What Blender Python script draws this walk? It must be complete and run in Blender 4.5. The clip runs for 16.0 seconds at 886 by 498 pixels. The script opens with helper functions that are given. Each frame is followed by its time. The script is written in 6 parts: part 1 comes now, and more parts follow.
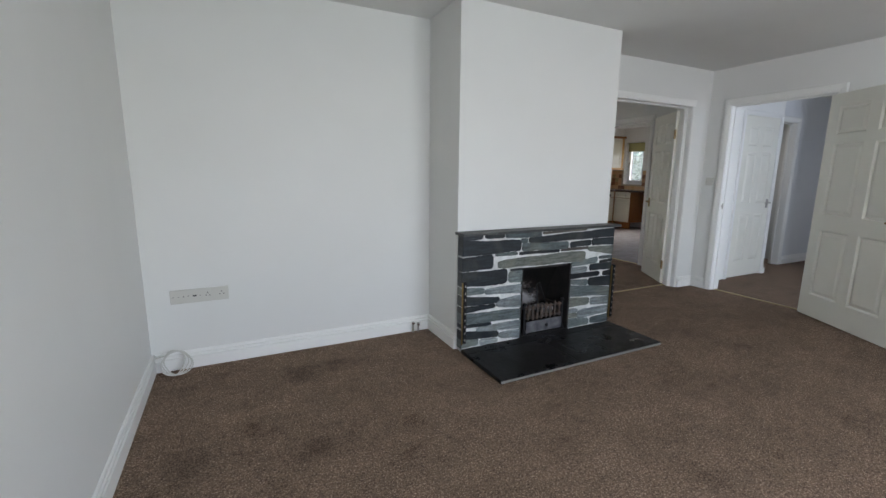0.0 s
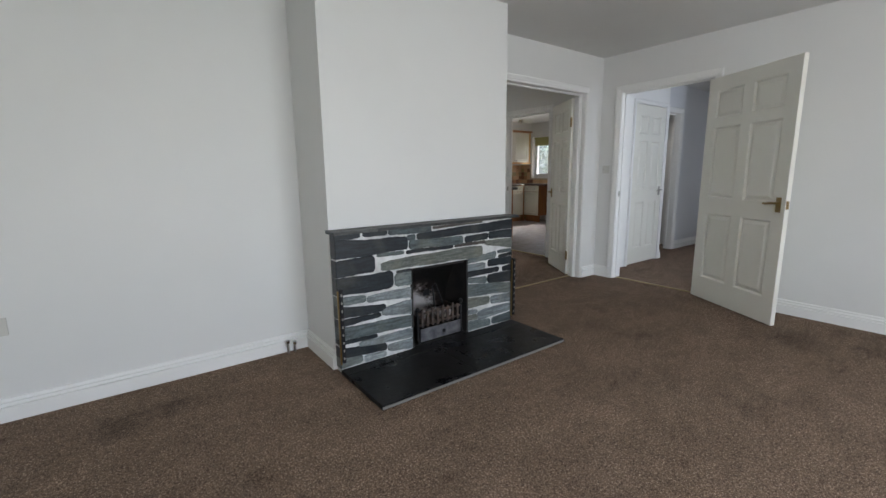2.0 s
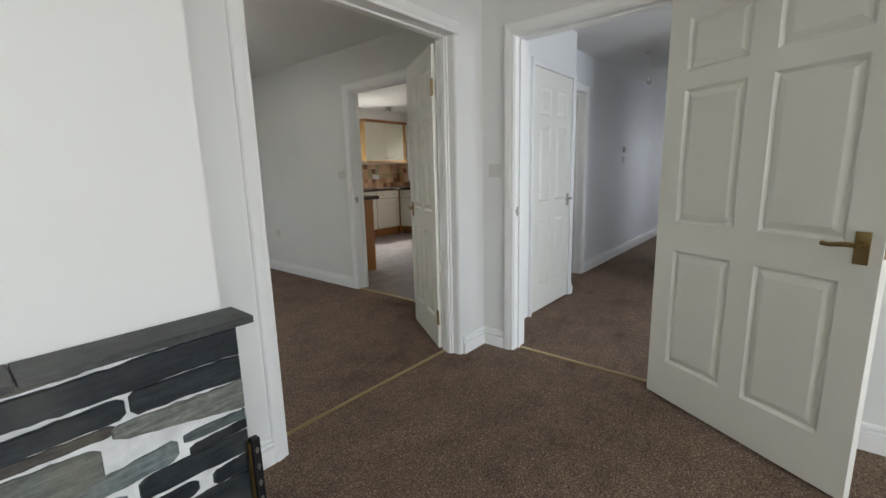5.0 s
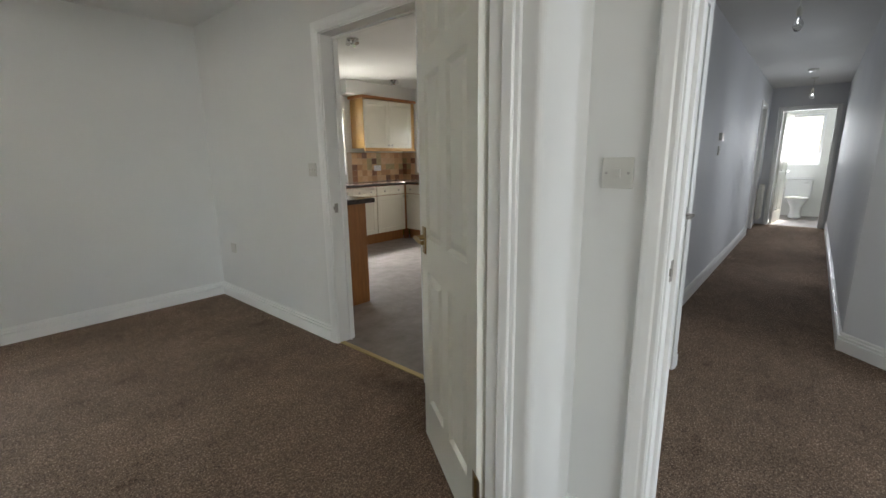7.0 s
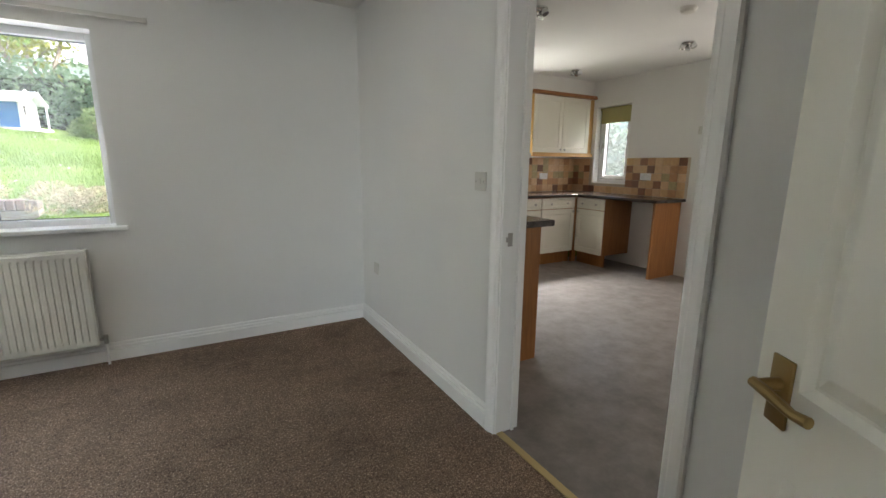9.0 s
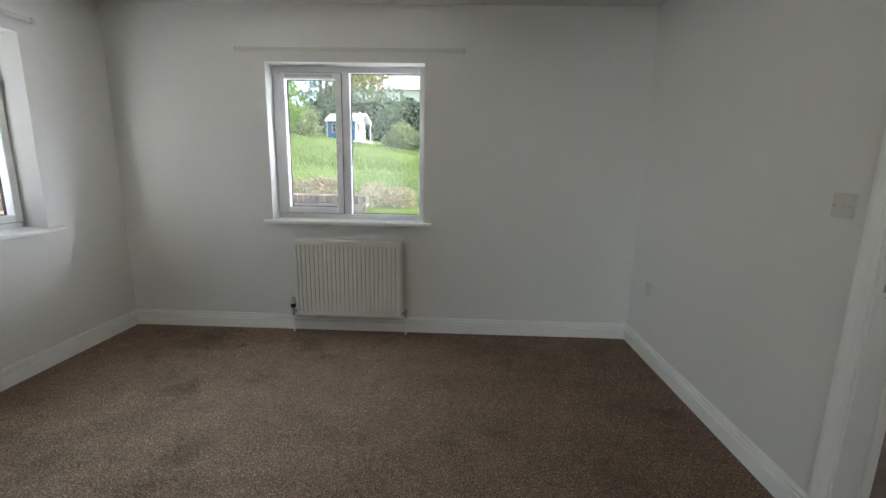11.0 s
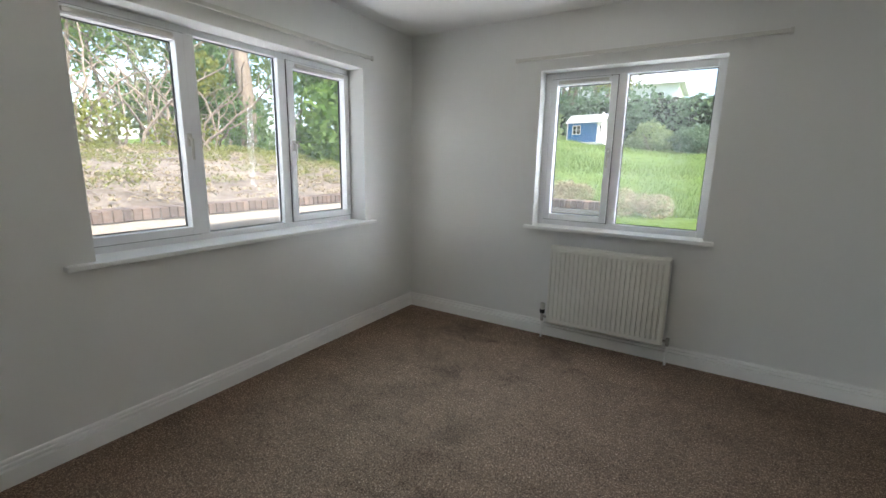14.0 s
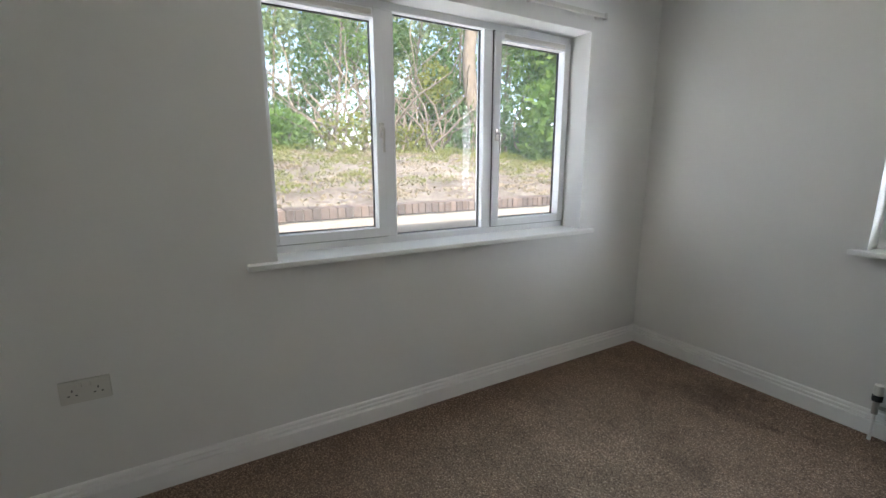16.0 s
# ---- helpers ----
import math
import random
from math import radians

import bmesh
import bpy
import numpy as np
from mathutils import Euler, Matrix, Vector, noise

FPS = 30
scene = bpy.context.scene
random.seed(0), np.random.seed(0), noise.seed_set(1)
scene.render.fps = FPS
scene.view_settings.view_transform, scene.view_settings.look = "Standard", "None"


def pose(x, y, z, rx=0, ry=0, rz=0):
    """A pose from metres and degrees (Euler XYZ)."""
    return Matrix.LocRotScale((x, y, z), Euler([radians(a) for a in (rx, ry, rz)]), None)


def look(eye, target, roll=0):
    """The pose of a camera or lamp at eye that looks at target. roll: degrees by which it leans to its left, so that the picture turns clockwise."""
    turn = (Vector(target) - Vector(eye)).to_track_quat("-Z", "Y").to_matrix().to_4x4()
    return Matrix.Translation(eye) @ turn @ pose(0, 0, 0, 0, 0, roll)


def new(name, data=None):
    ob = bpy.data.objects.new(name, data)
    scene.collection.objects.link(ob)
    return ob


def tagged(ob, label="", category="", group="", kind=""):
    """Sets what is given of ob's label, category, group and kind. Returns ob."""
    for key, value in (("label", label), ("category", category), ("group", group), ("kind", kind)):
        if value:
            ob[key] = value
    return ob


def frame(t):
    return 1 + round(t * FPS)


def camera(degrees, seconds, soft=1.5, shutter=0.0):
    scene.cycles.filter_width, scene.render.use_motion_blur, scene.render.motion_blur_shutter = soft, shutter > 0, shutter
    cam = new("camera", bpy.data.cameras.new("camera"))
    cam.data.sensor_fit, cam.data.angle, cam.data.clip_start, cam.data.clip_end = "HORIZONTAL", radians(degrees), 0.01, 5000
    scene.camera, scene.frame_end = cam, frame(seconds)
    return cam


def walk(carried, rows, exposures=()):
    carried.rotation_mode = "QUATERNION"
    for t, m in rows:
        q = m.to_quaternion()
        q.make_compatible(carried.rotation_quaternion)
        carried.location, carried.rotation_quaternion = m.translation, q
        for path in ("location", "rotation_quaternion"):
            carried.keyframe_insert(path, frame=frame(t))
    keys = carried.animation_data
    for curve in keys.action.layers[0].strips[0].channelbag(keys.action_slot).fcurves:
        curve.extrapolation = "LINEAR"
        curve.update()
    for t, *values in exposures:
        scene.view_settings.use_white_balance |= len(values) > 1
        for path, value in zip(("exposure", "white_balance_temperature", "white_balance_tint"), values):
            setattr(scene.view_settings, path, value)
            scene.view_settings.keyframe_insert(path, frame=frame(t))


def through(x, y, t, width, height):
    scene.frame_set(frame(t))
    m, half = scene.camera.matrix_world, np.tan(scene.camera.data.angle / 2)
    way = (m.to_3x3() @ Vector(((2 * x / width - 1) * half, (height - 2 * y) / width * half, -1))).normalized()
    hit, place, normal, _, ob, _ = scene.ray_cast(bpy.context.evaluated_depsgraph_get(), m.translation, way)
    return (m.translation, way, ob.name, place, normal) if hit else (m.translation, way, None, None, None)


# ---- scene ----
cam = camera(92.3, 16.0)
PATH = [
    (0, (-0.147, -0.085, 1.279), (0.728, 1.678, 0.925), 0.6),
    (0.5, (-0.112, -0.06, 1.256), (0.725, 1.72, 0.892), 0.6),
    (1, (-0.005, -0.025, 1.215), (0.805, 1.768, 0.856), 0.2),
    (1.5, (0.125, 0.067, 1.217), (1.036, 1.812, 0.859), -0.0),
    (2, (0.324, 0.132, 1.194), (1.497, 1.714, 0.842), -0.7),
    (2.5, (0.648, 0.223, 1.191), (1.99, 1.666, 0.845), -1.1),
    (3, (0.919, 0.402, 1.186), (2.336, 1.77, 0.838), -1.0),
    (3.5, (1.22, 0.647, 1.196), (2.687, 1.961, 0.85), -1.0),
    (4, (1.552, 0.864, 1.16), (3.049, 2.147, 0.821), -1.1),
    (4.2, (1.695, 0.953, 1.174), (3.197, 2.23, 0.837), -1.3),
    (6.3, (3.036, 2.121, 1.251), (4.562, 3.35, 0.846), -0.7),
    (6.5, (3.143, 2.231, 1.259), (4.669, 3.46, 0.855), -0.6),
    (7, (3.417, 2.491, 1.254), (4.899, 3.769, 0.84), -0.7),
    (7.5, (3.613, 2.735, 1.256), (5.019, 4.097, 0.843), -0.5),
    (8, (3.761, 3.009, 1.26), (5.114, 4.425, 0.856), 0.3),
    (8.5, (3.857, 3.235, 1.257), (5.106, 4.746, 0.859), 0.2),
    (9, (3.914, 3.4, 1.267), (4.887, 5.103, 0.878), 0.5),
    (9.5, (3.884, 3.474, 1.266), (4.536, 5.327, 0.888), 0.8),
    (10, (3.822, 3.523, 1.282), (4.193, 5.452, 0.904), 1.0),
    (10.2, (3.798, 3.534, 1.296), (4.076, 5.477, 0.912), 1.0),
    (12.3, (3.61, 3.446, 1.312), (3.106, 5.343, 0.931), 1.3),
    (12.5, (3.605, 3.449, 1.316), (3.049, 5.331, 0.934), 1.3),
    (13, (3.566, 3.437, 1.32), (2.876, 5.275, 0.937), 1.4),
    (13.5, (3.535, 3.459, 1.324), (2.669, 5.219, 0.937), 1.2),
    (14, (3.429, 3.509, 1.339), (2.407, 5.182, 0.942), 1.1),
    (14.5, (3.29, 3.568, 1.325), (2.106, 5.13, 0.928), 0.9),
    (15, (3.224, 3.648, 1.306), (1.857, 5.051, 0.906), 0.6),
    (15.5, (3.155, 3.839, 1.3), (1.567, 4.988, 0.901), -0.0),
    (16, (2.988, 4.012, 1.275), (1.291, 4.993, 0.883), -0.1),
]
walk(cam, [(t, look(eye, target, roll)) for t, eye, target, roll in PATH], [(0.0, 1.86, 6350, 15), (2.0, 1.83, 6500, 15), (3.0, 1.86, 6600, 14), (4.2, 2.08, 6700, 14), (6.3, 2.14, 6750, 12), (8.0, 2.26, 6850, 13), (9.0, 2.30, 6750, 12), (9.5, 1.84, 6750, 11), (12.5, 1.76, 6600, 11), (16.0, 1.74, 6550, 12)])


# ---- world, sun, large lights ----
SUN_DIR = Vector((0.90, -0.22, 0.95)).normalized()      # towards the sun
world = bpy.data.worlds.new("world")
scene.world = world
world.use_nodes = True
wn = world.node_tree.nodes
sky = wn.new("ShaderNodeTexSky")
sky.sky_type = "NISHITA"
sky.sun_disc = False
sky.sun_elevation = math.asin(SUN_DIR.z)
sky.sun_rotation = math.atan2(SUN_DIR.x, SUN_DIR.y)
sky.air_density, sky.dust_density = 1.0, 1.5
world.node_tree.links.new(sky.outputs[0], wn["Background"].inputs[0])
wn["Background"].inputs[1].default_value = 0.15

sun = new("sun", bpy.data.lights.new("sun", "SUN"))
sun.data.energy, sun.data.angle, sun.data.color = 3.0, radians(0.5), (1.0, 0.96, 0.90)
sun.matrix_basis = look(SUN_DIR * 30, (0, 0, 0))


def area_lamp(name, at, towards, w, h, watts, colour=(0.86, 0.93, 1.0)):
    ob = new(name, bpy.data.lights.new(name, "AREA"))
    ob.data.shape, ob.data.size, ob.data.size_y = "RECTANGLE", w, h
    ob.data.energy, ob.data.color = watts, colour
    ob.matrix_basis = look(at, towards)
    return ob


# fill lamp added in an assumed window opening, unseen behind the walker
area_lamp("fill_living", (1.6, -2.36, 1.3), (1.8, 0, 0.15), 2.6, 1.3, 30, (0.86, 0.94, 1.0))
# fill lamp added in the unseen south end of the hall
area_lamp("fill_hall", (5.7, -1.3, 1.3), (5.7, 1, 1.2), 0.8, 1.5, 12, (0.76, 0.87, 1.0))


def sky_strip(name, at, inward, w, watts, colour=(0.93, 0.97, 1.0)):
    """Sky light that falls down through the head of a window's opening on to the floor."""
    ob = area_lamp(name, at, (at[0] + inward[0], at[1] + inward[1], at[2] - 1.35), w, 0.22, watts, colour)
    ob.data.spread = radians(64)
    return ob


sky_strip("daylight_dining_west", (1.06, 5.16, 1.92), (1, 0), 1.6, 1.3, (0.66, 0.88, 1.0))
sky_strip("daylight_dining_north", (2.87, 6.765, 1.90), (0, -1), 1.0, 0.65, (0.66, 0.78, 1.0))
sky_strip("daylight_kitchen_east", (8.80, 7.37, 1.74), (-1, 0), 0.45, 0.08, (1.0, 0.95, 0.88))


def ground_strip(name, at, inward, w, watts, colour=(1.0, 0.985, 0.93)):
    """Light thrown up through a window by the sunlit ground outside."""
    ob = area_lamp(name, at, (at[0] + inward[0], at[1] + inward[1], at[2] + 1.15), w, 0.14, watts, colour)
    ob.data.spread = radians(62)
    return ob


ground_strip("ground_light_west", (1.07, 5.16, 0.945), (1, 0), 1.55, 1.9)
ground_strip("ground_light_north", (2.87, 6.765, 0.945), (0, -1), 1.0, 1.0)
sky_strip("daylight_kitchen_north", (7.04, 8.12, 1.90), (0, -1), 0.9, 6.0)
# fill lamp added at the kitchen's unseen south-east end, with no window there
area_lamp("fill_kitchen", (8.70, 4.9, 1.45), (6.5, 5.4, 1.0), 1.0, 1.0, 5.5, (1.0, 0.94, 0.87))
ground_strip("ground_light_kitchen", (7.04, 8.12, 1.12), (0, -1), 0.9, 1.1)
area_lamp("daylight_bathroom", (15.0, 2.74, 1.55), (13, 2.74, 1.2), 0.55, 0.85, 7.5, (0.82, 0.91, 1.0))
# lamps added outside, out of view beside and below the dining room windows, to brighten their reveals aslant
area_lamp("reveal_fill_north", (4.3, 7.35, 1.5), (2.31, 6.78, 1.45), 0.5, 1.2, 4.0, (0.80, 0.88, 1.0)).data.spread = radians(50)
area_lamp("reveal_fill_west", (0.45, 3.35, 1.5), (1.04, 6.08, 1.45), 0.5, 1.2, 1.6, (0.92, 0.96, 1.0)).data.spread = radians(50)
area_lamp("reveal_fill_north_low", (2.89, 7.35, 0.35), (2.89, 6.80, 2.0), 1.2, 0.4, 6, (0.86, 0.92, 1.0))
area_lamp("reveal_fill_west_low", (0.50, 5.16, 0.35), (1.07, 5.16, 2.0), 1.8, 0.4, 7, (0.92, 0.96, 1.0))
# daylight through the unseen rooms on the south side of the hall
area_lamp("daylight_hall_room", (9.2, 2.27, 1.05), (9.2, 3.2, 1.0), 0.75, 1.9, 0.8, (0.82, 0.90, 1.0))
area_lamp("daylight_hall_room_far", (11.2, 2.27, 1.05), (11.2, 3.2, 1.0), 0.75, 1.9, 0.9, (0.82, 0.90, 1.0))
area_lamp("daylight_side_room", (6.6, 3.86, 1.5), (6.6, 3.2, 1.1), 0.6, 0.8, 0.6, (1.0, 0.95, 0.85))


# ---- mesh helpers ----
def box(bm, x0, x1, y0, y1, z0, z1):
    vs = [bm.verts.new((x, y, z)) for x in (x0, x1) for y in (y0, y1) for z in (z0, z1)]
    for q in ((0, 1, 3, 2), (4, 6, 7, 5), (0, 4, 5, 1), (2, 3, 7, 6), (0, 2, 6, 4), (1, 5, 7, 3)):
        bm.faces.new([vs[i] for i in q])
    return vs


def bevelled(bm, width, segments=2, angle=0.6):
    bmesh.ops.recalc_face_normals(bm, faces=bm.faces)
    edges = [e for e in bm.edges if len(e.link_faces) == 2 and e.calc_face_angle(0) > angle]
    bmesh.ops.bevel(bm, geom=edges, offset=width, segments=segments, affect="EDGES", profile=0.6, clamp_overlap=True)


def bar(bm, x0, x1, y0, y1, z0, z1, width=0.003, segments=1):
    """A box with softened edges, joined into bm."""
    b = bmesh.new()
    box(b, x0, x1, y0, y1, z0, z1)
    bevelled(b, width, segments)
    join(bm, b)


def join(bm, other, m=None):
    if m is not None:
        other.transform(m)
    me = bpy.data.meshes.new("tmp")
    other.to_mesh(me)
    other.free()
    bm.from_mesh(me)
    bpy.data.meshes.remove(me)


def tube(bm, points, radius, sides=10):
    """A round bar through the points."""
    pts = [Vector(p) for p in points]
    rings = []
    for i, p in enumerate(pts):
        d = (pts[min(i + 1, len(pts) - 1)] - pts[max(i - 1, 0)]).normalized()
        a = d.orthogonal().normalized() if not rings else (rings[-1][1] - d * rings[-1][1].dot(d)).normalized()
        b = d.cross(a)
        r = radius[i] if isinstance(radius, (list, tuple)) else radius
        rings.append(([bm.verts.new(p + (a * math.cos(k * 2 * math.pi / sides) + b * math.sin(k * 2 * math.pi / sides)) * r)
                       for k in range(sides)], a))
    for (r0, _), (r1, _) in zip(rings, rings[1:]):
        for k in range(sides):
            bm.faces.new((r0[k], r0[(k + 1) % sides], r1[(k + 1) % sides], r1[k]))
    bm.faces.new(rings[0][0][::-1])
    bm.faces.new(rings[-1][0])


def lathe(bm, profile, sides=24, m=None):
    """Turns (radius, height) pairs round z."""
    b = bmesh.new()
    rings = [[b.verts.new((r * math.cos(k * 2 * math.pi / sides), r * math.sin(k * 2 * math.pi / sides), z)) for k in range(sides)]
             for r, z in profile]
    for r0, r1 in zip(rings, rings[1:]):
        for k in range(sides):
            b.faces.new((r0[k], r0[(k + 1) % sides], r1[(k + 1) % sides], r1[k]))
    b.faces.new(rings[0][::-1])
    b.faces.new(rings[-1])
    join(bm, b, m)


def part(name, bm, material, parent=None, label="", smooth=False):
    me = bpy.data.meshes.new(name)
    bmesh.ops.recalc_face_normals(bm, faces=bm.faces)
    bm.to_mesh(me)
    bm.free()
    if smooth:
        me.shade_smooth()
        me.set_sharp_from_angle(angle=radians(35))
    me.materials.append(material)
    ob = new(name, me)
    ob.parent = parent
    if label:
        ob["label"] = label
    return ob


def thing(name, label, category, m=None, group=""):
    ob = new(name)
    ob.empty_display_size = 0.1
    if m is not None:
        ob.matrix_basis = m
    return tagged(ob, label, category, group)


def setting(name, bm, material, label="", category="", smooth=False):
    return tagged(part(name, bm, material, None, smooth=smooth), label, category, kind="structure")


def wall(name, axis, a0, a1, t0, t1, z0, z1, holes, material, label):
    """A wall along x or y from a0 to a1, between t0 and t1 across, with holes (a0, a1, z0, z1) right through it."""
    bm = bmesh.new()
    cuts = sorted({a0, a1, *[h[0] for h in holes], *[h[1] for h in holes]})
    for c0, c1 in zip(cuts, cuts[1:]):
        mid = (c0 + c1) / 2
        spans = [(z0, z1)]
        for h in holes:
            if h[0] < mid < h[1]:
                spans = [s for lo, hi in spans for s in ((lo, min(hi, h[2])), (max(lo, h[3]), hi)) if s[1] - s[0] > 1e-4]
        for lo, hi in spans:
            if axis == "x":
                box(bm, c0, c1, t0, t1, lo, hi)
            else:
                box(bm, t0, t1, c0, c1, lo, hi)
    bmesh.ops.remove_doubles(bm, verts=bm.verts, dist=1e-4)
    twice = [f for f in bm.faces if any(g is not f and set(g.verts) == set(f.verts) for g in f.verts[0].link_faces)]
    bmesh.ops.delete(bm, geom=twice, context="FACES_ONLY")
    return setting(name, bm, material, label, "wall")


def skirting(name, points, material, label, height=0.12, closed=False):
    """A moulded board along the foot of a wall; the room lies left of the way that the points go."""
    profile = [(0, 0), (0.020, 0), (0.020, 0.072), (0.018, 0.075), (0.005, 0.077), (0.005, 0.085), (0.0165, 0.087), (0.015, 0.096), (0.004, 0.098), (0.004, 0.105), (0.0115, 0.107), (0.010, 0.116), (0.005, 0.12), (0, 0.12)]
    profile = [(v, z * height / 0.12) for v, z in profile]
    bm = bmesh.new()
    pts = [Vector(p) for p in points]
    rings = []
    for i, p in enumerate(pts):
        before = (p - pts[i - 1]).normalized() if i > 0 or closed else None
        after = (pts[(i + 1) % len(pts)] - p).normalized() if i < len(pts) - 1 or closed else None
        before, after = before or after, after or before
        n0, n1 = Vector((-before.y, before.x)), Vector((-after.y, after.x))
        out = (n0 + n1) / (1 + n0.dot(n1))
        rings.append([bm.verts.new((p.x + out.x * v, p.y + out.y * v, z)) for v, z in profile])
    for r0, r1 in zip(rings, rings[1:]):
        for k in range(len(profile)):
            bm.faces.new((r0[k], r0[(k + 1) % len(profile)], r1[(k + 1) % len(profile)], r1[k]))
    for ring in (rings[0], rings[-1]):
        bm.faces.new(ring)
    return setting(name, bm, material, label, "baseboard")


def casing(name, axis, plane, out, a0, a1, top, material, label, legs=(True, True), width=0.065):
    """A moulded frame round a doorway, on the wall face at plane; out is +1 or -1, the side it stands proud of."""
    profile = [(0, -0.001), (0, 0.010), (0.006, 0.013), (0.018, 0.013), (0.024, 0.017), (0.046, 0.021), (0.058, 0.021), (0.065, 0.014), (0.065, -0.001)]
    bm = bmesh.new()
    for kind in ("l", "t", "r"):
        if (kind == "l" and not legs[0]) or (kind == "r" and not legs[1]):
            continue
        rings = []
        for end in (0, 1):
            ring = []
            for u, v in profile:
                u = u * width / 0.065
                if kind == "l":
                    a, z = a0 - u, (0 if end == 0 else top + u)
                elif kind == "r":
                    a, z = a1 + u, (top + u if end == 0 else 0)
                else:
                    a, z = (a0 - u * legs[0] if end == 0 else a1 + u * legs[1]), top + u
                c = plane + out * v
                ring.append(bm.verts.new((a, c, z) if axis == "x" else (c, a, z)))
            rings.append(ring)
        for k in range(len(profile)):
            bm.faces.new((rings[0][k], rings[0][(k + 1) % len(profile)], rings[1][(k + 1) % len(profile)], rings[1][k]))
        bm.faces.new(rings[0])
        bm.faces.new(rings[1])
    return setting(name, bm, material, label, "door frame")


def lining(name, axis, t0, t1, a0, a1, top, material, label, stop=None, depth=0.028):
    """The boards that line a doorway, with the stop bead for its door."""
    bm = bmesh.new()
    def b(u0, u1, v0, v1, z0, z1):
        bar(bm, u0, u1, v0, v1, z0, z1, 0.0015) if axis == "x" else bar(bm, v0, v1, u0, u1, z0, z1, 0.0015)
    b(a0 - depth, a0, t0, t1, 0, top)
    b(a1, a1 + depth, t0, t1, 0, top)
    b(a0 - depth, a1 + depth, t0, t1, top, top + depth)
    if stop:
        b(a0, a0 + 0.012, stop[0], stop[1], 0, top)
        b(a1 - 0.012, a1, stop[0], stop[1], 0, top)
        b(a0 + 0.012, a1 - 0.012, stop[0], stop[1], top - 0.012, top)
    return setting(name, bm, material, label, "door frame")


# ---- materials ----
def material(name, colour, rough=0.5, metal=0.0, spec=0.5):
    m = bpy.data.materials.new(name)
    m.use_nodes = True
    b = m.node_tree.nodes["Principled BSDF"]
    b.inputs["Base Color"].default_value = (*colour, 1)
    b.inputs["Roughness"].default_value = rough
    b.inputs["Metallic"].default_value = metal
    b.inputs["Specular IOR Level"].default_value = spec
    return m


def node(m, kind, **values):
    n = m.node_tree.nodes.new(kind)
    for key, value in values.items():
        n.inputs[key.replace("_", " ")].default_value = value
    return n


def link(m, a, b):
    m.node_tree.links.new(a, b)


def coords(m, scale=(1, 1, 1), space="Object"):
    tc, mp = node(m, "ShaderNodeTexCoord"), node(m, "ShaderNodeMapping")
    mp.inputs["Scale"].default_value = scale
    link(m, tc.outputs[space], mp.inputs[0])
    return mp.outputs[0]


def ramp(m, source, stops):
    r = node(m, "ShaderNodeValToRGB")
    e = r.color_ramp.elements
    while len(e) < len(stops):
        e.new(0.5)
    for el, (p, c) in zip(e, stops):
        el.position, el.color = p, (*c, 1)
    link(m, source, r.inputs[0])
    return r.outputs[0]


def mixed(m, fac, a, b, blend="MIX"):
    n = m.node_tree.nodes.new("ShaderNodeMix")
    n.data_type, n.blend_type = "RGBA", blend
    for socket, v in ((n.inputs[0], fac), (n.inputs[6], a), (n.inputs[7], b)):
        if hasattr(v, "links"):
            link(m, v, socket)
        elif isinstance(v, tuple):
            socket.default_value = (*v, 1)
        else:
            socket.default_value = v
    return n.outputs[2]


def noise_tex(m, vec, scale, detail=4.0, rough=0.55):
    n = node(m, "ShaderNodeTexNoise", Scale=scale, Detail=detail, Roughness=rough)
    link(m, vec, n.inputs["Vector"])
    return n.outputs["Fac"]


def bump(m, height, strength=0.2, distance=0.002):
    n = node(m, "ShaderNodeBump", Strength=strength, Distance=distance)
    link(m, height, n.inputs["Height"])
    link(m, n.outputs[0], m.node_tree.nodes["Principled BSDF"].inputs["Normal"])


def base(m, colour):
    link(m, colour, m.node_tree.nodes["Principled BSDF"].inputs["Base Color"])


def rough(m, value):
    link(m, value, m.node_tree.nodes["Principled BSDF"].inputs["Roughness"])


def paint(name, colour, dark, r=0.6, grain=260, strength=0.12, patch=1.3):
    """Painted plaster or wood: faint patches, roller grain and small scuffs."""
    m = material(name, colour, r)
    c = coords(m)
    big = noise_tex(m, c, patch, 3)
    base(m, ramp(m, big, [(0.35, dark), (0.62, colour)]))
    bump(m, noise_tex(m, c, grain, 3), strength, 0.0008)
    rough(m, ramp(m, noise_tex(m, c, 5, 4), [(0.3, (r - 0.015,) * 3), (0.7, (r + 0.015,) * 3)]))
    return m


WALL = paint("wall_paint", (0.775, 0.775, 0.75), (0.755, 0.755, 0.73), 0.55)
CEIL = paint("ceiling_paint", (0.76, 0.76, 0.74), (0.73, 0.73, 0.71), 0.8)
HALLW = paint("hall_wall_paint", (0.76, 0.77, 0.78), (0.73, 0.74, 0.76), 0.62)
GLOSS = paint("white_gloss", (0.88, 0.88, 0.855), (0.87, 0.87, 0.845), 0.30, 90, 0.03)
DOORP = paint("door_paint", (0.84, 0.83, 0.75), (0.83, 0.82, 0.74), 0.34, 120, 0.03)
UPVC = paint("white_upvc", (0.88, 0.89, 0.90), (0.87, 0.88, 0.89), 0.25, 60, 0.02)
PLASTIC = paint("white_plastic", (0.63, 0.62, 0.57), (0.61, 0.60, 0.55), 0.3, 60, 0.02)
OFFW = paint("radiator_enamel", (0.80, 0.79, 0.72), (0.77, 0.76, 0.69), 0.3, 60, 0.02)
DARK = material("dark_slots", (0.02, 0.02, 0.02), 0.5)
BRASS = material("aged_brass", (0.33, 0.23, 0.10), 0.32, 1.0)
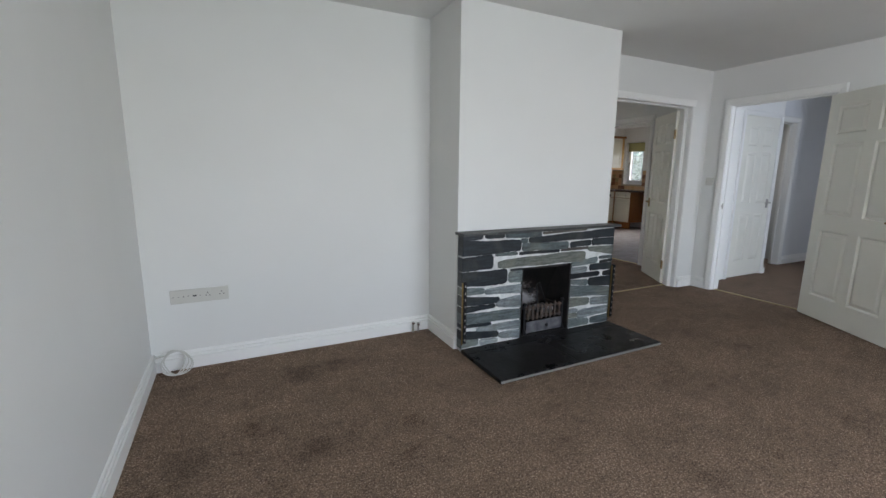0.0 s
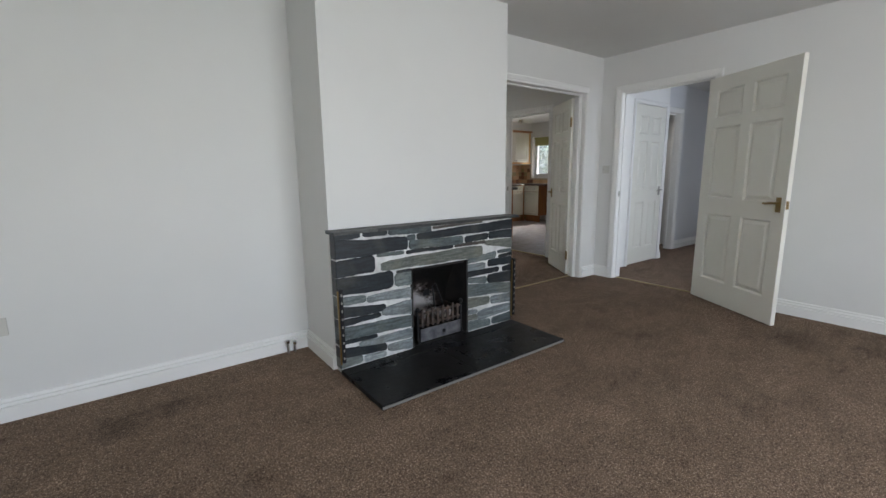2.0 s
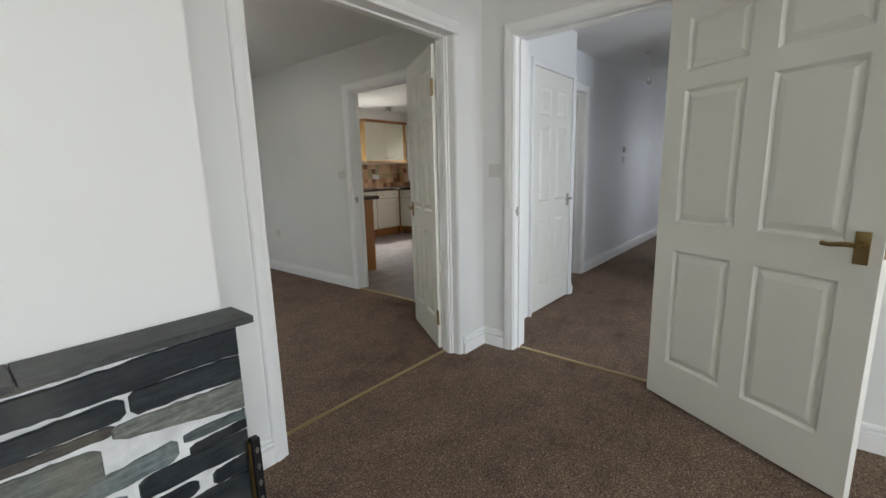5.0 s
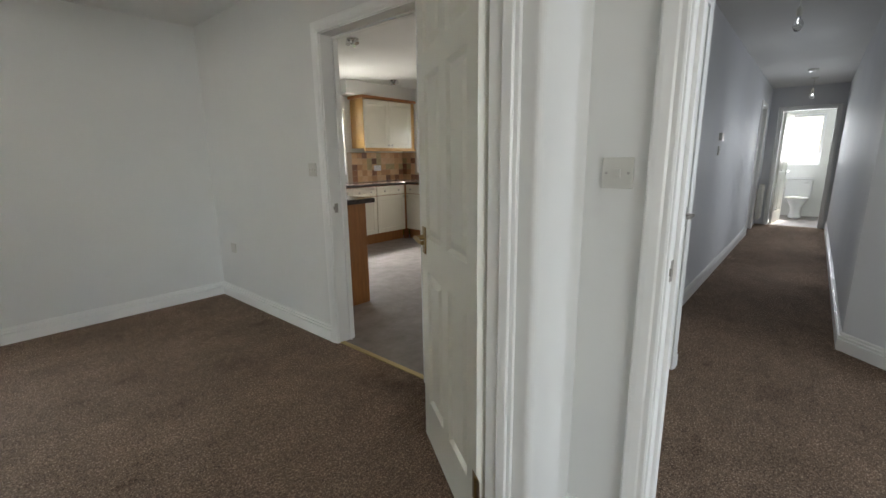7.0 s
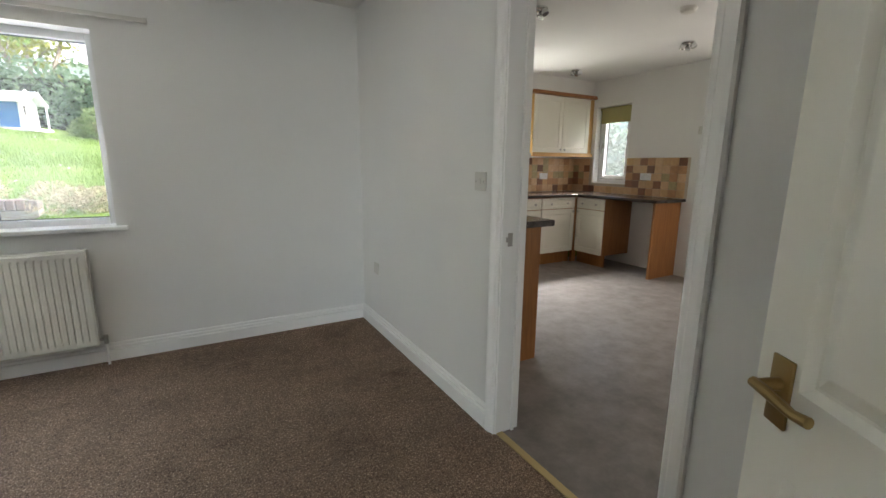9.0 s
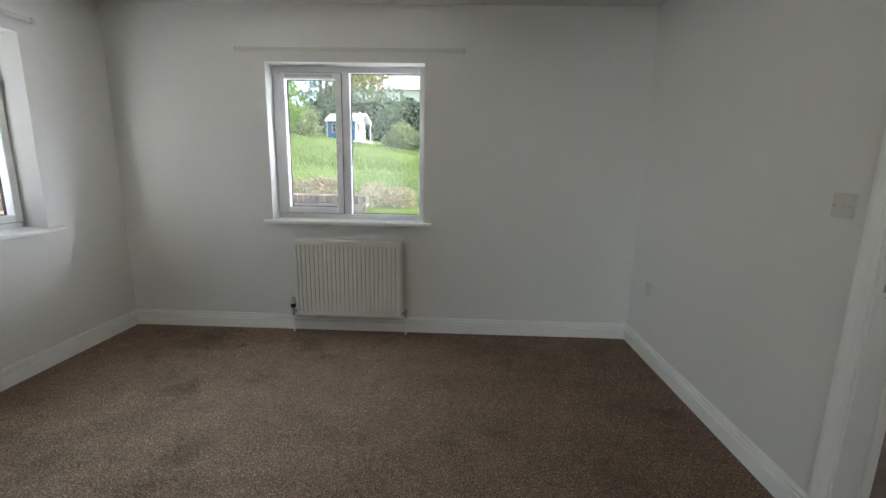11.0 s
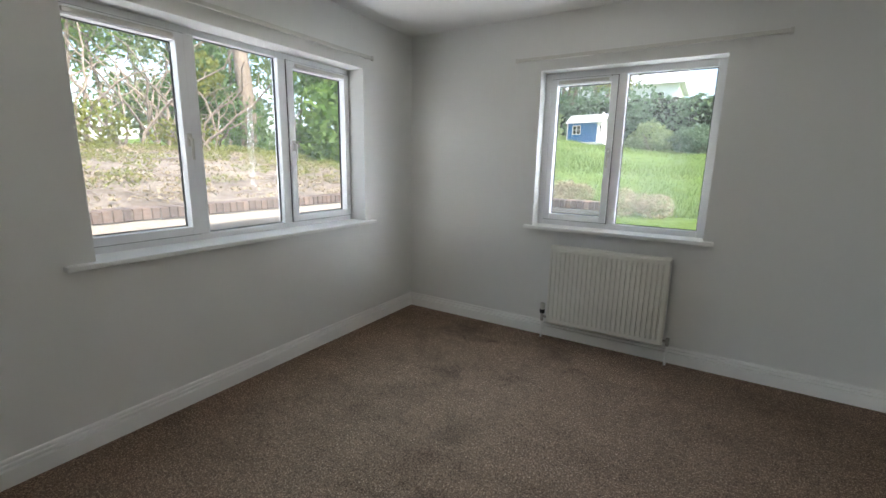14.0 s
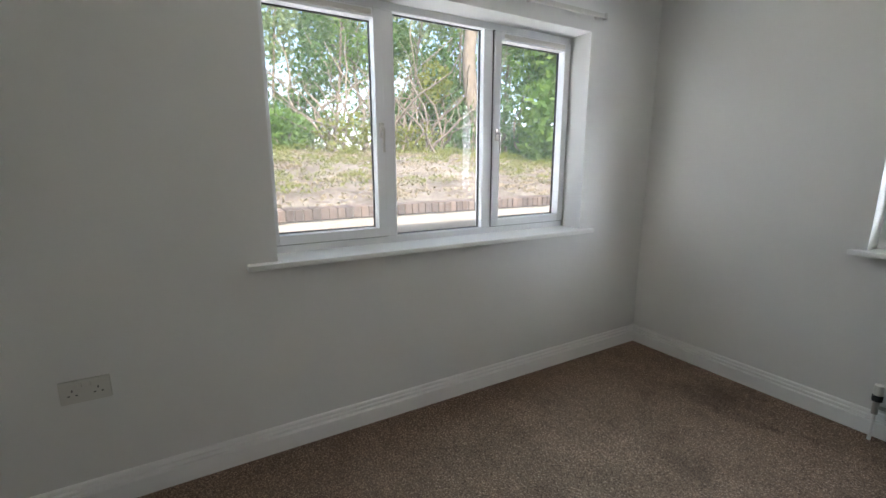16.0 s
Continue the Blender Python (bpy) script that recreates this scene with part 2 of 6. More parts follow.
STEEL = material("satin_steel", (0.45, 0.43, 0.40), 0.35, 1.0)
CHROME = material("chrome", (0.7, 0.7, 0.7), 0.12, 1.0)
BLACK = material("black_metal", (0.025, 0.025, 0.027), 0.45, 0.6)


# carpet stains, plus shade painted in along walls and in corners
STAINS_AND_SHADE = ((0.13, 1.80, 0.20, 0.45), (0.15, 2.60, 0.17, 0.5), (0.42, 2.66, 0.17, 0.5), (-0.45, 1.92, 0.18, 0.4), (4.0, 0.95, 0.35, 0.35), (4.2, 0.4, 0.30, 0.35),
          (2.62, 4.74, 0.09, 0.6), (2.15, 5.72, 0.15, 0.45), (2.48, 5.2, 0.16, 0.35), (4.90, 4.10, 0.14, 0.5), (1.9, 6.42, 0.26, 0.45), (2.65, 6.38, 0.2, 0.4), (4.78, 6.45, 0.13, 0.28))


def carpet():
    m = material("brown_carpet", (0.14, 0.09, 0.065), 0.95, spec=0.12)
    c = coords(m)
    fine = noise_tex(m, c, 230, 2, 0.8)
    mid = noise_tex(m, c, 105, 3, 0.75)
    large = noise_tex(m, c, 1.7, 5, 0.6)
    stain = noise_tex(m, coords(m, (1.0, 1.6, 1.0)), 2.6, 7, 0.72)
    pile = noise_tex(m, c, 28, 3, 0.6)
    patch = noise_tex(m, c, 5.5, 4, 0.65)
    vor = node(m, "ShaderNodeTexVoronoi", Scale=185)
    link(m, c, vor.inputs["Vector"])
    tuft = ramp(m, mixed(m, 0.5, fine, mid), [(0.36, (0.045, 0.031, 0.023)), (0.47, (0.175, 0.125, 0.094)), (0.54, (0.27, 0.20, 0.154)), (0.63, (0.62, 0.51, 0.425))])
    fleck = ramp(m, vor.outputs["Color"], [(0.0, (0.25,) * 3), (0.5, (0.5,) * 3), (1.0, (0.78, 0.76, 0.74))])
    col = mixed(m, 0.7, tuft, fleck, "OVERLAY")
    col = mixed(m, 1.0, col, ramp(m, patch, [(0.3, (0.86, 0.85, 0.84)), (0.65, (1.06, 1.05, 1.05))]), "MULTIPLY")
    col = mixed(m, 1.0, col, ramp(m, large, [(0.30, (0.78, 0.74, 0.71)), (0.41, (1.0, 0.97, 0.93)), (0.7, (1.13, 1.09, 1.04))]), "MULTIPLY")
    col = mixed(m, 1.0, col, ramp(m, stain, [(0.33, (0.66, 0.63, 0.60)), (0.40, (0.95, 0.94, 0.92)), (0.52, (1.03, 1.02, 1.0)), (0.66, (1.14, 1.12, 1.10))]), "MULTIPLY")
    col = mixed(m, 1.0, col, ramp(m, pile, [(0.35, (0.86, 0.86, 0.86)), (0.65, (1.10, 1.10, 1.10))]), "MULTIPLY")
    # old spills, trodden patches, painted shade at edges and corners: x, y, reach, depth of tone
    for x, y, reach, depth in STAINS_AND_SHADE:
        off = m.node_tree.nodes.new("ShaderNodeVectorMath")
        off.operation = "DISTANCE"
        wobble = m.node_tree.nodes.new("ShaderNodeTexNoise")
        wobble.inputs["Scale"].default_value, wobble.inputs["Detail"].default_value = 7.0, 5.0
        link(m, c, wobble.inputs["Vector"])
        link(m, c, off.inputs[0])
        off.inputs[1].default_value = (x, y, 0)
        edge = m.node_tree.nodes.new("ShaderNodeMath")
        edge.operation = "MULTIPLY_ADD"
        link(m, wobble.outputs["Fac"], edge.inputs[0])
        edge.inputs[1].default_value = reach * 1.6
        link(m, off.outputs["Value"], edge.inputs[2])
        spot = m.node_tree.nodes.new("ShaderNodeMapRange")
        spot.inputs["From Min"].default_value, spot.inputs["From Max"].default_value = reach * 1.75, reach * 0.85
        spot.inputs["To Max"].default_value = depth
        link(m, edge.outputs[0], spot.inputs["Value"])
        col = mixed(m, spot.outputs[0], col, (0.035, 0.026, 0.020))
    base(m, col)
    bump(m, mixed(m, 0.5, fine, mid), 1.0, 0.012)
    return m


CARPET = carpet()


def vinyl():
    m = material("grey_vinyl", (0.25, 0.22, 0.2), 0.42)
    c = coords(m)
    base(m, ramp(m, noise_tex(m, c, 6, 6, 0.7), [(0.3, (0.135, 0.118, 0.108)), (0.7, (0.25, 0.222, 0.205))]))
    rough(m, ramp(m, noise_tex(m, c, 9, 4), [(0.3, (0.35,) * 3), (0.7, (0.5,) * 3)]))
    bump(m, noise_tex(m, c, 120, 3), 0.1, 0.001)
    return m


VINYL = vinyl()


def wood(name, light, dark, r=0.4, along=(14, 14, 1.2)):
    m = material(name, light, r)
    c = coords(m, along)
    n = noise_tex(m, c, 3.0, 6, 0.65)
    base(m, ramp(m, n, [(0.3, dark), (0.7, light)]))
    bump(m, n, 0.15, 0.001)
    return m


OAK = wood("oak_trim", (0.42, 0.20, 0.075), (0.27, 0.115, 0.04))
GLASS = material("window_glass", (1, 1, 1), 0.0)
GLASS.node_tree.nodes["Principled BSDF"].inputs["Transmission Weight"].default_value = 1.0
GLASS.node_tree.nodes["Principled BSDF"].inputs["IOR"].default_value = 1.2
# milky veil mixed into the glass, standing in for the bright garden's haze
_veil = GLASS.node_tree.nodes.new("ShaderNodeBsdfTranslucent")
_veil.inputs[0].default_value = (0.85, 0.86, 0.84, 1)
_veil_mix = GLASS.node_tree.nodes.new("ShaderNodeMixShader")
_amount = node(GLASS, "ShaderNodeMapRange", To_Min=0.03, To_Max=0.07)
link(GLASS, noise_tex(GLASS, coords(GLASS), 2.2, 4), _amount.inputs["Value"])
link(GLASS, _amount.outputs[0], _veil_mix.inputs[0])
link(GLASS, GLASS.node_tree.nodes["Principled BSDF"].outputs[0], _veil_mix.inputs[1])
link(GLASS, _veil.outputs[0], _veil_mix.inputs[2])
link(GLASS, _veil_mix.outputs[0], GLASS.node_tree.nodes["Material Output"].inputs[0])


# ---- the large structure ----
CH = 2.39          # ceiling height
T = 0.14           # inner wall thickness
WX, EX, NY, SY = -0.67, 4.65, 3.0, -2.4             # living room
DW, DE, DN = 1.124, 5.045, 6.705                      # dining room
KE, KN, KS = 8.75, 8.0, 4.0                        # kitchen
OPEN = (3.10, 4.37, 2.0)                            # double doorway
HALL = (1.88, 2.755, 2.0)                            # doorway to the hall
KIT = (4.05, 4.858, 2.0)                             # doorway to the kitchen
WWIN = (4.285, 6.08, 0.86, 2.02)
NWIN = (2.294, 3.448, 0.858, 2.012)
KWIN = (7.10, 7.64, 1.04, 2.05)
KNWIN = (6.55, 7.53, 1.04, 2.0)

L = 0.028
wall("wall_north", "x", WX - 0.25, DE + 0.13, NY, NY + T, 0, CH, [(OPEN[0] - L, OPEN[1] + 0.06, 0, OPEN[2] + L)], WALL, "white painted plaster wall between living and dining room")
wall("wall_west", "y", SY - 0.25, NY, WX - 0.25, WX, 0, CH, [], WALL, "white painted plaster wall of the living room")
wall("wall_south", "x", WX, EX + T, SY - 0.25, SY, 0, CH, [(0.3, 2.9, 0.8, 2.1)], WALL, "white painted plaster wall of the living room")
wall("wall_east", "y", SY, NY, EX, EX + T, 0, CH, [(HALL[0] - L, HALL[1] + L, 0, HALL[2] + L)], WALL, "white painted plaster wall with a doorway to the hall")
wall("wall_dining_west", "y", NY + T, DN + 0.25, DW - 0.25, DW, 0, CH, [WWIN], WALL, "white painted plaster wall with a three-light window")
wall("wall_dining_north", "x", DW, DE + 0.13, DN, DN + 0.25, 0, CH, [NWIN], WALL, "white painted plaster wall with a two-light window")
wall("wall_dining_east", "y", NY + T, DN, DE, DE + 0.13, 0, CH, [(KIT[0] - L, KIT[1] + L, 0, KIT[2] + L)], WALL, "white painted plaster wall with a doorway to the kitchen")
wall("wall_kitchen_west", "y", DN + 0.25, KN, DE, DE + 0.13, 0, CH, [], WALL, "white painted kitchen wall")
wall("wall_kitchen_north", "x", DE, KE, KN, KN + 0.25, 0, CH, [KNWIN], WALL, "white painted kitchen wall with a window")
wall("wall_kitchen_east", "y", KS, KN + 0.25, KE, KE + 0.25, 0, CH, [KWIN], WALL, "white painted kitchen wall with a small window")
wall("wall_kitchen_south", "x", DE + 0.13, KE + 0.25, KS - 0.1, KS, 0, CH, [], WALL, "white painted kitchen wall")

bm = bmesh.new()
box(bm, OPEN[1], OPEN[1] + 0.06, NY, NY + T, 0, OPEN[2] + L)
bmesh.ops.recalc_face_normals(bm, faces=bm.faces)
edges = [e for e in bm.edges if all(v.co.x < OPEN[1] + 0.01 and v.co.y < NY + 0.01 for v in e.verts)]
bmesh.ops.bevel(bm, geom=edges, offset=0.02, segments=5, affect="EDGES", profile=0.5)
setting("wall_reveal", bm, WALL, "plastered wall end with a rounded corner", "wall")

# hall
HX0 = EX + T
wall("wall_hall_cupboard", "x", DE + 0.13, 6.15, 3.0, 3.12, 0, CH, [(5.35, 6.08, 0, 1.99)], GLOSS, "white painted wall round a cupboard door")
wall("wall_hall_return", "y", 3.12, 3.25, 6.03, 6.15, 0, CH, [], HALLW, "short return of the hall wall")
wall("wall_hall_north", "x", 6.15, 13.2, 3.22, 3.33, 0, CH, [(6.25, 6.98, 0, 2.0 + L), (11.75, 12.5, 0, 2.0 + L)], HALLW, "pale grey hall wall with a slight sheen")
wall("wall_hall_south", "x", 7.07, 13.4, 2.12, 2.22, 0, CH, [], HALLW, "pale grey hall wall")
wall("wall_hall_front", "y", -1.4, 1.66, 6.56, 6.66, 0, CH, [], HALLW, "pale grey wall of the entrance hall")
wall("wall_hall_end_south", "x", HX0, 6.66, -1.5, -1.4, 0, CH, [], HALLW, "pale grey wall of the entrance hall")
bm = bmesh.new()
vs = [bm.verts.new((x, y, z)) for z in (0, CH) for x, y in ((6.56, 1.66), (7.07, 2.22), (7.07, 2.12), (6.66, 1.66))]
for q in ((0, 1, 2, 3), (7, 6, 5, 4), (0, 4, 5, 1), (1, 5, 6, 2), (2, 6, 7, 3), (3, 7, 4, 0)):
    bm.faces.new([vs[i] for i in q])
setting("wall_hall_splay", bm, HALLW, "pale grey splayed hall wall with a switch and a socket", "wall")
wall("wall_hall_end", "y", 2.1, 3.5, 13.2, 13.3, 0, CH, [(2.33, 3.03, 0, 2.0)], HALLW, "pale grey end wall of the hall with the bathroom doorway")
wall("wall_bathroom_end", "y", 1.6, 3.8, 15.0, 15.2, 0, CH, [(2.43, 3.06, 1.05, 2.05)], WALL, "white bathroom wall with a window")
wall("wall_bathroom_south", "x", 13.3, 15.0, 1.6, 1.7, 0, CH, [], WALL, "white bathroom wall")
wall("wall_bathroom_north", "x", 13.3, 15.0, 3.7, 3.8, 0, CH, [], WALL, "white bathroom wall")


def slab(name, x0, x1, y0, y1, z0, z1, mat, label, category):
    bm = bmesh.new()
    box(bm, x0, x1, y0, y1, z0, z1)
    return setting(name, bm, mat, label, category)


slab("floor_living", WX, EX + 0.07, SY, NY + 0.13, -0.06, 0, CARPET, "brown flecked cut-pile carpet of the living room", "floor")
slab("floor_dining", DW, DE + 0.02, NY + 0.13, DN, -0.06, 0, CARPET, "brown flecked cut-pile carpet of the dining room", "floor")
bm = bmesh.new()
box(bm, EX + 0.07, 5.16, -1.5, 3.07, -0.06, 0)
box(bm, 5.16, 13.2, -1.5, 3.9, -0.06, 0)
setting("floor_hall", bm, CARPET, "brown carpet of the hall", "floor")
bm = bmesh.new()
box(bm, DE + 0.02, KE, KS - 0.1, KN, -0.06, 0)
setting("floor_kitchen", bm, VINYL, "mottled grey vinyl floor of the kitchen", "floor")
slab("floor_bathroom", 13.2, 15.0, 1.6, 3.8, -0.06, 0, VINYL, "pale vinyl floor of the bathroom", "floor")
slab("ceiling_side", KE + 0.25, 15.2, 3.8, 3.95, CH, CH + 0.2, CEIL, "plain white painted ceiling", "ceiling")
wall("wall_side_north", "x", KE + 0.25, 13.3, 3.9, 3.98, 0, CH, [], WALL, "plain wall of a side room")
wall("wall_side_divide", "y", 3.33, 3.9, 7.3, 7.38, 0, CH, [], WALL, "plain wall of a side room")
slab("ceiling", WX - 0.25, 15.2, SY - 0.25, 3.8, CH, CH + 0.2, CEIL, "plain white painted ceiling", "ceiling")
slab("ceiling_dining", DW - 0.25, KE + 0.25, 3.8, KN + 0.25, CH, CH + 0.2, CEIL, "plain white painted ceiling of dining room and kitchen", "ceiling")

# chimney breast, fire opening left out
FX0, FX1, FY = 1.26, 2.705, 2.52
bm = bmesh.new()
BX0, BX1, BZ = 1.775, 2.258, 0.575
box(bm, FX0, BX0, FY, NY, 0, BZ)
box(bm, BX1, FX1, FY, NY, 0, BZ)
box(bm, FX0, FX1, FY, NY, BZ, CH)
setting("chimney_breast", bm, WALL, "white painted plaster chimney breast", "wall")


# ---- doorways, skirtings, windows ----
bm = bmesh.new()
bar(bm, OPEN[0] - L, OPEN[0], NY - 0.002, NY + T + 0.002, 0, OPEN[2], 0.0015)
bar(bm, OPEN[0] - L, OPEN[1] - 0.001, NY - 0.002, NY + T + 0.002, OPEN[2], OPEN[2] + L - 0.001, 0.0015)
bar(bm, OPEN[1] - 0.014, OPEN[1] - 0.0005, NY + 0.055, NY + T + 0.002, 0, OPEN[2], 0.0015)
bar(bm, OPEN[1] - 0.026, OPEN[1] - 0.014, NY + 0.066, NY + 0.098, 0, OPEN[2], 0.003)
bar(bm, OPEN[0], OPEN[0] + 0.012, NY + 0.066, NY + 0.098, 0, OPEN[2], 0.003)
bar(bm, OPEN[0] + 0.012, OPEN[1] - 0.026, NY + 0.066, NY + 0.098, OPEN[2] - 0.012, OPEN[2], 0.003)
setting("door_frame_double", bm, GLOSS, "white painted lining of the double doorway", "door frame")
casing("trim_double_south", "x", NY, -1, OPEN[0], OPEN[1] + 0.02, OPEN[2], GLOSS, "white moulded architrave", (True, False))
casing("trim_double_north", "x", NY + T, 1, OPEN[0] - 0.004, OPEN[1] + 0.004, OPEN[2] + 0.004, GLOSS, "white moulded architrave")
lining("door_frame_hall", "y", EX - 0.002, EX + T + 0.002, HALL[0], HALL[1], HALL[2], GLOSS, "white painted door lining with stop bead", (EX + 0.045, EX + 0.06))
casing("trim_hall_west", "y", EX, -1, HALL[0] - 0.006, HALL[1] + 0.006, HALL[2] + 0.006, GLOSS, "white moulded architrave")
casing("trim_hall_east", "y", EX + T, 1, HALL[0] - 0.004, HALL[1] + 0.004, HALL[2] + 0.004, GLOSS, "white moulded architrave")
lining("door_frame_kitchen", "y", DE - 0.002, DE + 0.132, KIT[0], KIT[1], KIT[2], GLOSS, "white painted door lining with stop bead", (DE + 0.085, DE + 0.1))
casing("trim_kitchen_west", "y", DE, -1, KIT[0] - 0.006, KIT[1] + 0.006, KIT[2] + 0.006, GLOSS, "white moulded architrave")
casing("trim_cupboard", "x", 3.0, -1, 5.35, 6.08, 1.99, GLOSS, "white painted cupboard frame", width=0.05)
lining("door_frame_side_room", "x", 3.218, 3.332, 6.278, 6.952, 2.0, GLOSS, "white painted door lining with stop bead", (3.29, 3.305))
lining("door_frame_hall_far", "x", 3.218, 3.332, 11.778, 12.472, 2.0, GLOSS, "white painted door lining with stop bead", (3.29, 3.305))
casing("trim_hall_recess", "x", 3.22, -1, 6.272, 6.958, 2.006, GLOSS, "white moulded architrave", (True, True))
casing("trim_hall_far", "x", 3.22, -1, 11.772, 12.478, 2.006, GLOSS, "white moulded architrave", (True, True))
casing("trim_bathroom", "y", 13.2, -1, 2.33, 3.03, 2.0, GLOSS, "white moulded architrave", (True, True))

skirting("baseboard_living_west", [(FX0, FY), (FX0, NY), (WX, NY), (WX, SY)][::1], GLOSS, "white moulded skirting board")
skirting("baseboard_living_east", [(EX, SY), (EX, HALL[0] - 0.072)], GLOSS, "white moulded skirting board")
skirting("baseboard_corner", [(EX, HALL[1] + 0.072), (EX, NY), (OPEN[1] + 0.03, NY)], GLOSS, "short white moulded skirting board")
skirting("baseboard_chimney", [(OPEN[0] - 0.066, NY), (FX1, NY), (FX1, FY)], GLOSS, "white moulded skirting board")
skirting("baseboard_dining", [(DE, KIT[1] + 0.072), (DE, DN), (DW, DN), (DW, NY + T), (OPEN[0] - 0.07, NY + T)], GLOSS, "white moulded skirting board")
skirting("baseboard_dining_corner", [(OPEN[1] + 0.07, NY + T), (DE, NY + T), (DE, KIT[0] - 0.072)], GLOSS, "white moulded skirting board")
skirting("baseboard_hall_north", [(11.70, 3.22), (7.03, 3.22)], GLOSS, "white moulded skirting board")
skirting("baseboard_hall_return", [(6.205, 3.22), (6.15, 3.22), (6.15, 3.0), (6.131, 3.0)], GLOSS, "short white moulded skirting board at the hall corner")
skirting("baseboard_hall_splay", [(6.56, -1.4), (6.56, 1.66), (7.07, 2.22), (13.2, 2.22)], GLOSS, "white moulded skirting board")

METALSTRIP = material("threshold_brass", (0.55, 0.43, 0.22), 0.3, 1.0)
for nm, b in (("threshold_double", (OPEN[0], OPEN[1], NY + 0.115, NY + 0.14)), ("threshold_hall", (EX + 0.055, EX + 0.08, HALL[0], HALL[1])),
              ("threshold_kitchen", (DE + 0.005, DE + 0.04, KIT[0], KIT[1]))):
    bm = bmesh.new()
    bar(bm, *b, 0, 0.007, 0.003, 2)
    tagged(part(nm.split("_")[0], bm, METALSTRIP, None), "narrow brass threshold strip between two floors", "threshold strip", "threshold strips", "structure")


def window(name, label, m, w, h, lights, group="windows"):
    """A white plastic window in its own plane: x across, z up, y outward; lights are (x0, x1, opens, handle side)."""
    root = tagged(thing(name, label, "window", m), kind="structure")
    bm = bmesh.new()
    F, D = 0.05, 0.07
    bar(bm, 0, F, 0, D, 0, h, 0.004)
    bar(bm, w - F, w, 0, D, 0, h, 0.004)
    bar(bm, F, w - F, 0, D, 0, F, 0.004)
    bar(bm, F, w - F, 0, D, h - F, h, 0.004)
    for x0, x1, o, s in lights[1:]:
        bar(bm, x0 - 0.03, x0 + 0.03, 0.001, D - 0.001, F, h - F, 0.004)
    part("window_frame", bm, UPVC, root)
    for i, (x0, x1, opens, side) in enumerate(lights):
        a = x0 + (F if i == 0 else 0.03)
        b = x1 - (F if i == len(lights) - 1 else 0.03)
        z0, z1 = F, h - F
        if opens:
            bm = bmesh.new()
            S = 0.048
            bar(bm, a + 0.002, a + S, -0.016, 0.05, z0 + 0.002, z1 - 0.002, 0.005, 2)
            bar(bm, b - S, b - 0.002, -0.016, 0.05, z0 + 0.002, z1 - 0.002, 0.005, 2)
            bar(bm, a + S, b - S, -0.016, 0.05, z0 + 0.002, z0 + S, 0.005, 2)
            bar(bm, a + S, b - S, -0.016, 0.05, z1 - S, z1 - 0.002, 0.005, 2)
            sash = part("sash", bm, UPVC, root)
            # dark strips that draw the shadow line between sash and frame
            bm = bmesh.new()
            for q in ((a - 0.001, a + 0.003, z0 - 0.001, z1 + 0.001), (b - 0.003, b + 0.001, z0 - 0.001, z1 + 0.001), (a + 0.003, b - 0.003, z0 - 0.001, z0 + 0.003), (a + 0.003, b - 0.003, z1 - 0.003, z1 + 0.001)):
                box(bm, q[0], q[1], -0.004, 0.0005, q[2], q[3])
            part("shadow_line", bm, DARK, sash, "thin dark strip for the shadow round the sash")
            bm = bmesh.new()
            bar(bm, a + 0.06, b - 0.06, -0.03, -0.017, z1 - 0.04, z1 - 0.016, 0.004)
            part("trickle_vent", bm, PLASTIC, sash, "slim white trickle vent")
            hx = a + S / 2 if side == "l" else b - S / 2
            bm = bmesh.new()
            bar(bm, hx - 0.012, hx + 0.012, -0.03, -0.017, h * 0.46, h * 0.46 + 0.07, 0.004, 2)
            tube(bm, [(hx, -0.03, h * 0.46 + 0.045), (hx, -0.048, h * 0.46 + 0.04), (hx, -0.05, h * 0.46 - 0.07)], [0.008, 0.008, 0.006], 8)
            part("window_handle", bm, STEEL if side == "l" else PLASTIC, sash, "small window handle")
            a, b, z0, z1 = a + S, b - S, z0 + S, z1 - S
        bm = bmesh.new()
        g = 0.004
        for q in ((a, a + g, z0, z1), (b - g, b, z0, z1), (a + g, b - g, z0, z0 + g), (a + g, b - g, z1 - g, z1)):
            box(bm, q[0], q[1], 0.036, 0.052, q[2], q[3])
        part("gasket", bm, DARK, root, "thin black rubber gasket")
        bm = bmesh.new()
        box(bm, a + g, b - g, 0.045, 0.049, z0 + g, z1 - g)
        pane = part("pane", bm, GLASS, root, "clear glass pane")
        pane.visible_shadow = False
    return root


def sill(name, parent, m, x0, x1, front, back):
    bm = bmesh.new()
    b = bmesh.new()
    box(b, x0, x1, -front, 0, -0.024, 0.001)
    box(b, x0 + 0.09, x1 - 0.09, 0, back, -0.024, 0.001)
    bmesh.ops.remove_doubles(b, verts=b.verts, dist=1e-4)
    join(bm, b)
    bevelled(bm, 0.006, 2)
    part(name, bm, GLOSS, parent, "white painted timber sill board")


# three-light window, seen from inside x runs north
mW = Matrix(((0, -1, 0, 0.965), (1, 0, 0, WWIN[0]), (0, 0, 1, 0.860), (0, 0, 0, 1)))
w1 = window("window_1", "white plastic three-light window with two opening sashes", mW @ Matrix.Translation((-0.062, 0, 0)), 1.90, 1.175, [(0, 0.656, True, "r"), (0.656, 1.248, False, ""), (1.248, 1.90, True, "l")])
bm = bmesh.new()
box(bm, WWIN[0] - 0.12, WWIN[1] + 0.08, -0.05, 0, -0.024, 0.001)
box(bm, WWIN[0] + 0.001, WWIN[1] - 0.001, 0, 0.162, -0.024, 0.001)
bevelled(bm, 0.005, 2)
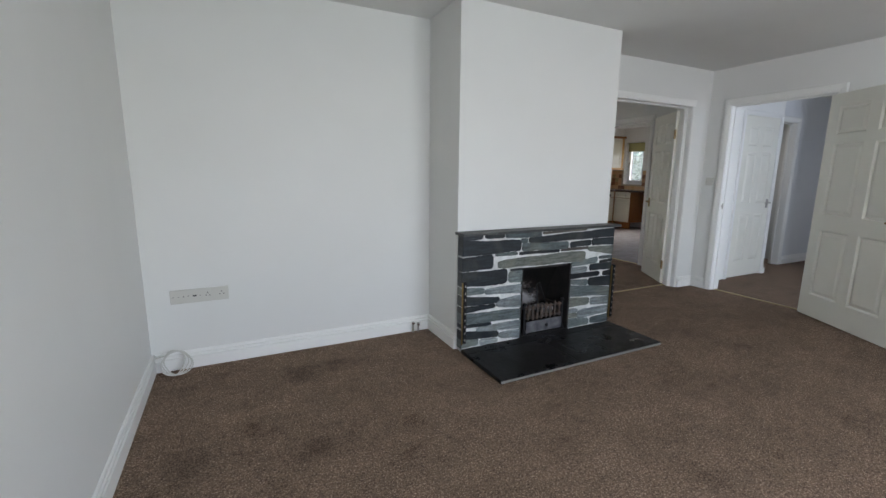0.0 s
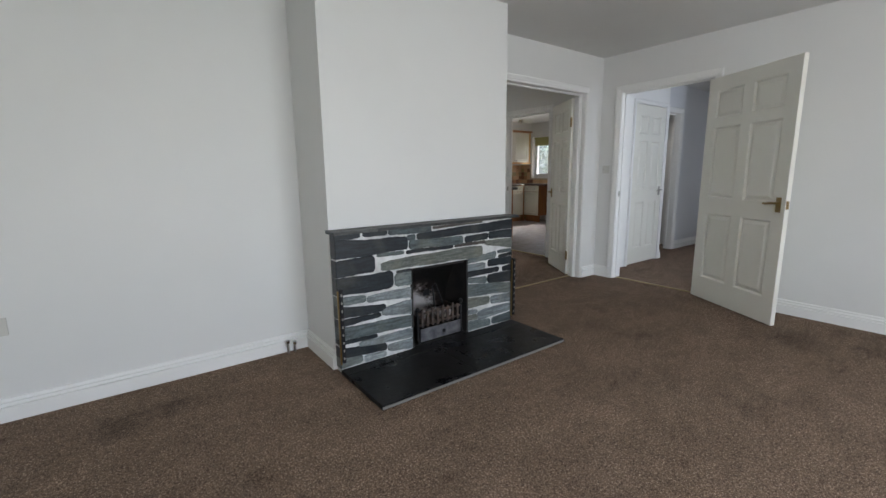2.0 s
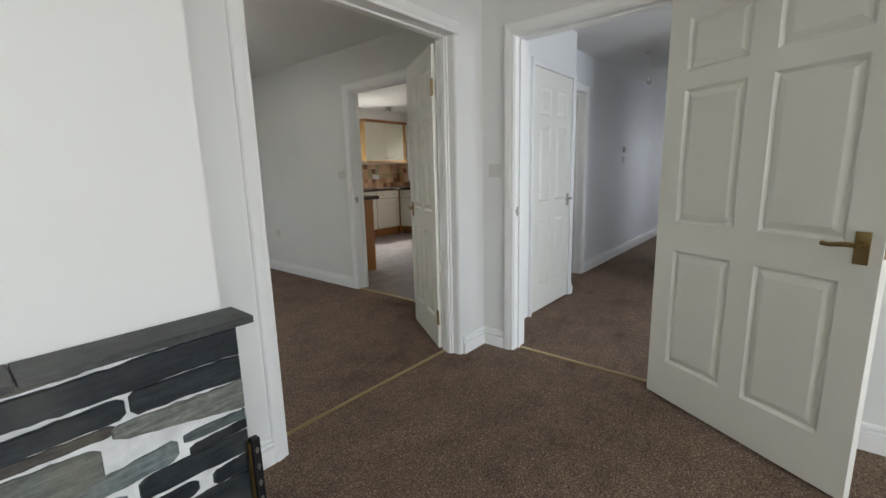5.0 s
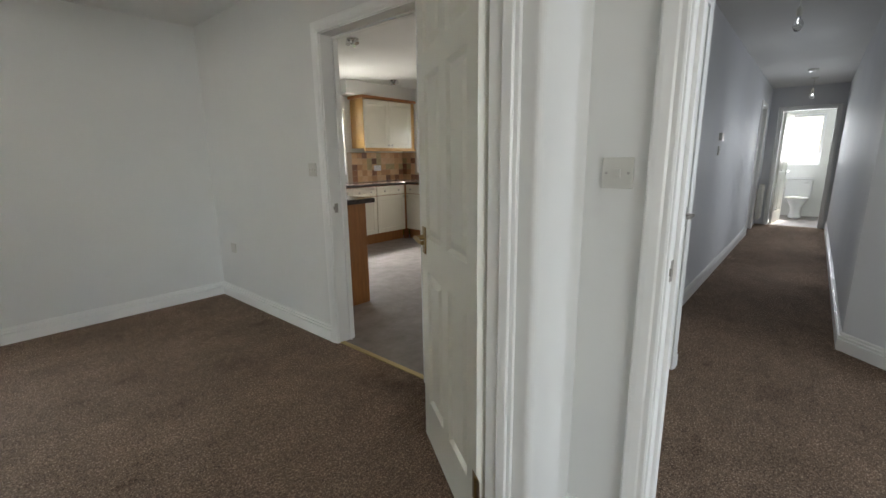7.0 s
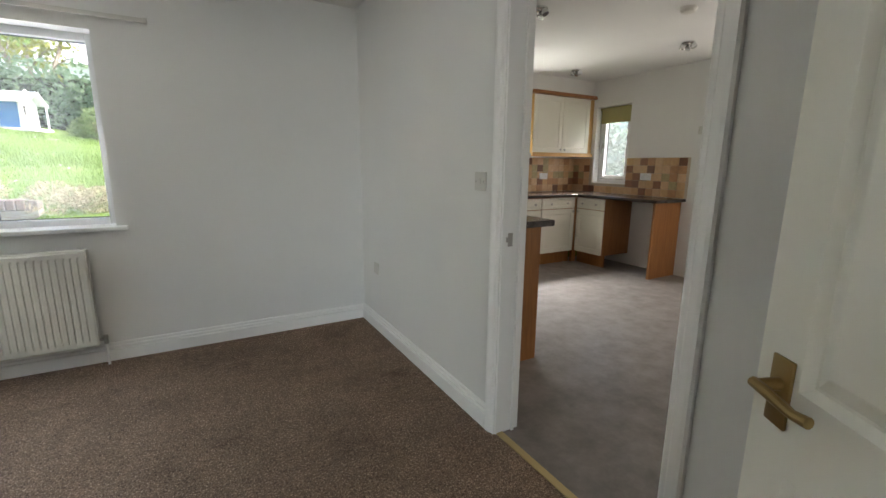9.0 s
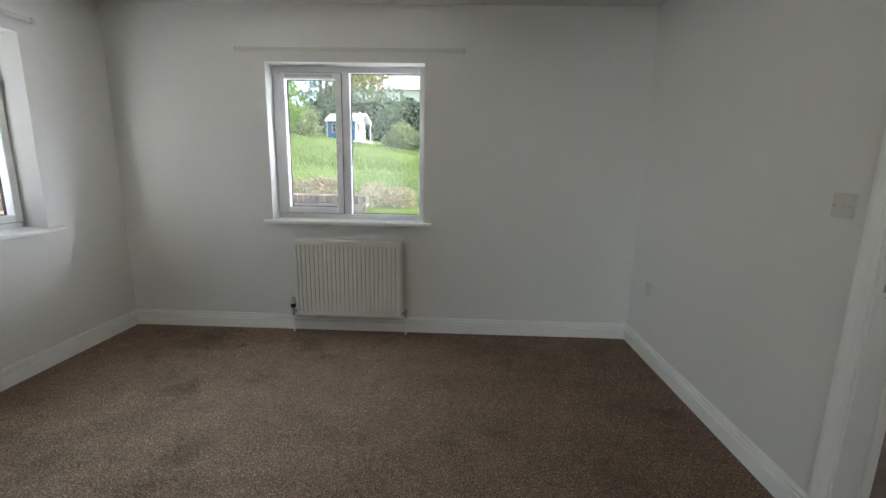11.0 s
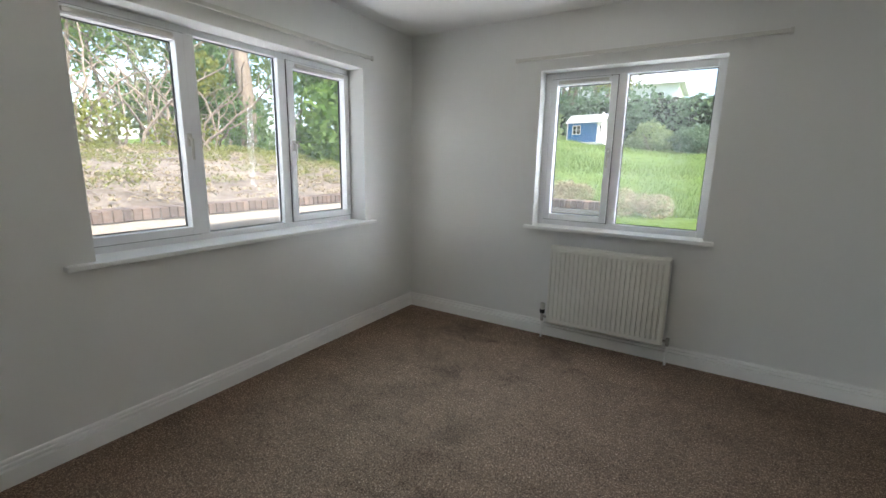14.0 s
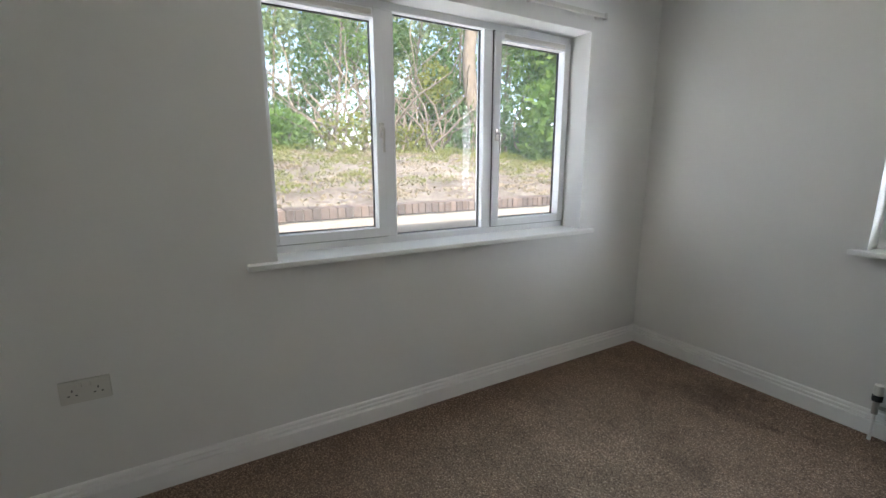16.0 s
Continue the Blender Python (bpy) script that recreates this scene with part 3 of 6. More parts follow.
bm.transform(Matrix(((0, -1, 0, DW), (1, 0, 0, 0), (0, 0, 1, 0.874), (0, 0, 0, 1))))
tagged(part("window_sill", bm, GLOSS), "white painted timber sill board under the three-light window", "window sill", "window sills", "structure")

mN = pose(NWIN[0] - 0.004, 6.83, 0.866)
w2 = window("window_2", "white plastic two-light window with one opening sash", mN, 1.162, 1.15, [(0, 0.556, True, "r"), (0.556, 1.162, False, "")])
bm = bmesh.new()
box(bm, NWIN[0] - 0.06, NWIN[1] + 0.06, DN - 0.045, DN, 0.85, 0.875)
box(bm, NWIN[0] + 0.001, NWIN[1] - 0.001, DN, DN + 0.128, 0.85, 0.875)
bevelled(bm, 0.005, 2)
tagged(part("window_sill", bm, GLOSS), "white painted timber sill board above the radiator", "window sill", "window sills", "structure")

mK = Matrix(((0, 1, 0, KE + 0.1), (-1, 0, 0, KWIN[1]), (0, 0, 1, KWIN[2]), (0, 0, 0, 1)))
window("window_3", "small white plastic kitchen window", mK, 0.54, 1.01, [(0, 0.54, True, "l")])
mKN = pose(KNWIN[0], KN + 0.1, KNWIN[2])
window("window_4", "white plastic kitchen window", mKN, 1.05, 1.01, [(0, 0.5, True, "r"), (0.5, 1.05, False, "")])
mB = Matrix(((0, 1, 0, 15.06), (-1, 0, 0, 3.06), (0, 0, 1, 1.05), (0, 0, 0, 1)))
window("window_5", "white bathroom window with bright frosted glass", mB, 0.63, 1.0, [(0, 0.63, False, "")])


# ---- doors ----
def panel_door(name, label, m, w, h=1.97, handle=(0.925, 1), metal=BRASS, rows=None, hinge_side=1):
    """A six-panel door hung at its own z axis, leaf along +x, thickness along y about 0."""
    root = thing(name, label, "door", m, "panelled doors")
    t = 0.0175
    stile = 0.105 if w > 0.7 else 0.085
    mid = 0.10 if w > 0.7 else 0.075
    rows = rows or [(0.21, 0.80), (0.94, 1.55), (1.63, 1.86)]
    pw = (w - 2 * stile - mid) / 2
    bm = bmesh.new()
    cols = [(stile, stile + pw), (stile + pw + mid, w - stile)]
    xs = [0, cols[0][0], cols[0][1], cols[1][0], cols[1][1], w]
    zs = [0.008, *[z for r in rows for z in r], h]
    grid = {}
    for face in (-1, 1):
        for i, x in enumerate(xs):
            for j, z in enumerate(zs):
                grid[face, i, j] = bm.verts.new((x, face * t, z))
        for i in range(5):
            for j in range(len(zs) - 1):
                if i in (1, 3) and j % 2 == 1:
                    continue
                bm.faces.new((grid[face, i, j], grid[face, i + 1, j], grid[face, i + 1, j + 1], grid[face, i, j + 1]))
    n = len(zs) - 1
    for i in range(5):
        for j in (0, n):
            bm.faces.new((grid[-1, i, j], grid[-1, i + 1, j], grid[1, i + 1, j], grid[1, i, j]))
    for j in range(n):
        for i in (0, 5):
            bm.faces.new((grid[-1, i, j], grid[-1, i, j + 1], grid[1, i, j + 1], grid[1, i, j]))
    part("leaf", bm, DOORP, root)
    for c in cols:
        for r in rows:
            bm = bmesh.new()
            for face in (-1, 1):
                rings = []
                for inset, y in ((0, t), (0.012, t - 0.0125), (0.017, t - 0.0125), (0.040, t - 0.002), (0.044, t - 0.001)):
                    rings.append([bm.verts.new((x, face * y, z)) for x, z in
                                  ((c[0] + inset, r[0] + inset), (c[1] - inset, r[0] + inset), (c[1] - inset, r[1] - inset), (c[0] + inset, r[1] - inset))])
                for r0, r1 in zip(rings, rings[1:]):
                    for k in range(4):
                        bm.faces.new((r0[k], r0[(k + 1) % 4], r1[(k + 1) % 4], r1[k]))
                bm.faces.new(rings[-1])
            part("door_panel", bm, DOORP, root)
    hx = w - 0.055
    for face in (-1, 1):
        bm = bmesh.new()
        bar(bm, hx - 0.021, hx + 0.021, t, t + 0.006, handle[0] - 0.055, handle[0] + 0.055, 0.0025, 2)
        tube(bm, [(hx, t + 0.004, handle[0] + 0.012), (hx, t + 0.038, handle[0] + 0.012)], [0.011, 0.008], 12)
        tube(bm, [(hx + 0.006, t + 0.04, handle[0] + 0.012), (hx - 0.03, t + 0.043, handle[0] + 0.013), (hx - 0.075, t + 0.04, handle[0] + 0.006), (hx - 0.098, t + 0.036, handle[0] + 0.008)],
             [0.0085, 0.009, 0.0075, 0.0085], 10)
        if face < 0:
            bm.transform(Matrix.Diagonal((1, -1, 1, 1)))
        part("door_handle", bm, metal, root, "lever handle on a plate", smooth=True)
    bm = bmesh.new()
    bar(bm, w - 0.0005, w + 0.0015, -0.011, 0.011, handle[0] - 0.03, handle[0] + 0.03, 0.0005)
    bar(bm, w, w + 0.009, -0.006, 0.006, handle[0] - 0.008, handle[0] + 0.008, 0.002)
    part("latch", bm, metal, root, "small metal latch")
    for z in (0.23, 1.72):
        bm = bmesh.new()
        tube(bm, [(-0.004, hinge_side * (t + 0.004), z - 0.05), (-0.004, hinge_side * (t + 0.004), z + 0.05)], 0.006, 10)
        bar(bm, -0.03, 0.03, hinge_side * t, hinge_side * (t + 0.0015), z - 0.05, z + 0.05, 0.0005) if hinge_side > 0 else bar(bm, -0.03, 0.03, -t - 0.0015, -t, z - 0.05, z + 0.05, 0.0005)
        part("hinge", bm, metal, root, "worn brass butt hinge")
    return root


def hung(x, y, towards_x, towards_y):
    return pose(x, y, 0.006, 0, 0, math.degrees(math.atan2(towards_y - y, towards_x - x)))


panel_door("door_1", "off-white six-panel door standing open into the living room, brass handle", hung(EX - 0.022, 1.892, 4.185, 1.125), 0.885)
panel_door("door_2", "off-white narrow panelled door leaf standing open into the dining room", hung(OPEN[1] - 0.004, NY + T + 0.022, 4.722, 3.722), 0.635, metal=BRASS, hinge_side=1)
panel_door("door_3", "white six-panel cupboard door, closed, steel handle", pose(5.354, 3.014, 0.004), 0.722, 1.982, metal=STEEL)
panel_door("door_4", "white panelled bathroom door standing open", hung(13.32, 3.0, 13.95, 2.92), 0.69, metal=STEEL)

# strike plates
for x0, x1, y0, y1 in ((EX + 0.022, EX + 0.045, HALL[1] - 0.0015, HALL[1]), (DE + 0.03, DE + 0.055, KIT[1] - 0.0015, KIT[1])):
    bm = bmesh.new()
    box(bm, x0, x1, y0, y1, 0.915, 0.975)
    box(bm, x0 - 0.01, x0, y0 - 0.004, y1, 0.935, 0.957)
    tagged(part("strike_plate", bm, STEEL), "small metal strike plate set in a white door lining", "strike plate", "strike plates")


# ---- switches and sockets ----
def plate_on(at, normal):
    """A pose whose y points out of the wall."""
    n = Vector(normal).normalized()
    x = n.cross(Vector((0, 0, 1))).normalized()
    return Matrix(((x.x, n.x, 0, at[0]), (x.y, n.y, 0, at[1]), (x.z, n.z, 1, at[2]), (0, 0, 0, 1)))


def switch(at, normal, label, w=0.086, rockers=1, style="rocker", name="light_switch"):
    root = thing(name, label, name.replace("_", " "), plate_on(at, normal), "light switches")
    bm = bmesh.new()
    bar(bm, -w / 2, w / 2, 0, 0.009, -0.043, 0.043, 0.003, 2)
    part("plate", bm, PLASTIC, root)
    for i in range(rockers):
        cx = (i - (rockers - 1) / 2) * 0.024
        bm = bmesh.new()
        bar(bm, cx - 0.009, cx + 0.009, 0.007, 0.0125, -0.012, 0.012, 0.002, 2)
        part("rocker", bm, PLASTIC, root)
    for sx in (-1, 1):
        bm = bmesh.new()
        lathe(bm, [(0.004, 0), (0.004, 0.001)], 10, pose(sx * (w / 2 - 0.013), 0.0092, 0, -90))
        part("screw", bm, STEEL, root, "small screw head")
    return root


def socket(at, normal, label, gangs=2, blank=False, plastic=PLASTIC):
    root = thing("power_socket", label, "power socket", plate_on(at, normal), "power sockets")
    w = 0.147 if gangs == 2 else 0.086
    bm = bmesh.new()
    bar(bm, -w / 2, w / 2, 0, 0.010, -0.043, 0.043, 0.003, 2)
    part("plate", bm, plastic, root)
    if blank:
        return root
    for i in range(gangs):
        cx = (i - (gangs - 1) / 2) * 0.074
        bm = bmesh.new()
        for dx, dz, a, b in ((0, 0.006, 0.002, 0.004), (-0.011, -0.012, 0.0035, 0.002), (0.011, -0.012, 0.0035, 0.002)):
            box(bm, cx + dx - a, cx + dx + a, 0.0098, 0.0104, dz - b, dz + b)
        part("pin_hole", bm, DARK, root, "dark pin holes")
        bm = bmesh.new()
        bar(bm, cx * 0.35 - 0.006, cx * 0.35 + 0.006, 0.009, 0.0135, 0.014, 0.032, 0.002)
        part("rocker", bm, PLASTIC, root)
    return root


switch((EX, 2.905, 1.21), (-1, 0, 0), "white plastic light switch between two doorways")
switch((DE, 5.03, 1.193), (-1, 0, 0), "white plastic light switch beside the kitchen doorway")
socket((DE, 6.39, 0.488), (-1, 0, 0), "white plastic socket plate low in the dining room corner", 1, True)
socket((DW, 3.60, 0.48), (1, 0, 0), "white plastic double socket below the three-light window")
long = thing("socket_panel", "long white plastic panel of sockets and aerial outlets", "power socket", plate_on((-0.372, NY, 0.482), (0, -1, 0)))
bm = bmesh.new()
bar(bm, -0.166, 0.166, 0, 0.012, -0.045, 0.045, 0.004, 2)
part("plate", bm, PLASTIC, long)
for cx, kind in ((0.15, 0), (0.12, 0), (0.09, 0), (0.065, 0), (0.03, 1), (0.0, 0), (-0.045, 2), (-0.125, 2)):
    bm = bmesh.new()
    if kind == 0:
        lathe(bm, [(0.003, 0), (0.003, 0.002)], 10, pose(cx, 0.0118, 0.0, -90))
    elif kind == 1:
        box(bm, cx - 0.011, cx + 0.011, 0.0118, 0.0126, -0.005, 0.005)
    else:
        for dx, dz in ((0, 0.014), (-0.011, -0.004), (0.011, -0.004)):
            box(bm, cx + dx - 0.003, cx + dx + 0.003, 0.0118, 0.0126, dz - 0.003, dz + 0.003)
    part("outlet", bm, DARK, long, "dark outlet holes")
sn = (-0.739, 0.673, 0)
switch((6.79, 1.915, 1.24), sn, "white plastic switch on the splayed hall wall")
socket((6.80, 1.93, 0.45), sn, "white plastic double socket on the splayed hall wall")

chime = thing("door_chime", "small white plastic door chime box high on the splayed hall wall", "door chime", plate_on((7.0, 2.143, 2.06), sn))
bm = bmesh.new()
bar(bm, -0.055, 0.055, 0, 0.04, -0.07, 0.07, 0.006, 2)
part("case", bm, PLASTIC, chime)
bm = bmesh.new()
for k in range(5):
    bar(bm, -0.035, 0.035, 0.039, 0.042, -0.045 + k * 0.012, -0.040 + k * 0.012, 0.001)
part("grille", bm, PLASTIC, chime, "slotted sound grille")

# wall thermostat and switch in the hall
for z, w, h in ((1.43, 0.10, 0.07), (1.30, 0.07, 0.085)):
    root = thing("thermostat" if w > 0.08 else "light_switch", "small grey control box on the hall wall" if w > 0.08 else "white switch under the hall control box", "thermostat" if w > 0.08 else "light switch", plate_on((8.35, 3.22, z), (0, -1, 0)))
    bm = bmesh.new()
    bar(bm, -w / 2, w / 2, 0, 0.028 if w > 0.08 else 0.01, -h / 2, h / 2, 0.004, 2)
    part("case", bm, PLASTIC, root)
    bm = bmesh.new()
    bar(bm, -w / 4, w / 4, 0.027 if w > 0.08 else 0.009, 0.031 if w > 0.08 else 0.013, -h / 5, h / 5, 0.001)
    part("dial" if w > 0.08 else "rocker", bm, PLASTIC, root)


# ---- radiators ----
def radiator(m, w, h, label, valves=True):
    root = thing("radiator", label, "radiator", m, "radiators")
    bm = bmesh.new()
    cols = int(w / 0.033)
    # the pressed front sheet: alternate wide ribs and narrow grooves
    xs = [0.0, 0.012]
    ys = [0.008, 0.0]
    pitch = (w - 0.03) / cols
    for i in range(cols):
        x = 0.015 + i * pitch
        for f, y in ((0.02, 0.0), (0.12, 0.007), (0.30, 0.007), (0.42, 0.0), (0.98, 0.0)):
            xs.append(x + f * pitch)
            ys.append(y)
    xs += [w - 0.012, w]
    ys += [0.0, 0.008]
    rows = [(0.0, 0.010), (0.012, 0.0), (0.035, 0.0), (0.05, 1), (h - 0.05, 1), (h - 0.035, 0.0), (h - 0.012, 0.0), (h, 0.010)]
    grid = []
    for z, mode in rows:
        grid.append([bm.verts.new((x, (y if mode == 1 else (max(mode, y if i in (0, len(xs) - 1) else 0))), z)) for i, (x, y) in enumerate(zip(xs, ys))])
    for r0, r1 in zip(grid, grid[1:]):
        for k in range(len(xs) - 1):
            bm.faces.new((r0[k], r0[k + 1], r1[k + 1], r1[k]))
    part("front_panel", bm, OFFW, root)
    bm = bmesh.new()
    bar(bm, 0.004, w - 0.004, 0.045, 0.052, 0.012, h - 0.012, 0.002)
    part("back_panel", bm, OFFW, root)
    for x in (0, w - 0.003):
        bm = bmesh.new()
        bar(bm, x, x + 0.003, 0.006, 0.056, 0.01, h, 0.001)
        part("side_panel", bm, OFFW, root)
    bm = bmesh.new()
    bar(bm, 0, w, 0.006, 0.013, h - 0.006, h + 0.002, 0.001)
    bar(bm, 0, w, 0.05, 0.057, h - 0.006, h + 0.002, 0.001)
    n = int(w / 0.014)
    for i in range(n):
        bar(bm, (i + 0.25) * w / n, (i + 0.75) * w / n, 0.013, 0.05, h - 0.004, h, 0.0008)
    part("top_grille", bm, OFFW, root, "slotted top grille")
    if valves:
        bm = bmesh.new()
        tube(bm, [(0.0, 0.03, 0.035), (-0.045, 0.03, 0.035)], 0.009)
        tube(bm, [(-0.04, 0.03, 0.0), (-0.04, 0.03, 0.06)], [0.012, 0.012], 12)
        part("valve", bm, STEEL, root, "tarnished metal valve", smooth=True)
        bm = bmesh.new()
        lathe(bm, [(0.010, 0), (0.019, 0.004), (0.020, 0.03), (0.018, 0.034)], 16, pose(-0.04, 0.03, 0.06))
        part("valve_collar", bm, BLACK, root, "black valve collar", smooth=True)
        bm = bmesh.new()
        lathe(bm, [(0.018, 0), (0.0195, 0.02), (0.0175, 0.047), (0.012, 0.05)], 16, pose(-0.04, 0.03, 0.094))
        part("valve_cap", bm, PLASTIC, root, "white thermostat cap", smooth=True)
        bm = bmesh.new()
        tube(bm, [(w, 0.03, 0.035), (w + 0.04, 0.03, 0.035)], 0.009)
        tube(bm, [(w + 0.03, 0.03, 0.005), (w + 0.03, 0.03, 0.06)], [0.011, 0.013], 12)
        part("valve", bm, STEEL, root, "tarnished metal lockshield valve", smooth=True)
        for x in (-0.04, w + 0.03):
            bm = bmesh.new()
            tube(bm, [(x, 0.03, 0.01), (x, 0.03, -m.translation.z)], 0.0075)
            part("pipe", bm, GLOSS, root, "white painted pipe", smooth=True)
    for x in (0.12, w - 0.12):
        bm = bmesh.new()
        bar(bm, x - 0.015, x + 0.015, 0.05, 0.09, h * 0.2, h * 0.8, 0.002)
        part("bracket", bm, OFFW, root)
    return root


radiator(pose(2.481, 6.61, 0.135), 0.812, 0.61, "white ribbed panel radiator under the two-light window")
radiator(pose(12.62, 3.13, 0.14), 0.5, 0.6, "white panel radiator at the end of the hall", False)


# ---- curtain rails ----
def curtain_rail(m, w, label):
    root = thing("curtain_rail", label, "curtain rail", m, "curtain rails")
    bm = bmesh.new()
    bar(bm, 0, w, -0.012, 0.0, -0.012, 0.012, 0.003, 2)
    part("rail", bm, PLASTIC, root)
    n = max(3, int(w / 0.4))
    for i in range(n):
        x = 0.05 + i * (w - 0.1) / (n - 1)
        bm = bmesh.new()
        bar(bm, x - 0.006, x + 0.006, 0.0, 0.03, -0.008, 0.016, 0.002)
        part("bracket", bm, PLASTIC, root)
    for x in (0.0, w - 0.012):
        bm = bmesh.new()
        bar(bm, x - 0.004, x + 0.016, -0.018, 0.004, -0.016, 0.016, 0.004, 2)
        part("end_stop", bm, PLASTIC, root)


curtain_rail(pose(2.11, DN - 0.03, 2.09), 1.62, "white plastic curtain rail above the two-light window")
curtain_rail(Matrix(((0, -1, 0, DW + 0.03), (1, 0, 0, 4.02), (0, 0, 1, 2.10), (0, 0, 0, 1))), 2.13, "white plastic curtain rail above the three-light window")


# ---- fireplace ----
def slate(name, lo, hi, rust=0.0, r=0.5):
    m = material(name, lo, r)
    c = coords(m)
    info = node(m, "ShaderNodeObjectInfo")
    flow = coords(m, (3, 3, 30))
    n1, n2 = noise_tex(m, flow, 2.2, 6, 0.7), noise_tex(m, c, 60, 4, 0.7)
    tone = ramp(m, info.outputs["Random"], [(0.0, lo), (0.40, tuple(a * 0.8 + b * 0.2 for a, b in zip(lo, hi))), (0.7, tuple(a * 0.5 + b * 0.5 for a, b in zip(lo, hi))), (1.0, hi)])
    col = mixed(m, 0.75, tone, ramp(m, n1, [(0.32, (0.10, 0.12, 0.13)), (0.66, (0.90, 0.92, 0.90))]), "OVERLAY")
    col = mixed(m, 0.5, col, ramp(m, n2, [(0.3, (0.22,) * 3), (0.7, (0.80,) * 3)]), "OVERLAY")
    if rust:
        col = mixed(m, ramp(m, noise_tex(m, c, 5, 4), [(0.52, (0, 0, 0)), (0.68, (rust,) * 3)]), col, (0.20, 0.19, 0.14))
    base(m, col)
    bump(m, mixed(m, 0.5, n1, n2), 0.5, 0.004)
    return m


SLATES = {
    "d": slate("blue_black_slate", (0.009, 0.013, 0.018), (0.028, 0.037, 0.044), 0.15, 0.40),
    "m": slate("grey_green_slate", (0.068, 0.085, 0.090), (0.145, 0.168, 0.168), 0.3, 0.42),
    "l": slate("pale_grey_slate", (0.17, 0.19, 0.20), (0.27, 0.29, 0.295), 0.30, 0.45),
    "t": slate("olive_tan_slate", (0.11, 0.118, 0.105), (0.19, 0.192, 0.168), 0.4, 0.45),
    "b": slate("brown_grey_slate", (0.05, 0.043, 0.038), (0.09, 0.078, 0.068), 0.4, 0.45)}
MANTEL = slate("dark_mantel_slate", (0.040, 0.041, 0.042), (0.068, 0.069, 0.068), 0.1, 0.5)
HEARTH = slate("black_hearth_slate", (0.012, 0.012, 0.013), (0.022, 0.022, 0.022), 0.0, 0.42)
HEARTH.node_tree.nodes["Principled BSDF"].inputs["Specular IOR Level"].default_value = 0.2
_c = coords(HEARTH)
_n = noise_tex(HEARTH, _c, 4.5, 6, 0.7)
_n2 = noise_tex(HEARTH, _c, 38, 5, 0.75)
base(HEARTH, mixed(HEARTH, ramp(HEARTH, _n2, [(0.56, (0, 0, 0)), (0.72, (0.3,) * 3)]), ramp(HEARTH, _n, [(0.35, (0.005, 0.005, 0.006)), (0.65, (0.019, 0.018, 0.017))]), (0.10, 0.095, 0.09)))
rough(HEARTH, ramp(HEARTH, _n, [(0.35, (0.20,) * 3), (0.65, (0.48,) * 3)]))
MORTAR = material("lime_mortar", (0.48, 0.48, 0.45), 0.9)
_c = coords(MORTAR)
base(MORTAR, ramp(MORTAR, noise_tex(MORTAR, _c, 14, 5), [(0.3, (0.50, 0.51, 0.50)), (0.65, (0.76, 0.77, 0.76))]))
bump(MORTAR, noise_tex(MORTAR, _c, 90, 4), 0.6, 0.004)
SOOT = material("sooty_brick", (0.02, 0.018, 0.016), 0.9)
_c = coords(SOOT)
base(SOOT, ramp(SOOT, noise_tex(SOOT, _c, 6, 5), [(0.35, (0.007, 0.006, 0.006)), (0.7, (0.025, 0.022, 0.02))]))
FIREBACK = material("burnt_fireback", (0.05, 0.04, 0.035), 0.9)
_c = coords(FIREBACK)
_g = node(FIREBACK, "ShaderNodeTexGradient")
_g.gradient_type = "SPHERICAL"
_mp = node(FIREBACK, "ShaderNodeMapping")
_mp.inputs["Location"].default_value = (-2.04 * 4.2, 0, -0.20 * 4.0)
_mp.inputs["Scale"].default_value = (4.2, 0, 4.0)
link(FIREBACK, _c, _mp.inputs[0])
link(FIREBACK, _mp.outputs[0], _g.inputs[0])
_n = ramp(FIREBACK, noise_tex(FIREBACK, _c, 17, 6, 0.75), [(0.30, (0.15,) * 3), (0.68, (0.90,) * 3)])
_m = mixed(FIREBACK, 0.8, _g.outputs[0], _n, "OVERLAY")
base(FIREBACK, ramp(FIREBACK, _m, [(0.12, (0.008, 0.007, 0.006)), (0.34, (0.035, 0.027, 0.024)), (0.52, (0.20, 0.165, 0.155)), (0.72, (0.80, 0.78, 0.78))]))
bump(FIREBACK, _n, 0.6, 0.01)
IRON = material("rusty_cast_iron", (0.06, 0.05, 0.045), 0.6, 0.4)
_c = coords(IRON)
base(IRON, ramp(IRON, noise_tex(IRON, _c, 25, 5), [(0.35, (0.035, 0.032, 0.03)), (0.7, (0.17, 0.12, 0.095))]))
bump(IRON, noise_tex(IRON, _c, 120, 3), 0.5, 0.002)
ASHPAN = material("grey_ash_pan", (0.10, 0.10, 0.11), 0.55, 0.3)
_c = coords(ASHPAN)
base(ASHPAN, ramp(ASHPAN, noise_tex(ASHPAN, _c, 18, 5), [(0.35, (0.07, 0.07, 0.08)), (0.7, (0.20, 0.20, 0.21))]))

SF = 2.448         # face of the mortar
fire = thing("fireplace", "grey slate stone fireplace surround with pale mortar and slate mantel", "fireplace", pose(0, 0, 0))
for b in ((FX0 + 0.006, BX0 - 0.003, 0.0, 0.852), (BX1 + 0.003, FX1 - 0.006, 0.0, 0.852), (BX0 - 0.003, BX1 + 0.003, 0.578, 0.852)):
    bm = bmesh.new()
    box(bm, b[0], b[1], SF, FY - 0.001, b[2], b[3])
    part("mortar_body", bm, MORTAR, fire, "pale lime mortar joints")


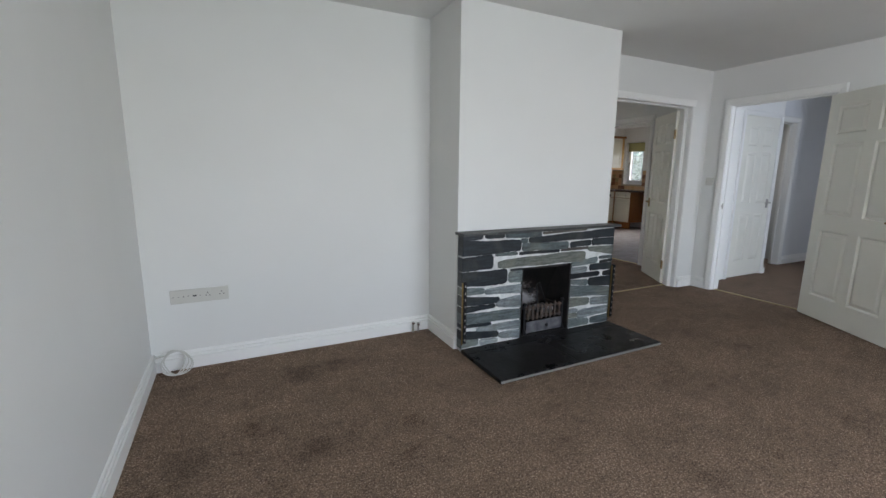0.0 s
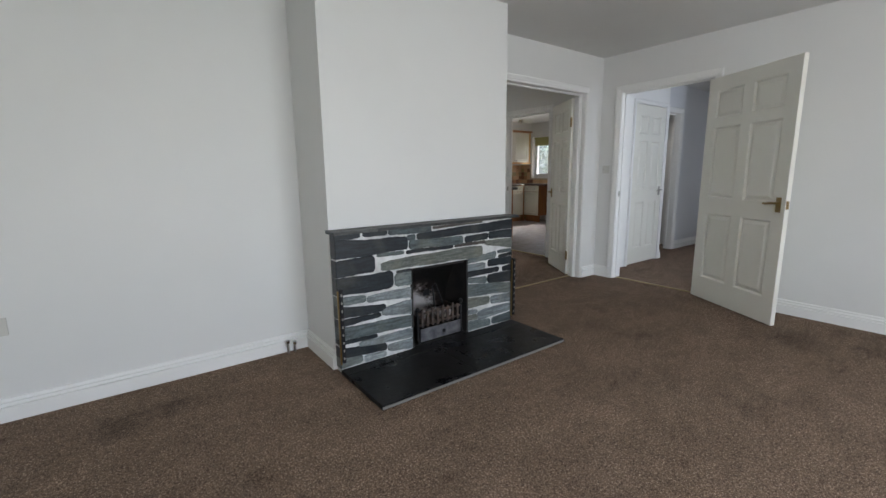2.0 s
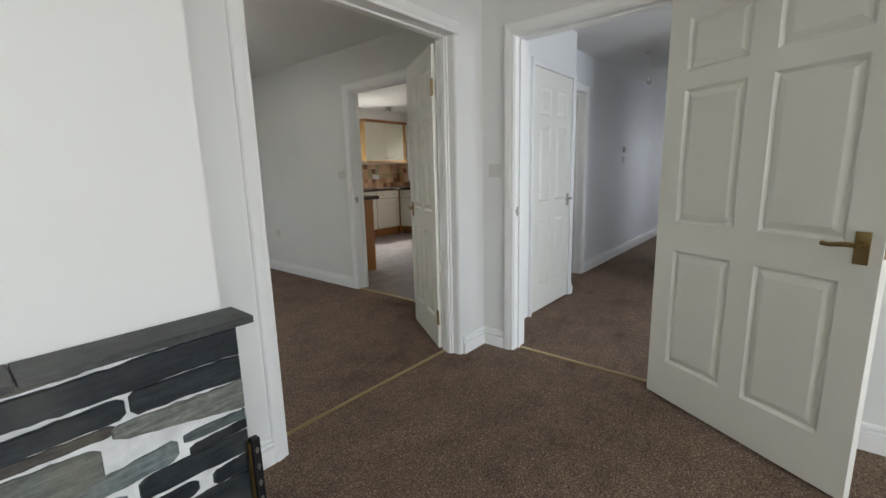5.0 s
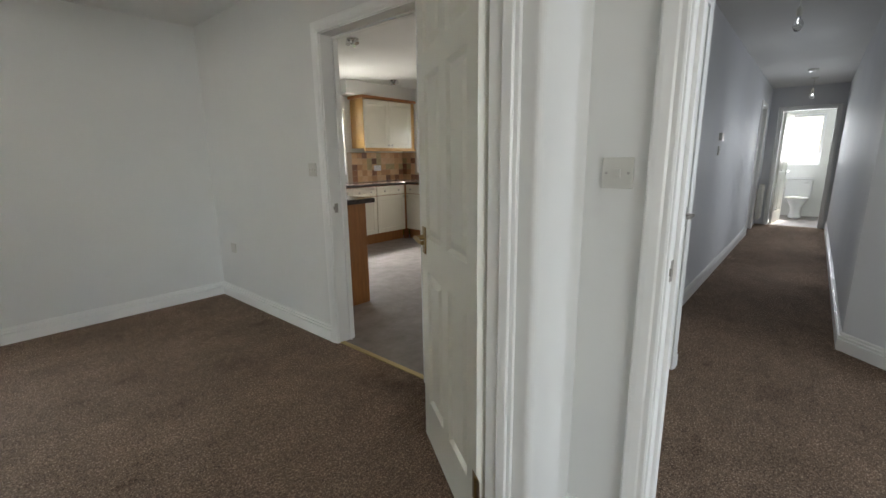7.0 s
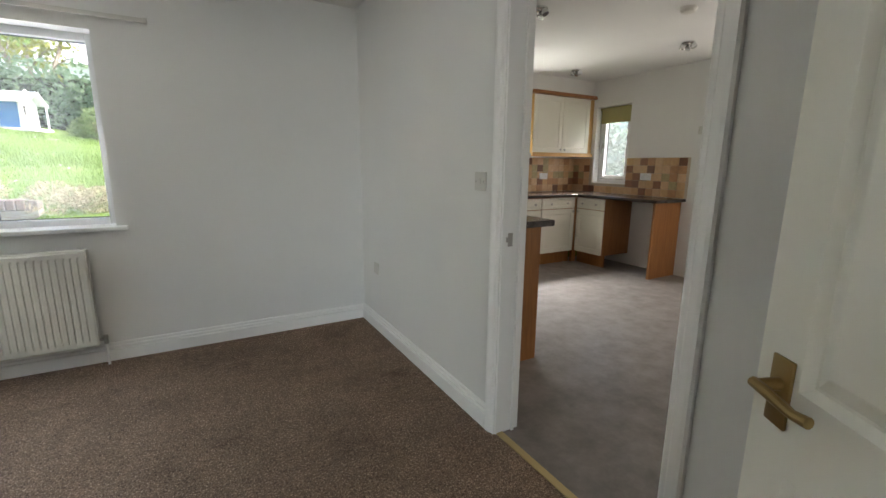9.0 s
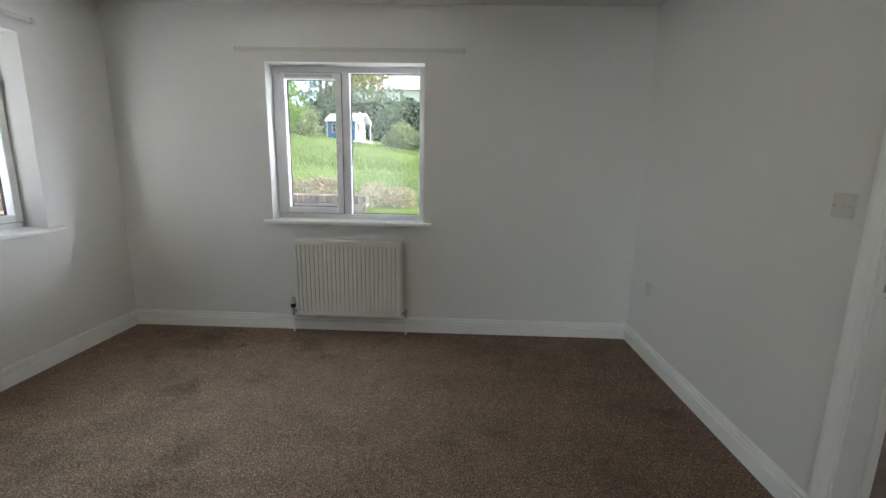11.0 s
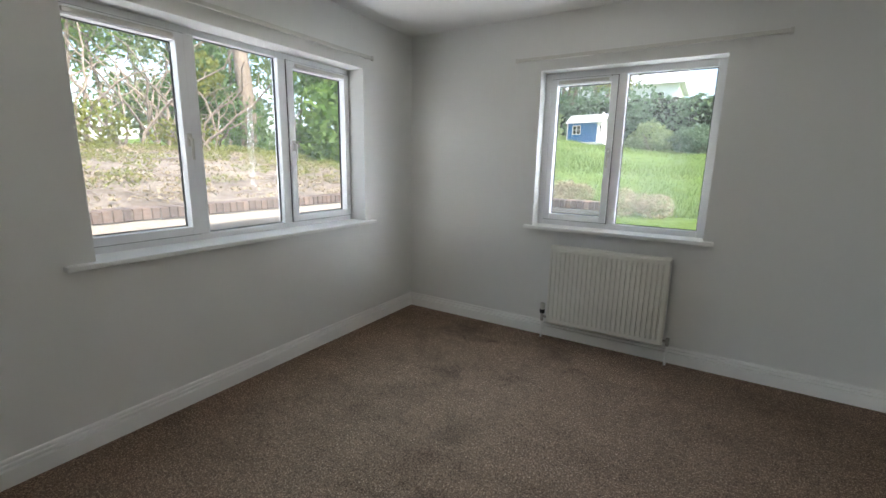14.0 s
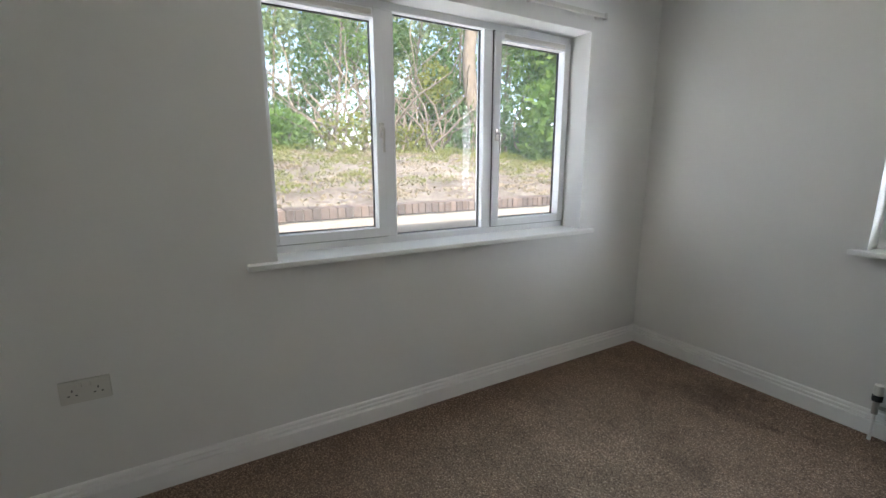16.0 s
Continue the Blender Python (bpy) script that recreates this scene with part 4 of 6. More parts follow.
def stone(x0, x1, lo0, hi0, lo1, hi1, tone, blunt=0.26, rnd=random.Random(4)):
    """One slate, its foot and head at either end, with worn rounded ends, proud of the mortar; at the ends of the surround it turns the corner."""
    left, right = x0 < FX0 + 0.002, x1 > FX1 - 0.002
    flush0, flush1 = left or abs(x0 - BX1) < 0.002, right or abs(x1 - BX0) < 0.002
    grow = 0.0050
    lo0, lo1, hi0, hi1 = max(lo0 - grow, 0.0285), max(lo1 - grow, 0.0285), hi0 + grow, hi1 + grow
    x0, x1 = (x0 if flush0 else x0 - 0.004), (x1 if flush1 else x1 + 0.004)
    w = x1 - x0
    n = max(9, int(w / 0.018))
    up, dn = [], []
    ph = rnd.uniform(0, 6)
    for i in range(n + 1):
        f = i / n
        f = f if n < 12 else (1 - math.cos(f * math.pi)) / 2 * 0.4 + f * 0.6
        x = x0 + w * f
        lo, hi = lo0 + (lo1 - lo0) * f, hi0 + (hi1 - hi0) * f
        h = hi - lo
        e = 1.0
        for near, flush in ((x - x0, flush0), (x1 - x, flush1)):
            reach = min(0.45 * w, blunt * h)
            if near < reach and not flush:
                e *= 0.58 + 0.42 * math.sqrt(max(0.0, 1 - (1 - near / reach) ** 2))
        mid = (lo + hi) / 2 + 0.03 * h * math.sin(ph + x * 17)
        j = min(0.002, h * 0.06)
        up.append((x, mid + h / 2 * e + rnd.uniform(-j, j)))
        dn.append((x, mid - h / 2 * e + rnd.uniform(-j, j)))
    outline = dn + up[::-1]
    cx = (x0 + x1) / 2
    bm = bmesh.new()
    rings = []
    back = FY - 0.01 if (left or right) else SF + 0.004
    lift = rnd.uniform(0.003, 0.010)
    for y, s in ((back, 0.0), (SF - lift + 0.003, 0.0), (SF - lift, 0.0025)):
        rings.append([bm.verts.new((x + (s if x < cx else -s), y, z + (s if k <= n else -s))) for k, (x, z) in enumerate(outline)])
    for r0, r1 in zip(rings, rings[1:]):
        for k in range(len(outline)):
            bm.faces.new((r0[k], r0[(k + 1) % len(outline)], r1[(k + 1) % len(outline)], r1[k]))
    top = rings[-1]
    m2 = len(top)
    for i in range(n):
        bm.faces.new((top[i], top[i + 1], top[m2 - 2 - i], top[m2 - 1 - i]))
    part("slate_stone", bm, SLATES[tone], fire)


L0, R1 = FX0, FX1
for s in [  # courses over the opening
    (L0, 1.42, 0.819, 0.849, 0.822, 0.849, "d"), (1.445, 1.607, 0.824, 0.849, 0.821, 0.847, "d"), (1.62, 1.94, 0.822, 0.848, 0.806, 0.846, "m"),
    (1.96, 2.40, 0.828, 0.838, 0.838, 0.846, "b"), (1.757, 1.812, 0.772, 0.800, 0.769, 0.800, "m"), (1.83, R1, 0.765, 0.804, 0.771, 0.834, "d", 1.6),
    (2.468, R1, 0.710, 0.757, 0.704, 0.758, "d"), (L0, 1.752, 0.706, 0.808, 0.716, 0.790, "d")]:
    stone(*s)
for s in [
    (1.77, 2.212, 0.710, 0.764, 0.703, 0.750, "m"), (2.238, 2.452, 0.706, 0.741, 0.712, 0.752, "d"), (2.43, R1, 0.668, 0.692, 0.622, 0.692, "t", 0.9),
    (L0, 1.512, 0.602, 0.692, 0.600, 0.696, "d"), (1.535, 1.722, 0.690, 0.704, 0.688, 0.703, "m"), (1.748, 2.128, 0.684, 0.699, 0.680, 0.694, "d"),
    (2.145, 2.43, 0.682, 0.697, 0.682, 0.698, "b"), (1.56, 2.40, 0.597, 0.650, 0.586, 0.670, "t", 1.5)]:
    stone(*s)
for s in [  # left pier
    (L0, 1.64, 0.486, 0.583, 0.478, 0.583, "d", 0.3), (1.655, BX0, 0.484, 0.560, 0.474, 0.563, "m"), (1.67, BX0, 0.568, 0.578, 0.567, 0.576, "d"),
    (L0, 1.442, 0.426, 0.467, 0.423, 0.460, "m"), (1.455, BX0, 0.412, 0.446, 0.392, 0.456, "l"), (L0, 1.578, 0.345, 0.410, 0.338, 0.374, "d"),
    (L0, 1.54, 0.294, 0.330, 0.306, 0.326, "d"), (1.557, BX0, 0.303, 0.349, 0.280, 0.372, "l", 1.6), (L0, BX0, 0.210, 0.280, 0.190, 0.262, "m"),
    (L0, 1.51, 0.182, 0.199, 0.176, 0.190, "d"), (1.39, BX0, 0.136, 0.168, 0.114, 0.170, "l", 1.2)]:
    stone(*s)
for s in [
    (L0, 1.575, 0.100, 0.155, 0.072, 0.112, "d"), (1.588, BX0, 0.058, 0.098, 0.030, 0.096, "l"), (L0, 1.405, 0.030, 0.086, 0.030, 0.076, "m"), (1.42, 1.57, 0.030, 0.070, 0.030, 0.060, "l")]:
    stone(*s)
for s in [  # right pier
    (BX1, 2.54, 0.546, 0.574, 0.560, 0.606, "m"), (BX1, 2.43, 0.492, 0.534, 0.490, 0.532, "l"), (2.46, R1, 0.502, 0.545, 0.490, 0.546, "d"),
    (2.57, R1, 0.553, 0.568, 0.563, 0.578, "d"), (2.56, R1, 0.590, 0.606, 0.588, 0.606, "m"), (BX1, 2.572, 0.444, 0.481, 0.449, 0.479, "d"), (2.612, R1, 0.445, 0.472, 0.436, 0.480, "d"),
    (2.458, R1, 0.376, 0.434, 0.348, 0.426, "d"), (BX1, 2.445, 0.403, 0.431, 0.378, 0.424, "m"), (BX1, R1, 0.302, 0.388, 0.262, 0.334, "m"),
    (BX1, 2.475, 0.210, 0.284, 0.212, 0.260, "t")]:
    stone(*s)
for s in [
    (2.492, R1, 0.208, 0.258, 0.182, 0.248, "l"), (2.36, R1, 0.094, 0.168, 0.112, 0.168, "l", 0.9), (BX1, 2.35, 0.165, 0.192, 0.158, 0.178, "l"), (BX1, 2.35, 0.120, 0.152, 0.110, 0.146, "t"),
    (BX1, 2.485, 0.030, 0.104, 0.030, 0.080, "m"), (2.505, R1, 0.032, 0.082, 0.030, 0.094, "m")]:
    stone(*s)

for x0, x1 in ((1.238, 1.52), (1.523, 2.30), (2.303, 2.732)):
    bm = bmesh.new()
    bar(bm, x0, x1, 2.395, FY - 0.002, 0.853, 0.872, 0.003, 2)
    part("mantel_slab", bm, MANTEL, fire, "thin dark slate mantel slab")

# the fire opening behind the surround
bm = bmesh.new()
box(bm, BX0 - 0.006, BX0 + 0.012, SF - 0.003, 2.86, 0.0, BZ)
box(bm, BX1 - 0.012, BX1 + 0.006, SF - 0.003, 2.86, 0.0, BZ)
box(bm, BX0 + 0.012, BX1 - 0.012, SF + 0.02, 2.86, 0.0, 0.03)
box(bm, BX0 + 0.012, BX1 - 0.012, SF + 0.02, 2.70, BZ - 0.02, BZ)
part("firebox", bm, SOOT, fire, "soot-blackened firebox")
bm = bmesh.new()
prev = None
for i in range(9):
    f = i / 8
    y, z = 2.80 - 0.16 * max(0, f - 0.45) ** 1.3 * 2, 0.03 + f * 0.55
    row = [bm.verts.new((BX0 + 0.012 + (BX1 - BX0 - 0.024) * k / 10, y - 0.10 * abs(k / 5 - 1) ** 2.2, z)) for k in range(11)]
    if prev:
        for k in range(10):
            bm.faces.new((prev[k], prev[k + 1], row[k + 1], row[k]))
    prev = row
bmesh.ops.solidify(bm, geom=bm.faces[:], thickness=-0.02)
part("fireback", bm, FIREBACK, fire, "fireback burnt white in the middle", smooth=True)

hearth = thing("hearth", "low black slate hearth with a pale front edge", "hearth", pose(0, 0, 0))
for x0, x1, y0, y1 in ((1.258, 1.905, 1.925, 2.345), (1.909, 2.708, 1.925, 2.345), (1.258, 1.56, 2.349, 2.440), (1.564, 2.08, 2.349, 2.440), (2.084, 2.708, 2.349, 2.440)):
    bm = bmesh.new()
    bar(bm, x0, x1, y0, y1, 0.0, 0.027, 0.003, 2)
    part("hearth_slab", bm, HEARTH, hearth)
bm = bmesh.new()
bar(bm, BX0, BX1, 2.442, SF + 0.02, 0.0, 0.026, 0.001)
part("hearth_slab", bm, HEARTH, hearth)
bm = bmesh.new()
bar(bm, 1.256, 2.71, 1.918, 1.924, 0.006, 0.020, 0.001)
part("edge_strip", bm, material("chipped_edge", (0.20, 0.19, 0.18), 0.8), hearth, "pale chipped front edge")

grate = thing("fire_grate", "rusty cast-iron fire basket with an ash pan front", "fire grate", pose(0, 0, 0.026))
gx0, gx1, gy = 1.855, 2.235, 2.50
for x in (gx0, gx1):
    bm = bmesh.new()
    tube(bm, [(x, gy - 0.02, 0), (x, gy, 0.03), (x, gy, 0.22)], [0.013, 0.010, 0.009], 10)
    lathe(bm, [(0.004, 0), (0.016, 0.008), (0.018, 0.018), (0.012, 0.03), (0.003, 0.034)], 12, pose(x, gy, 0.22))
    part("post", bm, BLACK, grate, "black post with a ball top", smooth=True)
for z in (0.125, 0.205):
    bm = bmesh.new()
    bar(bm, gx0, gx1, gy - 0.006, gy + 0.006, z - 0.007, z + 0.007, 0.002)
    part("rail", bm, IRON, grate)
for i in range(8):
    x = gx0 + 0.035 + i * (gx1 - gx0 - 0.07) / 7
    bm = bmesh.new()
    bar(bm, x - 0.009, x + 0.009, gy - 0.011, gy + 0.003, 0.105, 0.235 - 0.012 * (i % 2), 0.003, 2)
    part("upright", bm, IRON, grate)
bm = bmesh.new()
bar(bm, gx0 + 0.012, gx1 - 0.012, gy - 0.016, gy - 0.008, 0.004, 0.098, 0.003)
pan = part("ash_pan_front", bm, ASHPAN, grate, "grey ash pan front plate")
bm = bmesh.new()
lathe(bm, [(0.006, 0), (0.014, 0.006), (0.014, 0.014), (0.006, 0.02)], 14, pose((gx0 + gx1) / 2 + 0.02, gy - 0.014, 0.05, 90))
part("knob", bm, BLACK, pan, "black knob", smooth=True)
for i in range(6):
    y = gy + 0.03 + i * 0.034
    bm = bmesh.new()
    bar(bm, gx0 + 0.02, gx1 - 0.02, y, y + 0.014, 0.10, 0.115, 0.002)
    part("bottom_bar", bm, IRON, grate)
for x in (gx0, gx1):
    bm = bmesh.new()
    bar(bm, x - 0.006, x + 0.006, gy, gy + 0.20, 0.11, 0.19, 0.003)
    part("side_plate", bm, IRON, grate)
ASHM = material("pale_ash", (0.33, 0.30, 0.29), 0.95)
_c = coords(ASHM)
base(ASHM, ramp(ASHM, noise_tex(ASHM, _c, 22, 5, 0.7), [(0.35, (0.06, 0.05, 0.05)), (0.6, (0.42, 0.38, 0.37))]))
for i in range(7):
    rr = random.Random(20 + i)
    bm = bmesh.new()
    bmesh.ops.create_icosphere(bm, subdivisions=2, radius=1)
    for v in bm.verts:
        v.co *= 1 + 0.35 * noise.noise(v.co * 1.7 + Vector((i * 7, 0, 0)))
    bm.transform(pose(rr.uniform(gx0 + 0.07, gx1 - 0.07), rr.uniform(gy + 0.05, gy + 0.17), 0.03 + 0.115 + 0.026, rr.uniform(-40, 40), 0, rr.uniform(0, 180)) @ Matrix.Diagonal((0.055, 0.03, 0.026, 1)))
    tagged(part("cinder", bm, ASHM, None, smooth=True), "pale burnt cinder lying in the fire basket", "cinder", "cinders in the grate")

# bent rod standing in the ashes
rod = thing("iron_rod", "bent black iron rod leaning on the burnt fireback", "fire iron", pose(2.10, 2.64, 0.141))
bm = bmesh.new()
tube(bm, [(0, 0, 0), (0.005, 0.02, 0.14), (0.0, 0.03, 0.22), (0.03, 0.03, 0.235), (0.07, 0.02, 0.12), (0.09, 0.0, 0.04)], 0.0055, 8)
part("rod", bm, BLACK, rod, smooth=True)
bm = bmesh.new()
bar(bm, -0.075, -0.02, 0.035, 0.043, 0.15, 0.20, 0.004)
bar(bm, -0.022, 0.002, 0.034, 0.040, 0.168, 0.180, 0.002)
part("plate", bm, BLACK, rod)

# perforated steel strips fixed to both ends of the surround
for x, face in ((FX0 + 0.012, "front"), (FX1 + 0.006, "side")):
    root = thing("metal_strip", "perforated black steel strip with a brass edge fixed to the slate" , "metal strip", pose(x, 2.425, 0.075), "metal strips of the fireplace")
    bm = bmesh.new()
    bar(bm, -0.011, 0.011, -0.012, 0.010, 0.0, 0.455, 0.003, 2)
    part("strip", bm, BLACK, root)
    bm = bmesh.new()
    bar(bm, -0.019, -0.0115, -0.004, 0.010, -0.012, 0.445, 0.001)
    part("edge", bm, BRASS, root, "dull brass edge")
    for i in range(9):
        bm = bmesh.new()
        lathe(bm, [(0.005, 0), (0.005, 0.001)], 8, pose(0.0, -0.0122, 0.03 + i * 0.049, 90) @ Matrix.Diagonal((1, 1.9, 1, 1)))
        part("hole", bm, STEEL, root, "dull fixing hole")

# capped pipe tails by the chimney
root = thing("pipe_tail", "pair of short capped pipe tails with metal valves at the skirting", "pipe", pose(1.10, 2.955, 0))
for dx, h in ((0.0, 0.07), (0.045, 0.055)):
    bm = bmesh.new()
    tube(bm, [(dx, 0, 0), (dx, 0, h)], 0.0075)
    part("pipe", bm, STEEL, root, smooth=True)
    bm = bmesh.new()
    lathe(bm, [(0.011, 0), (0.013, 0.004), (0.013, 0.018), (0.008, 0.022)], 12, pose(dx, 0, h))
    part("valve", bm, CHROME, root, smooth=True)

# coil of aerial cable in the corner
root = thing("cable_coil", "loose coil of thin white aerial cable lying in the corner", "cable", pose(-0.545, 2.90, 0.0))
for k in range(4):
    rr = random.Random(k)
    pts = []
    for i in range(41):
        a = i / 40 * 2 * math.pi
        r = 0.062 + 0.010 * math.sin(a * 2 + k) + 0.004 * k
        pts.append((r * math.cos(a) + 0.01 * k, 0.02 - 0.05 * (0.5 - 0.5 * math.sin(a)) * (1 - 0.12 * k) - 0.006 * k, 0.012 + 0.075 + 0.072 * math.sin(a)))
    bm = bmesh.new()
    tube(bm, pts, 0.0036, 6)
    part("cable_loop", bm, PLASTIC, root, smooth=True)
bm = bmesh.new()
tube(bm, [(-0.11, 0.08, 0.125), (-0.09, 0.05, 0.11), (-0.05, 0.02, 0.13), (0.0, 0.02, 0.15)], 0.0034, 6)
part("cable_end", bm, PLASTIC, root, smooth=True)


# ---- kitchen ----
CREAM = paint("cream_cabinet_paint", (0.72, 0.69, 0.60), (0.68, 0.65, 0.56), 0.38, 80, 0.04)
WORKTOP = material("dark_marbled_worktop", (0.04, 0.03, 0.03), 0.22)
_c = coords(WORKTOP)
base(WORKTOP, ramp(WORKTOP, noise_tex(WORKTOP, _c, 26, 6, 0.75), [(0.35, (0.012, 0.010, 0.010)), (0.6, (0.06, 0.045, 0.04)), (0.8, (0.14, 0.11, 0.10))]))
OAKV = wood("oak_panel", (0.36, 0.155, 0.048), (0.24, 0.095, 0.028), 0.35)
YOAK = wood("light_oak_side", (0.60, 0.36, 0.13), (0.50, 0.28, 0.09), 0.35)
TILE = material("stone_wall_tile", (0.5, 0.36, 0.22), 0.35)
_i = node(TILE, "ShaderNodeObjectInfo")
_c = coords(TILE)
_t = ramp(TILE, _i.outputs["Random"], [(0.0, (0.66, 0.45, 0.26)), (0.40, (0.60, 0.38, 0.20)), (0.58, (0.50, 0.28, 0.14)), (0.70, (0.27, 0.125, 0.065)), (0.82, (0.20, 0.10, 0.06)), (0.90, (0.44, 0.36, 0.19))])
TILE.node_tree.nodes[-1].color_ramp.interpolation = "CONSTANT"
base(TILE, mixed(TILE, 0.5, _t, ramp(TILE, noise_tex(TILE, _c, 22, 5, 0.7), [(0.3, (0.36, 0.36, 0.36)), (0.7, (0.64, 0.63, 0.62))]), "OVERLAY"))
bump(TILE, noise_tex(TILE, _c, 40, 4), 0.25, 0.002)
GROUT = material("pale_grout", (0.50, 0.43, 0.34), 0.85)

BX, NYF = 8.24, 7.42           # fronts of the east run and of the north run


def cupboard_front(parent, axis, face, a0, a1, z0, z1, out, knobs, name="door"):
    """A framed cream door or drawer front lying in the plane at face; out is the way it looks."""
    bm = bmesh.new()
    b = bmesh.new()
    w, h = a1 - a0, z1 - z0
    rings = []
    fr = min(0.06, h * 0.22)
    for s, y in ((0, 0.0), (0, 0.018), (fr, 0.018), (fr + 0.008, 0.013)):
        rings.append([b.verts.new((x, y, z)) for x, z in ((s, s), (w - s, s), (w - s, h - s), (s, h - s))])
    for r0, r1 in zip(rings, rings[1:]):
        for k in range(4):
            b.faces.new((r0[k], r0[(k + 1) % 4], r1[(k + 1) % 4], r1[k]))
    b.faces.new(rings[-1])
    b.faces.new(rings[0][::-1])
    m = Matrix(((1, 0, 0, a0), (0, out, 0, face), (0, 0, 1, z0), (0, 0, 0, 1))) if axis == "x" else Matrix(((0, out, 0, face), (1, 0, 0, a0), (0, 0, 1, z0), (0, 0, 0, 1)))
    join(bm, b, m)
    front = part(name, bm, CREAM, parent)
    for ka, kz in knobs:
        bm = bmesh.new()
        k = bmesh.new()
        lathe(k, [(0.006, 0), (0.005, 0.012), (0.015, 0.018), (0.015, 0.026), (0.008, 0.03)], 12, pose(0, 0, 0, -90))
        join(bm, k, m @ Matrix.Translation((ka - a0, 0.018, kz - z0)))
        part("knob", bm, STEEL, front, "small round metal knob", smooth=True)


def base_unit(label, axis, face, a0, a1, depth, out, drawers=1, doors=1):
    root = thing("base_cabinet", label, "kitchen cabinet", pose(0, 0, 0), "kitchen base cabinets")
    bm = bmesh.new()
    back = face - out * depth
    lo, hi = min(face, back), max(face, back)
    (box(bm, a0, a1, lo, hi, 0.15, 0.868) if axis == "x" else box(bm, lo, hi, a0, a1, 0.15, 0.868))
    part("carcass", bm, OAKV, root, "brown oak-faced carcass")
    bm = bmesh.new()
    f2 = face - out * 0.045
    lo, hi = min(f2, f2 - out * 0.02), max(f2, f2 - out * 0.02)
    (box(bm, a0, a1, lo, hi, 0.0, 0.15) if axis == "x" else box(bm, lo, hi, a0, a1, 0.0, 0.15))
    part("plinth", bm, OAKV, root, "brown oak plinth board")
    for i in range(doors):
        d0 = a0 + (a1 - a0) * i / doors + 0.004
        d1 = a0 + (a1 - a0) * (i + 1) / doors - 0.004
        cupboard_front(root, axis, face, d0, d1, 0.158, 0.715 if drawers else 0.86, out, [(d0 + 0.035 if i else d1 - 0.035, 0.68)])
    for i in range(drawers):
        d0 = a0 + (a1 - a0) * i / drawers + 0.004
        d1 = a0 + (a1 - a0) * (i + 1) / drawers - 0.004
        w = d1 - d0
        cupboard_front(root, axis, face, d0, d1, 0.725, 0.86, out, [(d0 + w * 0.25, 0.79), (d0 + w * 0.75, 0.79)], "drawer")
    return root


base_unit("cream cabinet with a drawer in the kitchen corner", "y", BX, 6.96, 7.40, KE - BX - 0.01, -1)
base_unit("cream cabinet with a wide drawer by the corner", "x", NYF, 7.62, 8.19, KN - NYF - 0.01, -1)
base_unit("cream cabinet with two doors below the north window", "x", NYF, 6.72, 7.61, KN - NYF - 0.01, -1, 2, 2)
base_unit("cream cabinet beside the sink run", "x", NYF, 5.85, 6.71, KN - NYF - 0.01, -1, 2, 2)
post = thing("corner_post", "brown oak filler post between two cabinets", "kitchen cabinet", pose(0, 0, 0))
bm = bmesh.new()
box(bm, BX - 0.045, BX + 0.02, NYF - 0.015, NYF + 0.03, 0.0, 0.868)
part("post", bm, OAKV, post)
# end panel of the appliance space
panel = thing("end_panel", "tall brown oak end panel under the worktop", "end panel", pose(0, 0, 0))
bm = bmesh.new()
bar(bm, BX + 0.03, KE - 0.005, 6.315, 6.345, 0.0, 0.868, 0.002)
part("panel", bm, OAKV, panel)
# peninsula of cabinets along the west wall with its end panel
pen = thing("base_cabinet", "run of cabinets with a brown oak end panel beside the doorway", "kitchen cabinet", pose(0, 0, 0), "kitchen base cabinets")
bm = bmesh.new()
bar(bm, DE + 0.135, 5.775, 5.405, 5.43, 0.0, 0.888, 0.002)
part("end_panel", bm, OAKV, pen)
bm = bmesh.new()
box(bm, DE + 0.135, 5.74, 5.432, NYF - 0.02, 0.12, 0.888)
part("carcass", bm, CREAM, pen)
wt = thing("worktop", "dark marbled worktop with a rounded front edge", "worktop", pose(0, 0, 0), "kitchen worktops")
bm = bmesh.new()
bar(bm, BX - 0.03, KE - 0.002, 6.265, NYF - 0.03, 0.87, 0.905, 0.008, 3)
bar(bm, DE + 0.135, KE - 0.002, NYF - 0.03, KN - 0.002, 0.87, 0.905, 0.008, 3)
part("worktop_slab", bm, WORKTOP, wt)
wt2 = thing("worktop", "dark marbled worktop end over the oak panel", "worktop", pose(0, 0, 0), "kitchen worktops")
bm = bmesh.new()
bar(bm, DE + 0.135, 5.86, 5.375, NYF - 0.035, 0.89, 0.93, 0.008, 3)
part("worktop_slab", bm, WORKTOP, wt2)

wu = thing("wall_cabinet", "cream two-door wall cabinet with light oak side and cornice", "kitchen cabinet", pose(0, 0, 0))
bm = bmesh.new()
box(bm, 7.665, KE - 0.002, 7.70, KN - 0.002, 1.43, 2.15)
part("carcass", bm, YOAK, wu, "light oak carcass side")
cupboard_front(wu, "x", 7.70, 7.675, 8.165, 1.435, 2.145, -1, [(8.13, 1.475)])
cupboard_front(wu, "x", 7.70, 8.17, 8.66, 1.435, 2.145, -1, [(8.205, 1.475)])
bm = bmesh.new()
bar(bm, 7.62, KE - 0.003, 7.645, 7.70, 2.15, 2.195, 0.008, 2)
bar(bm, 7.62, 7.675, 7.70, KN - 0.003, 2.15, 2.195, 0.008, 2)
part("cornice", bm, OAKV, wu, "moulded oak cornice")
bm = bmesh.new()
bar(bm, 7.66, KE - 0.003, 7.67, 7.70, 1.385, 1.43, 0.004, 2)
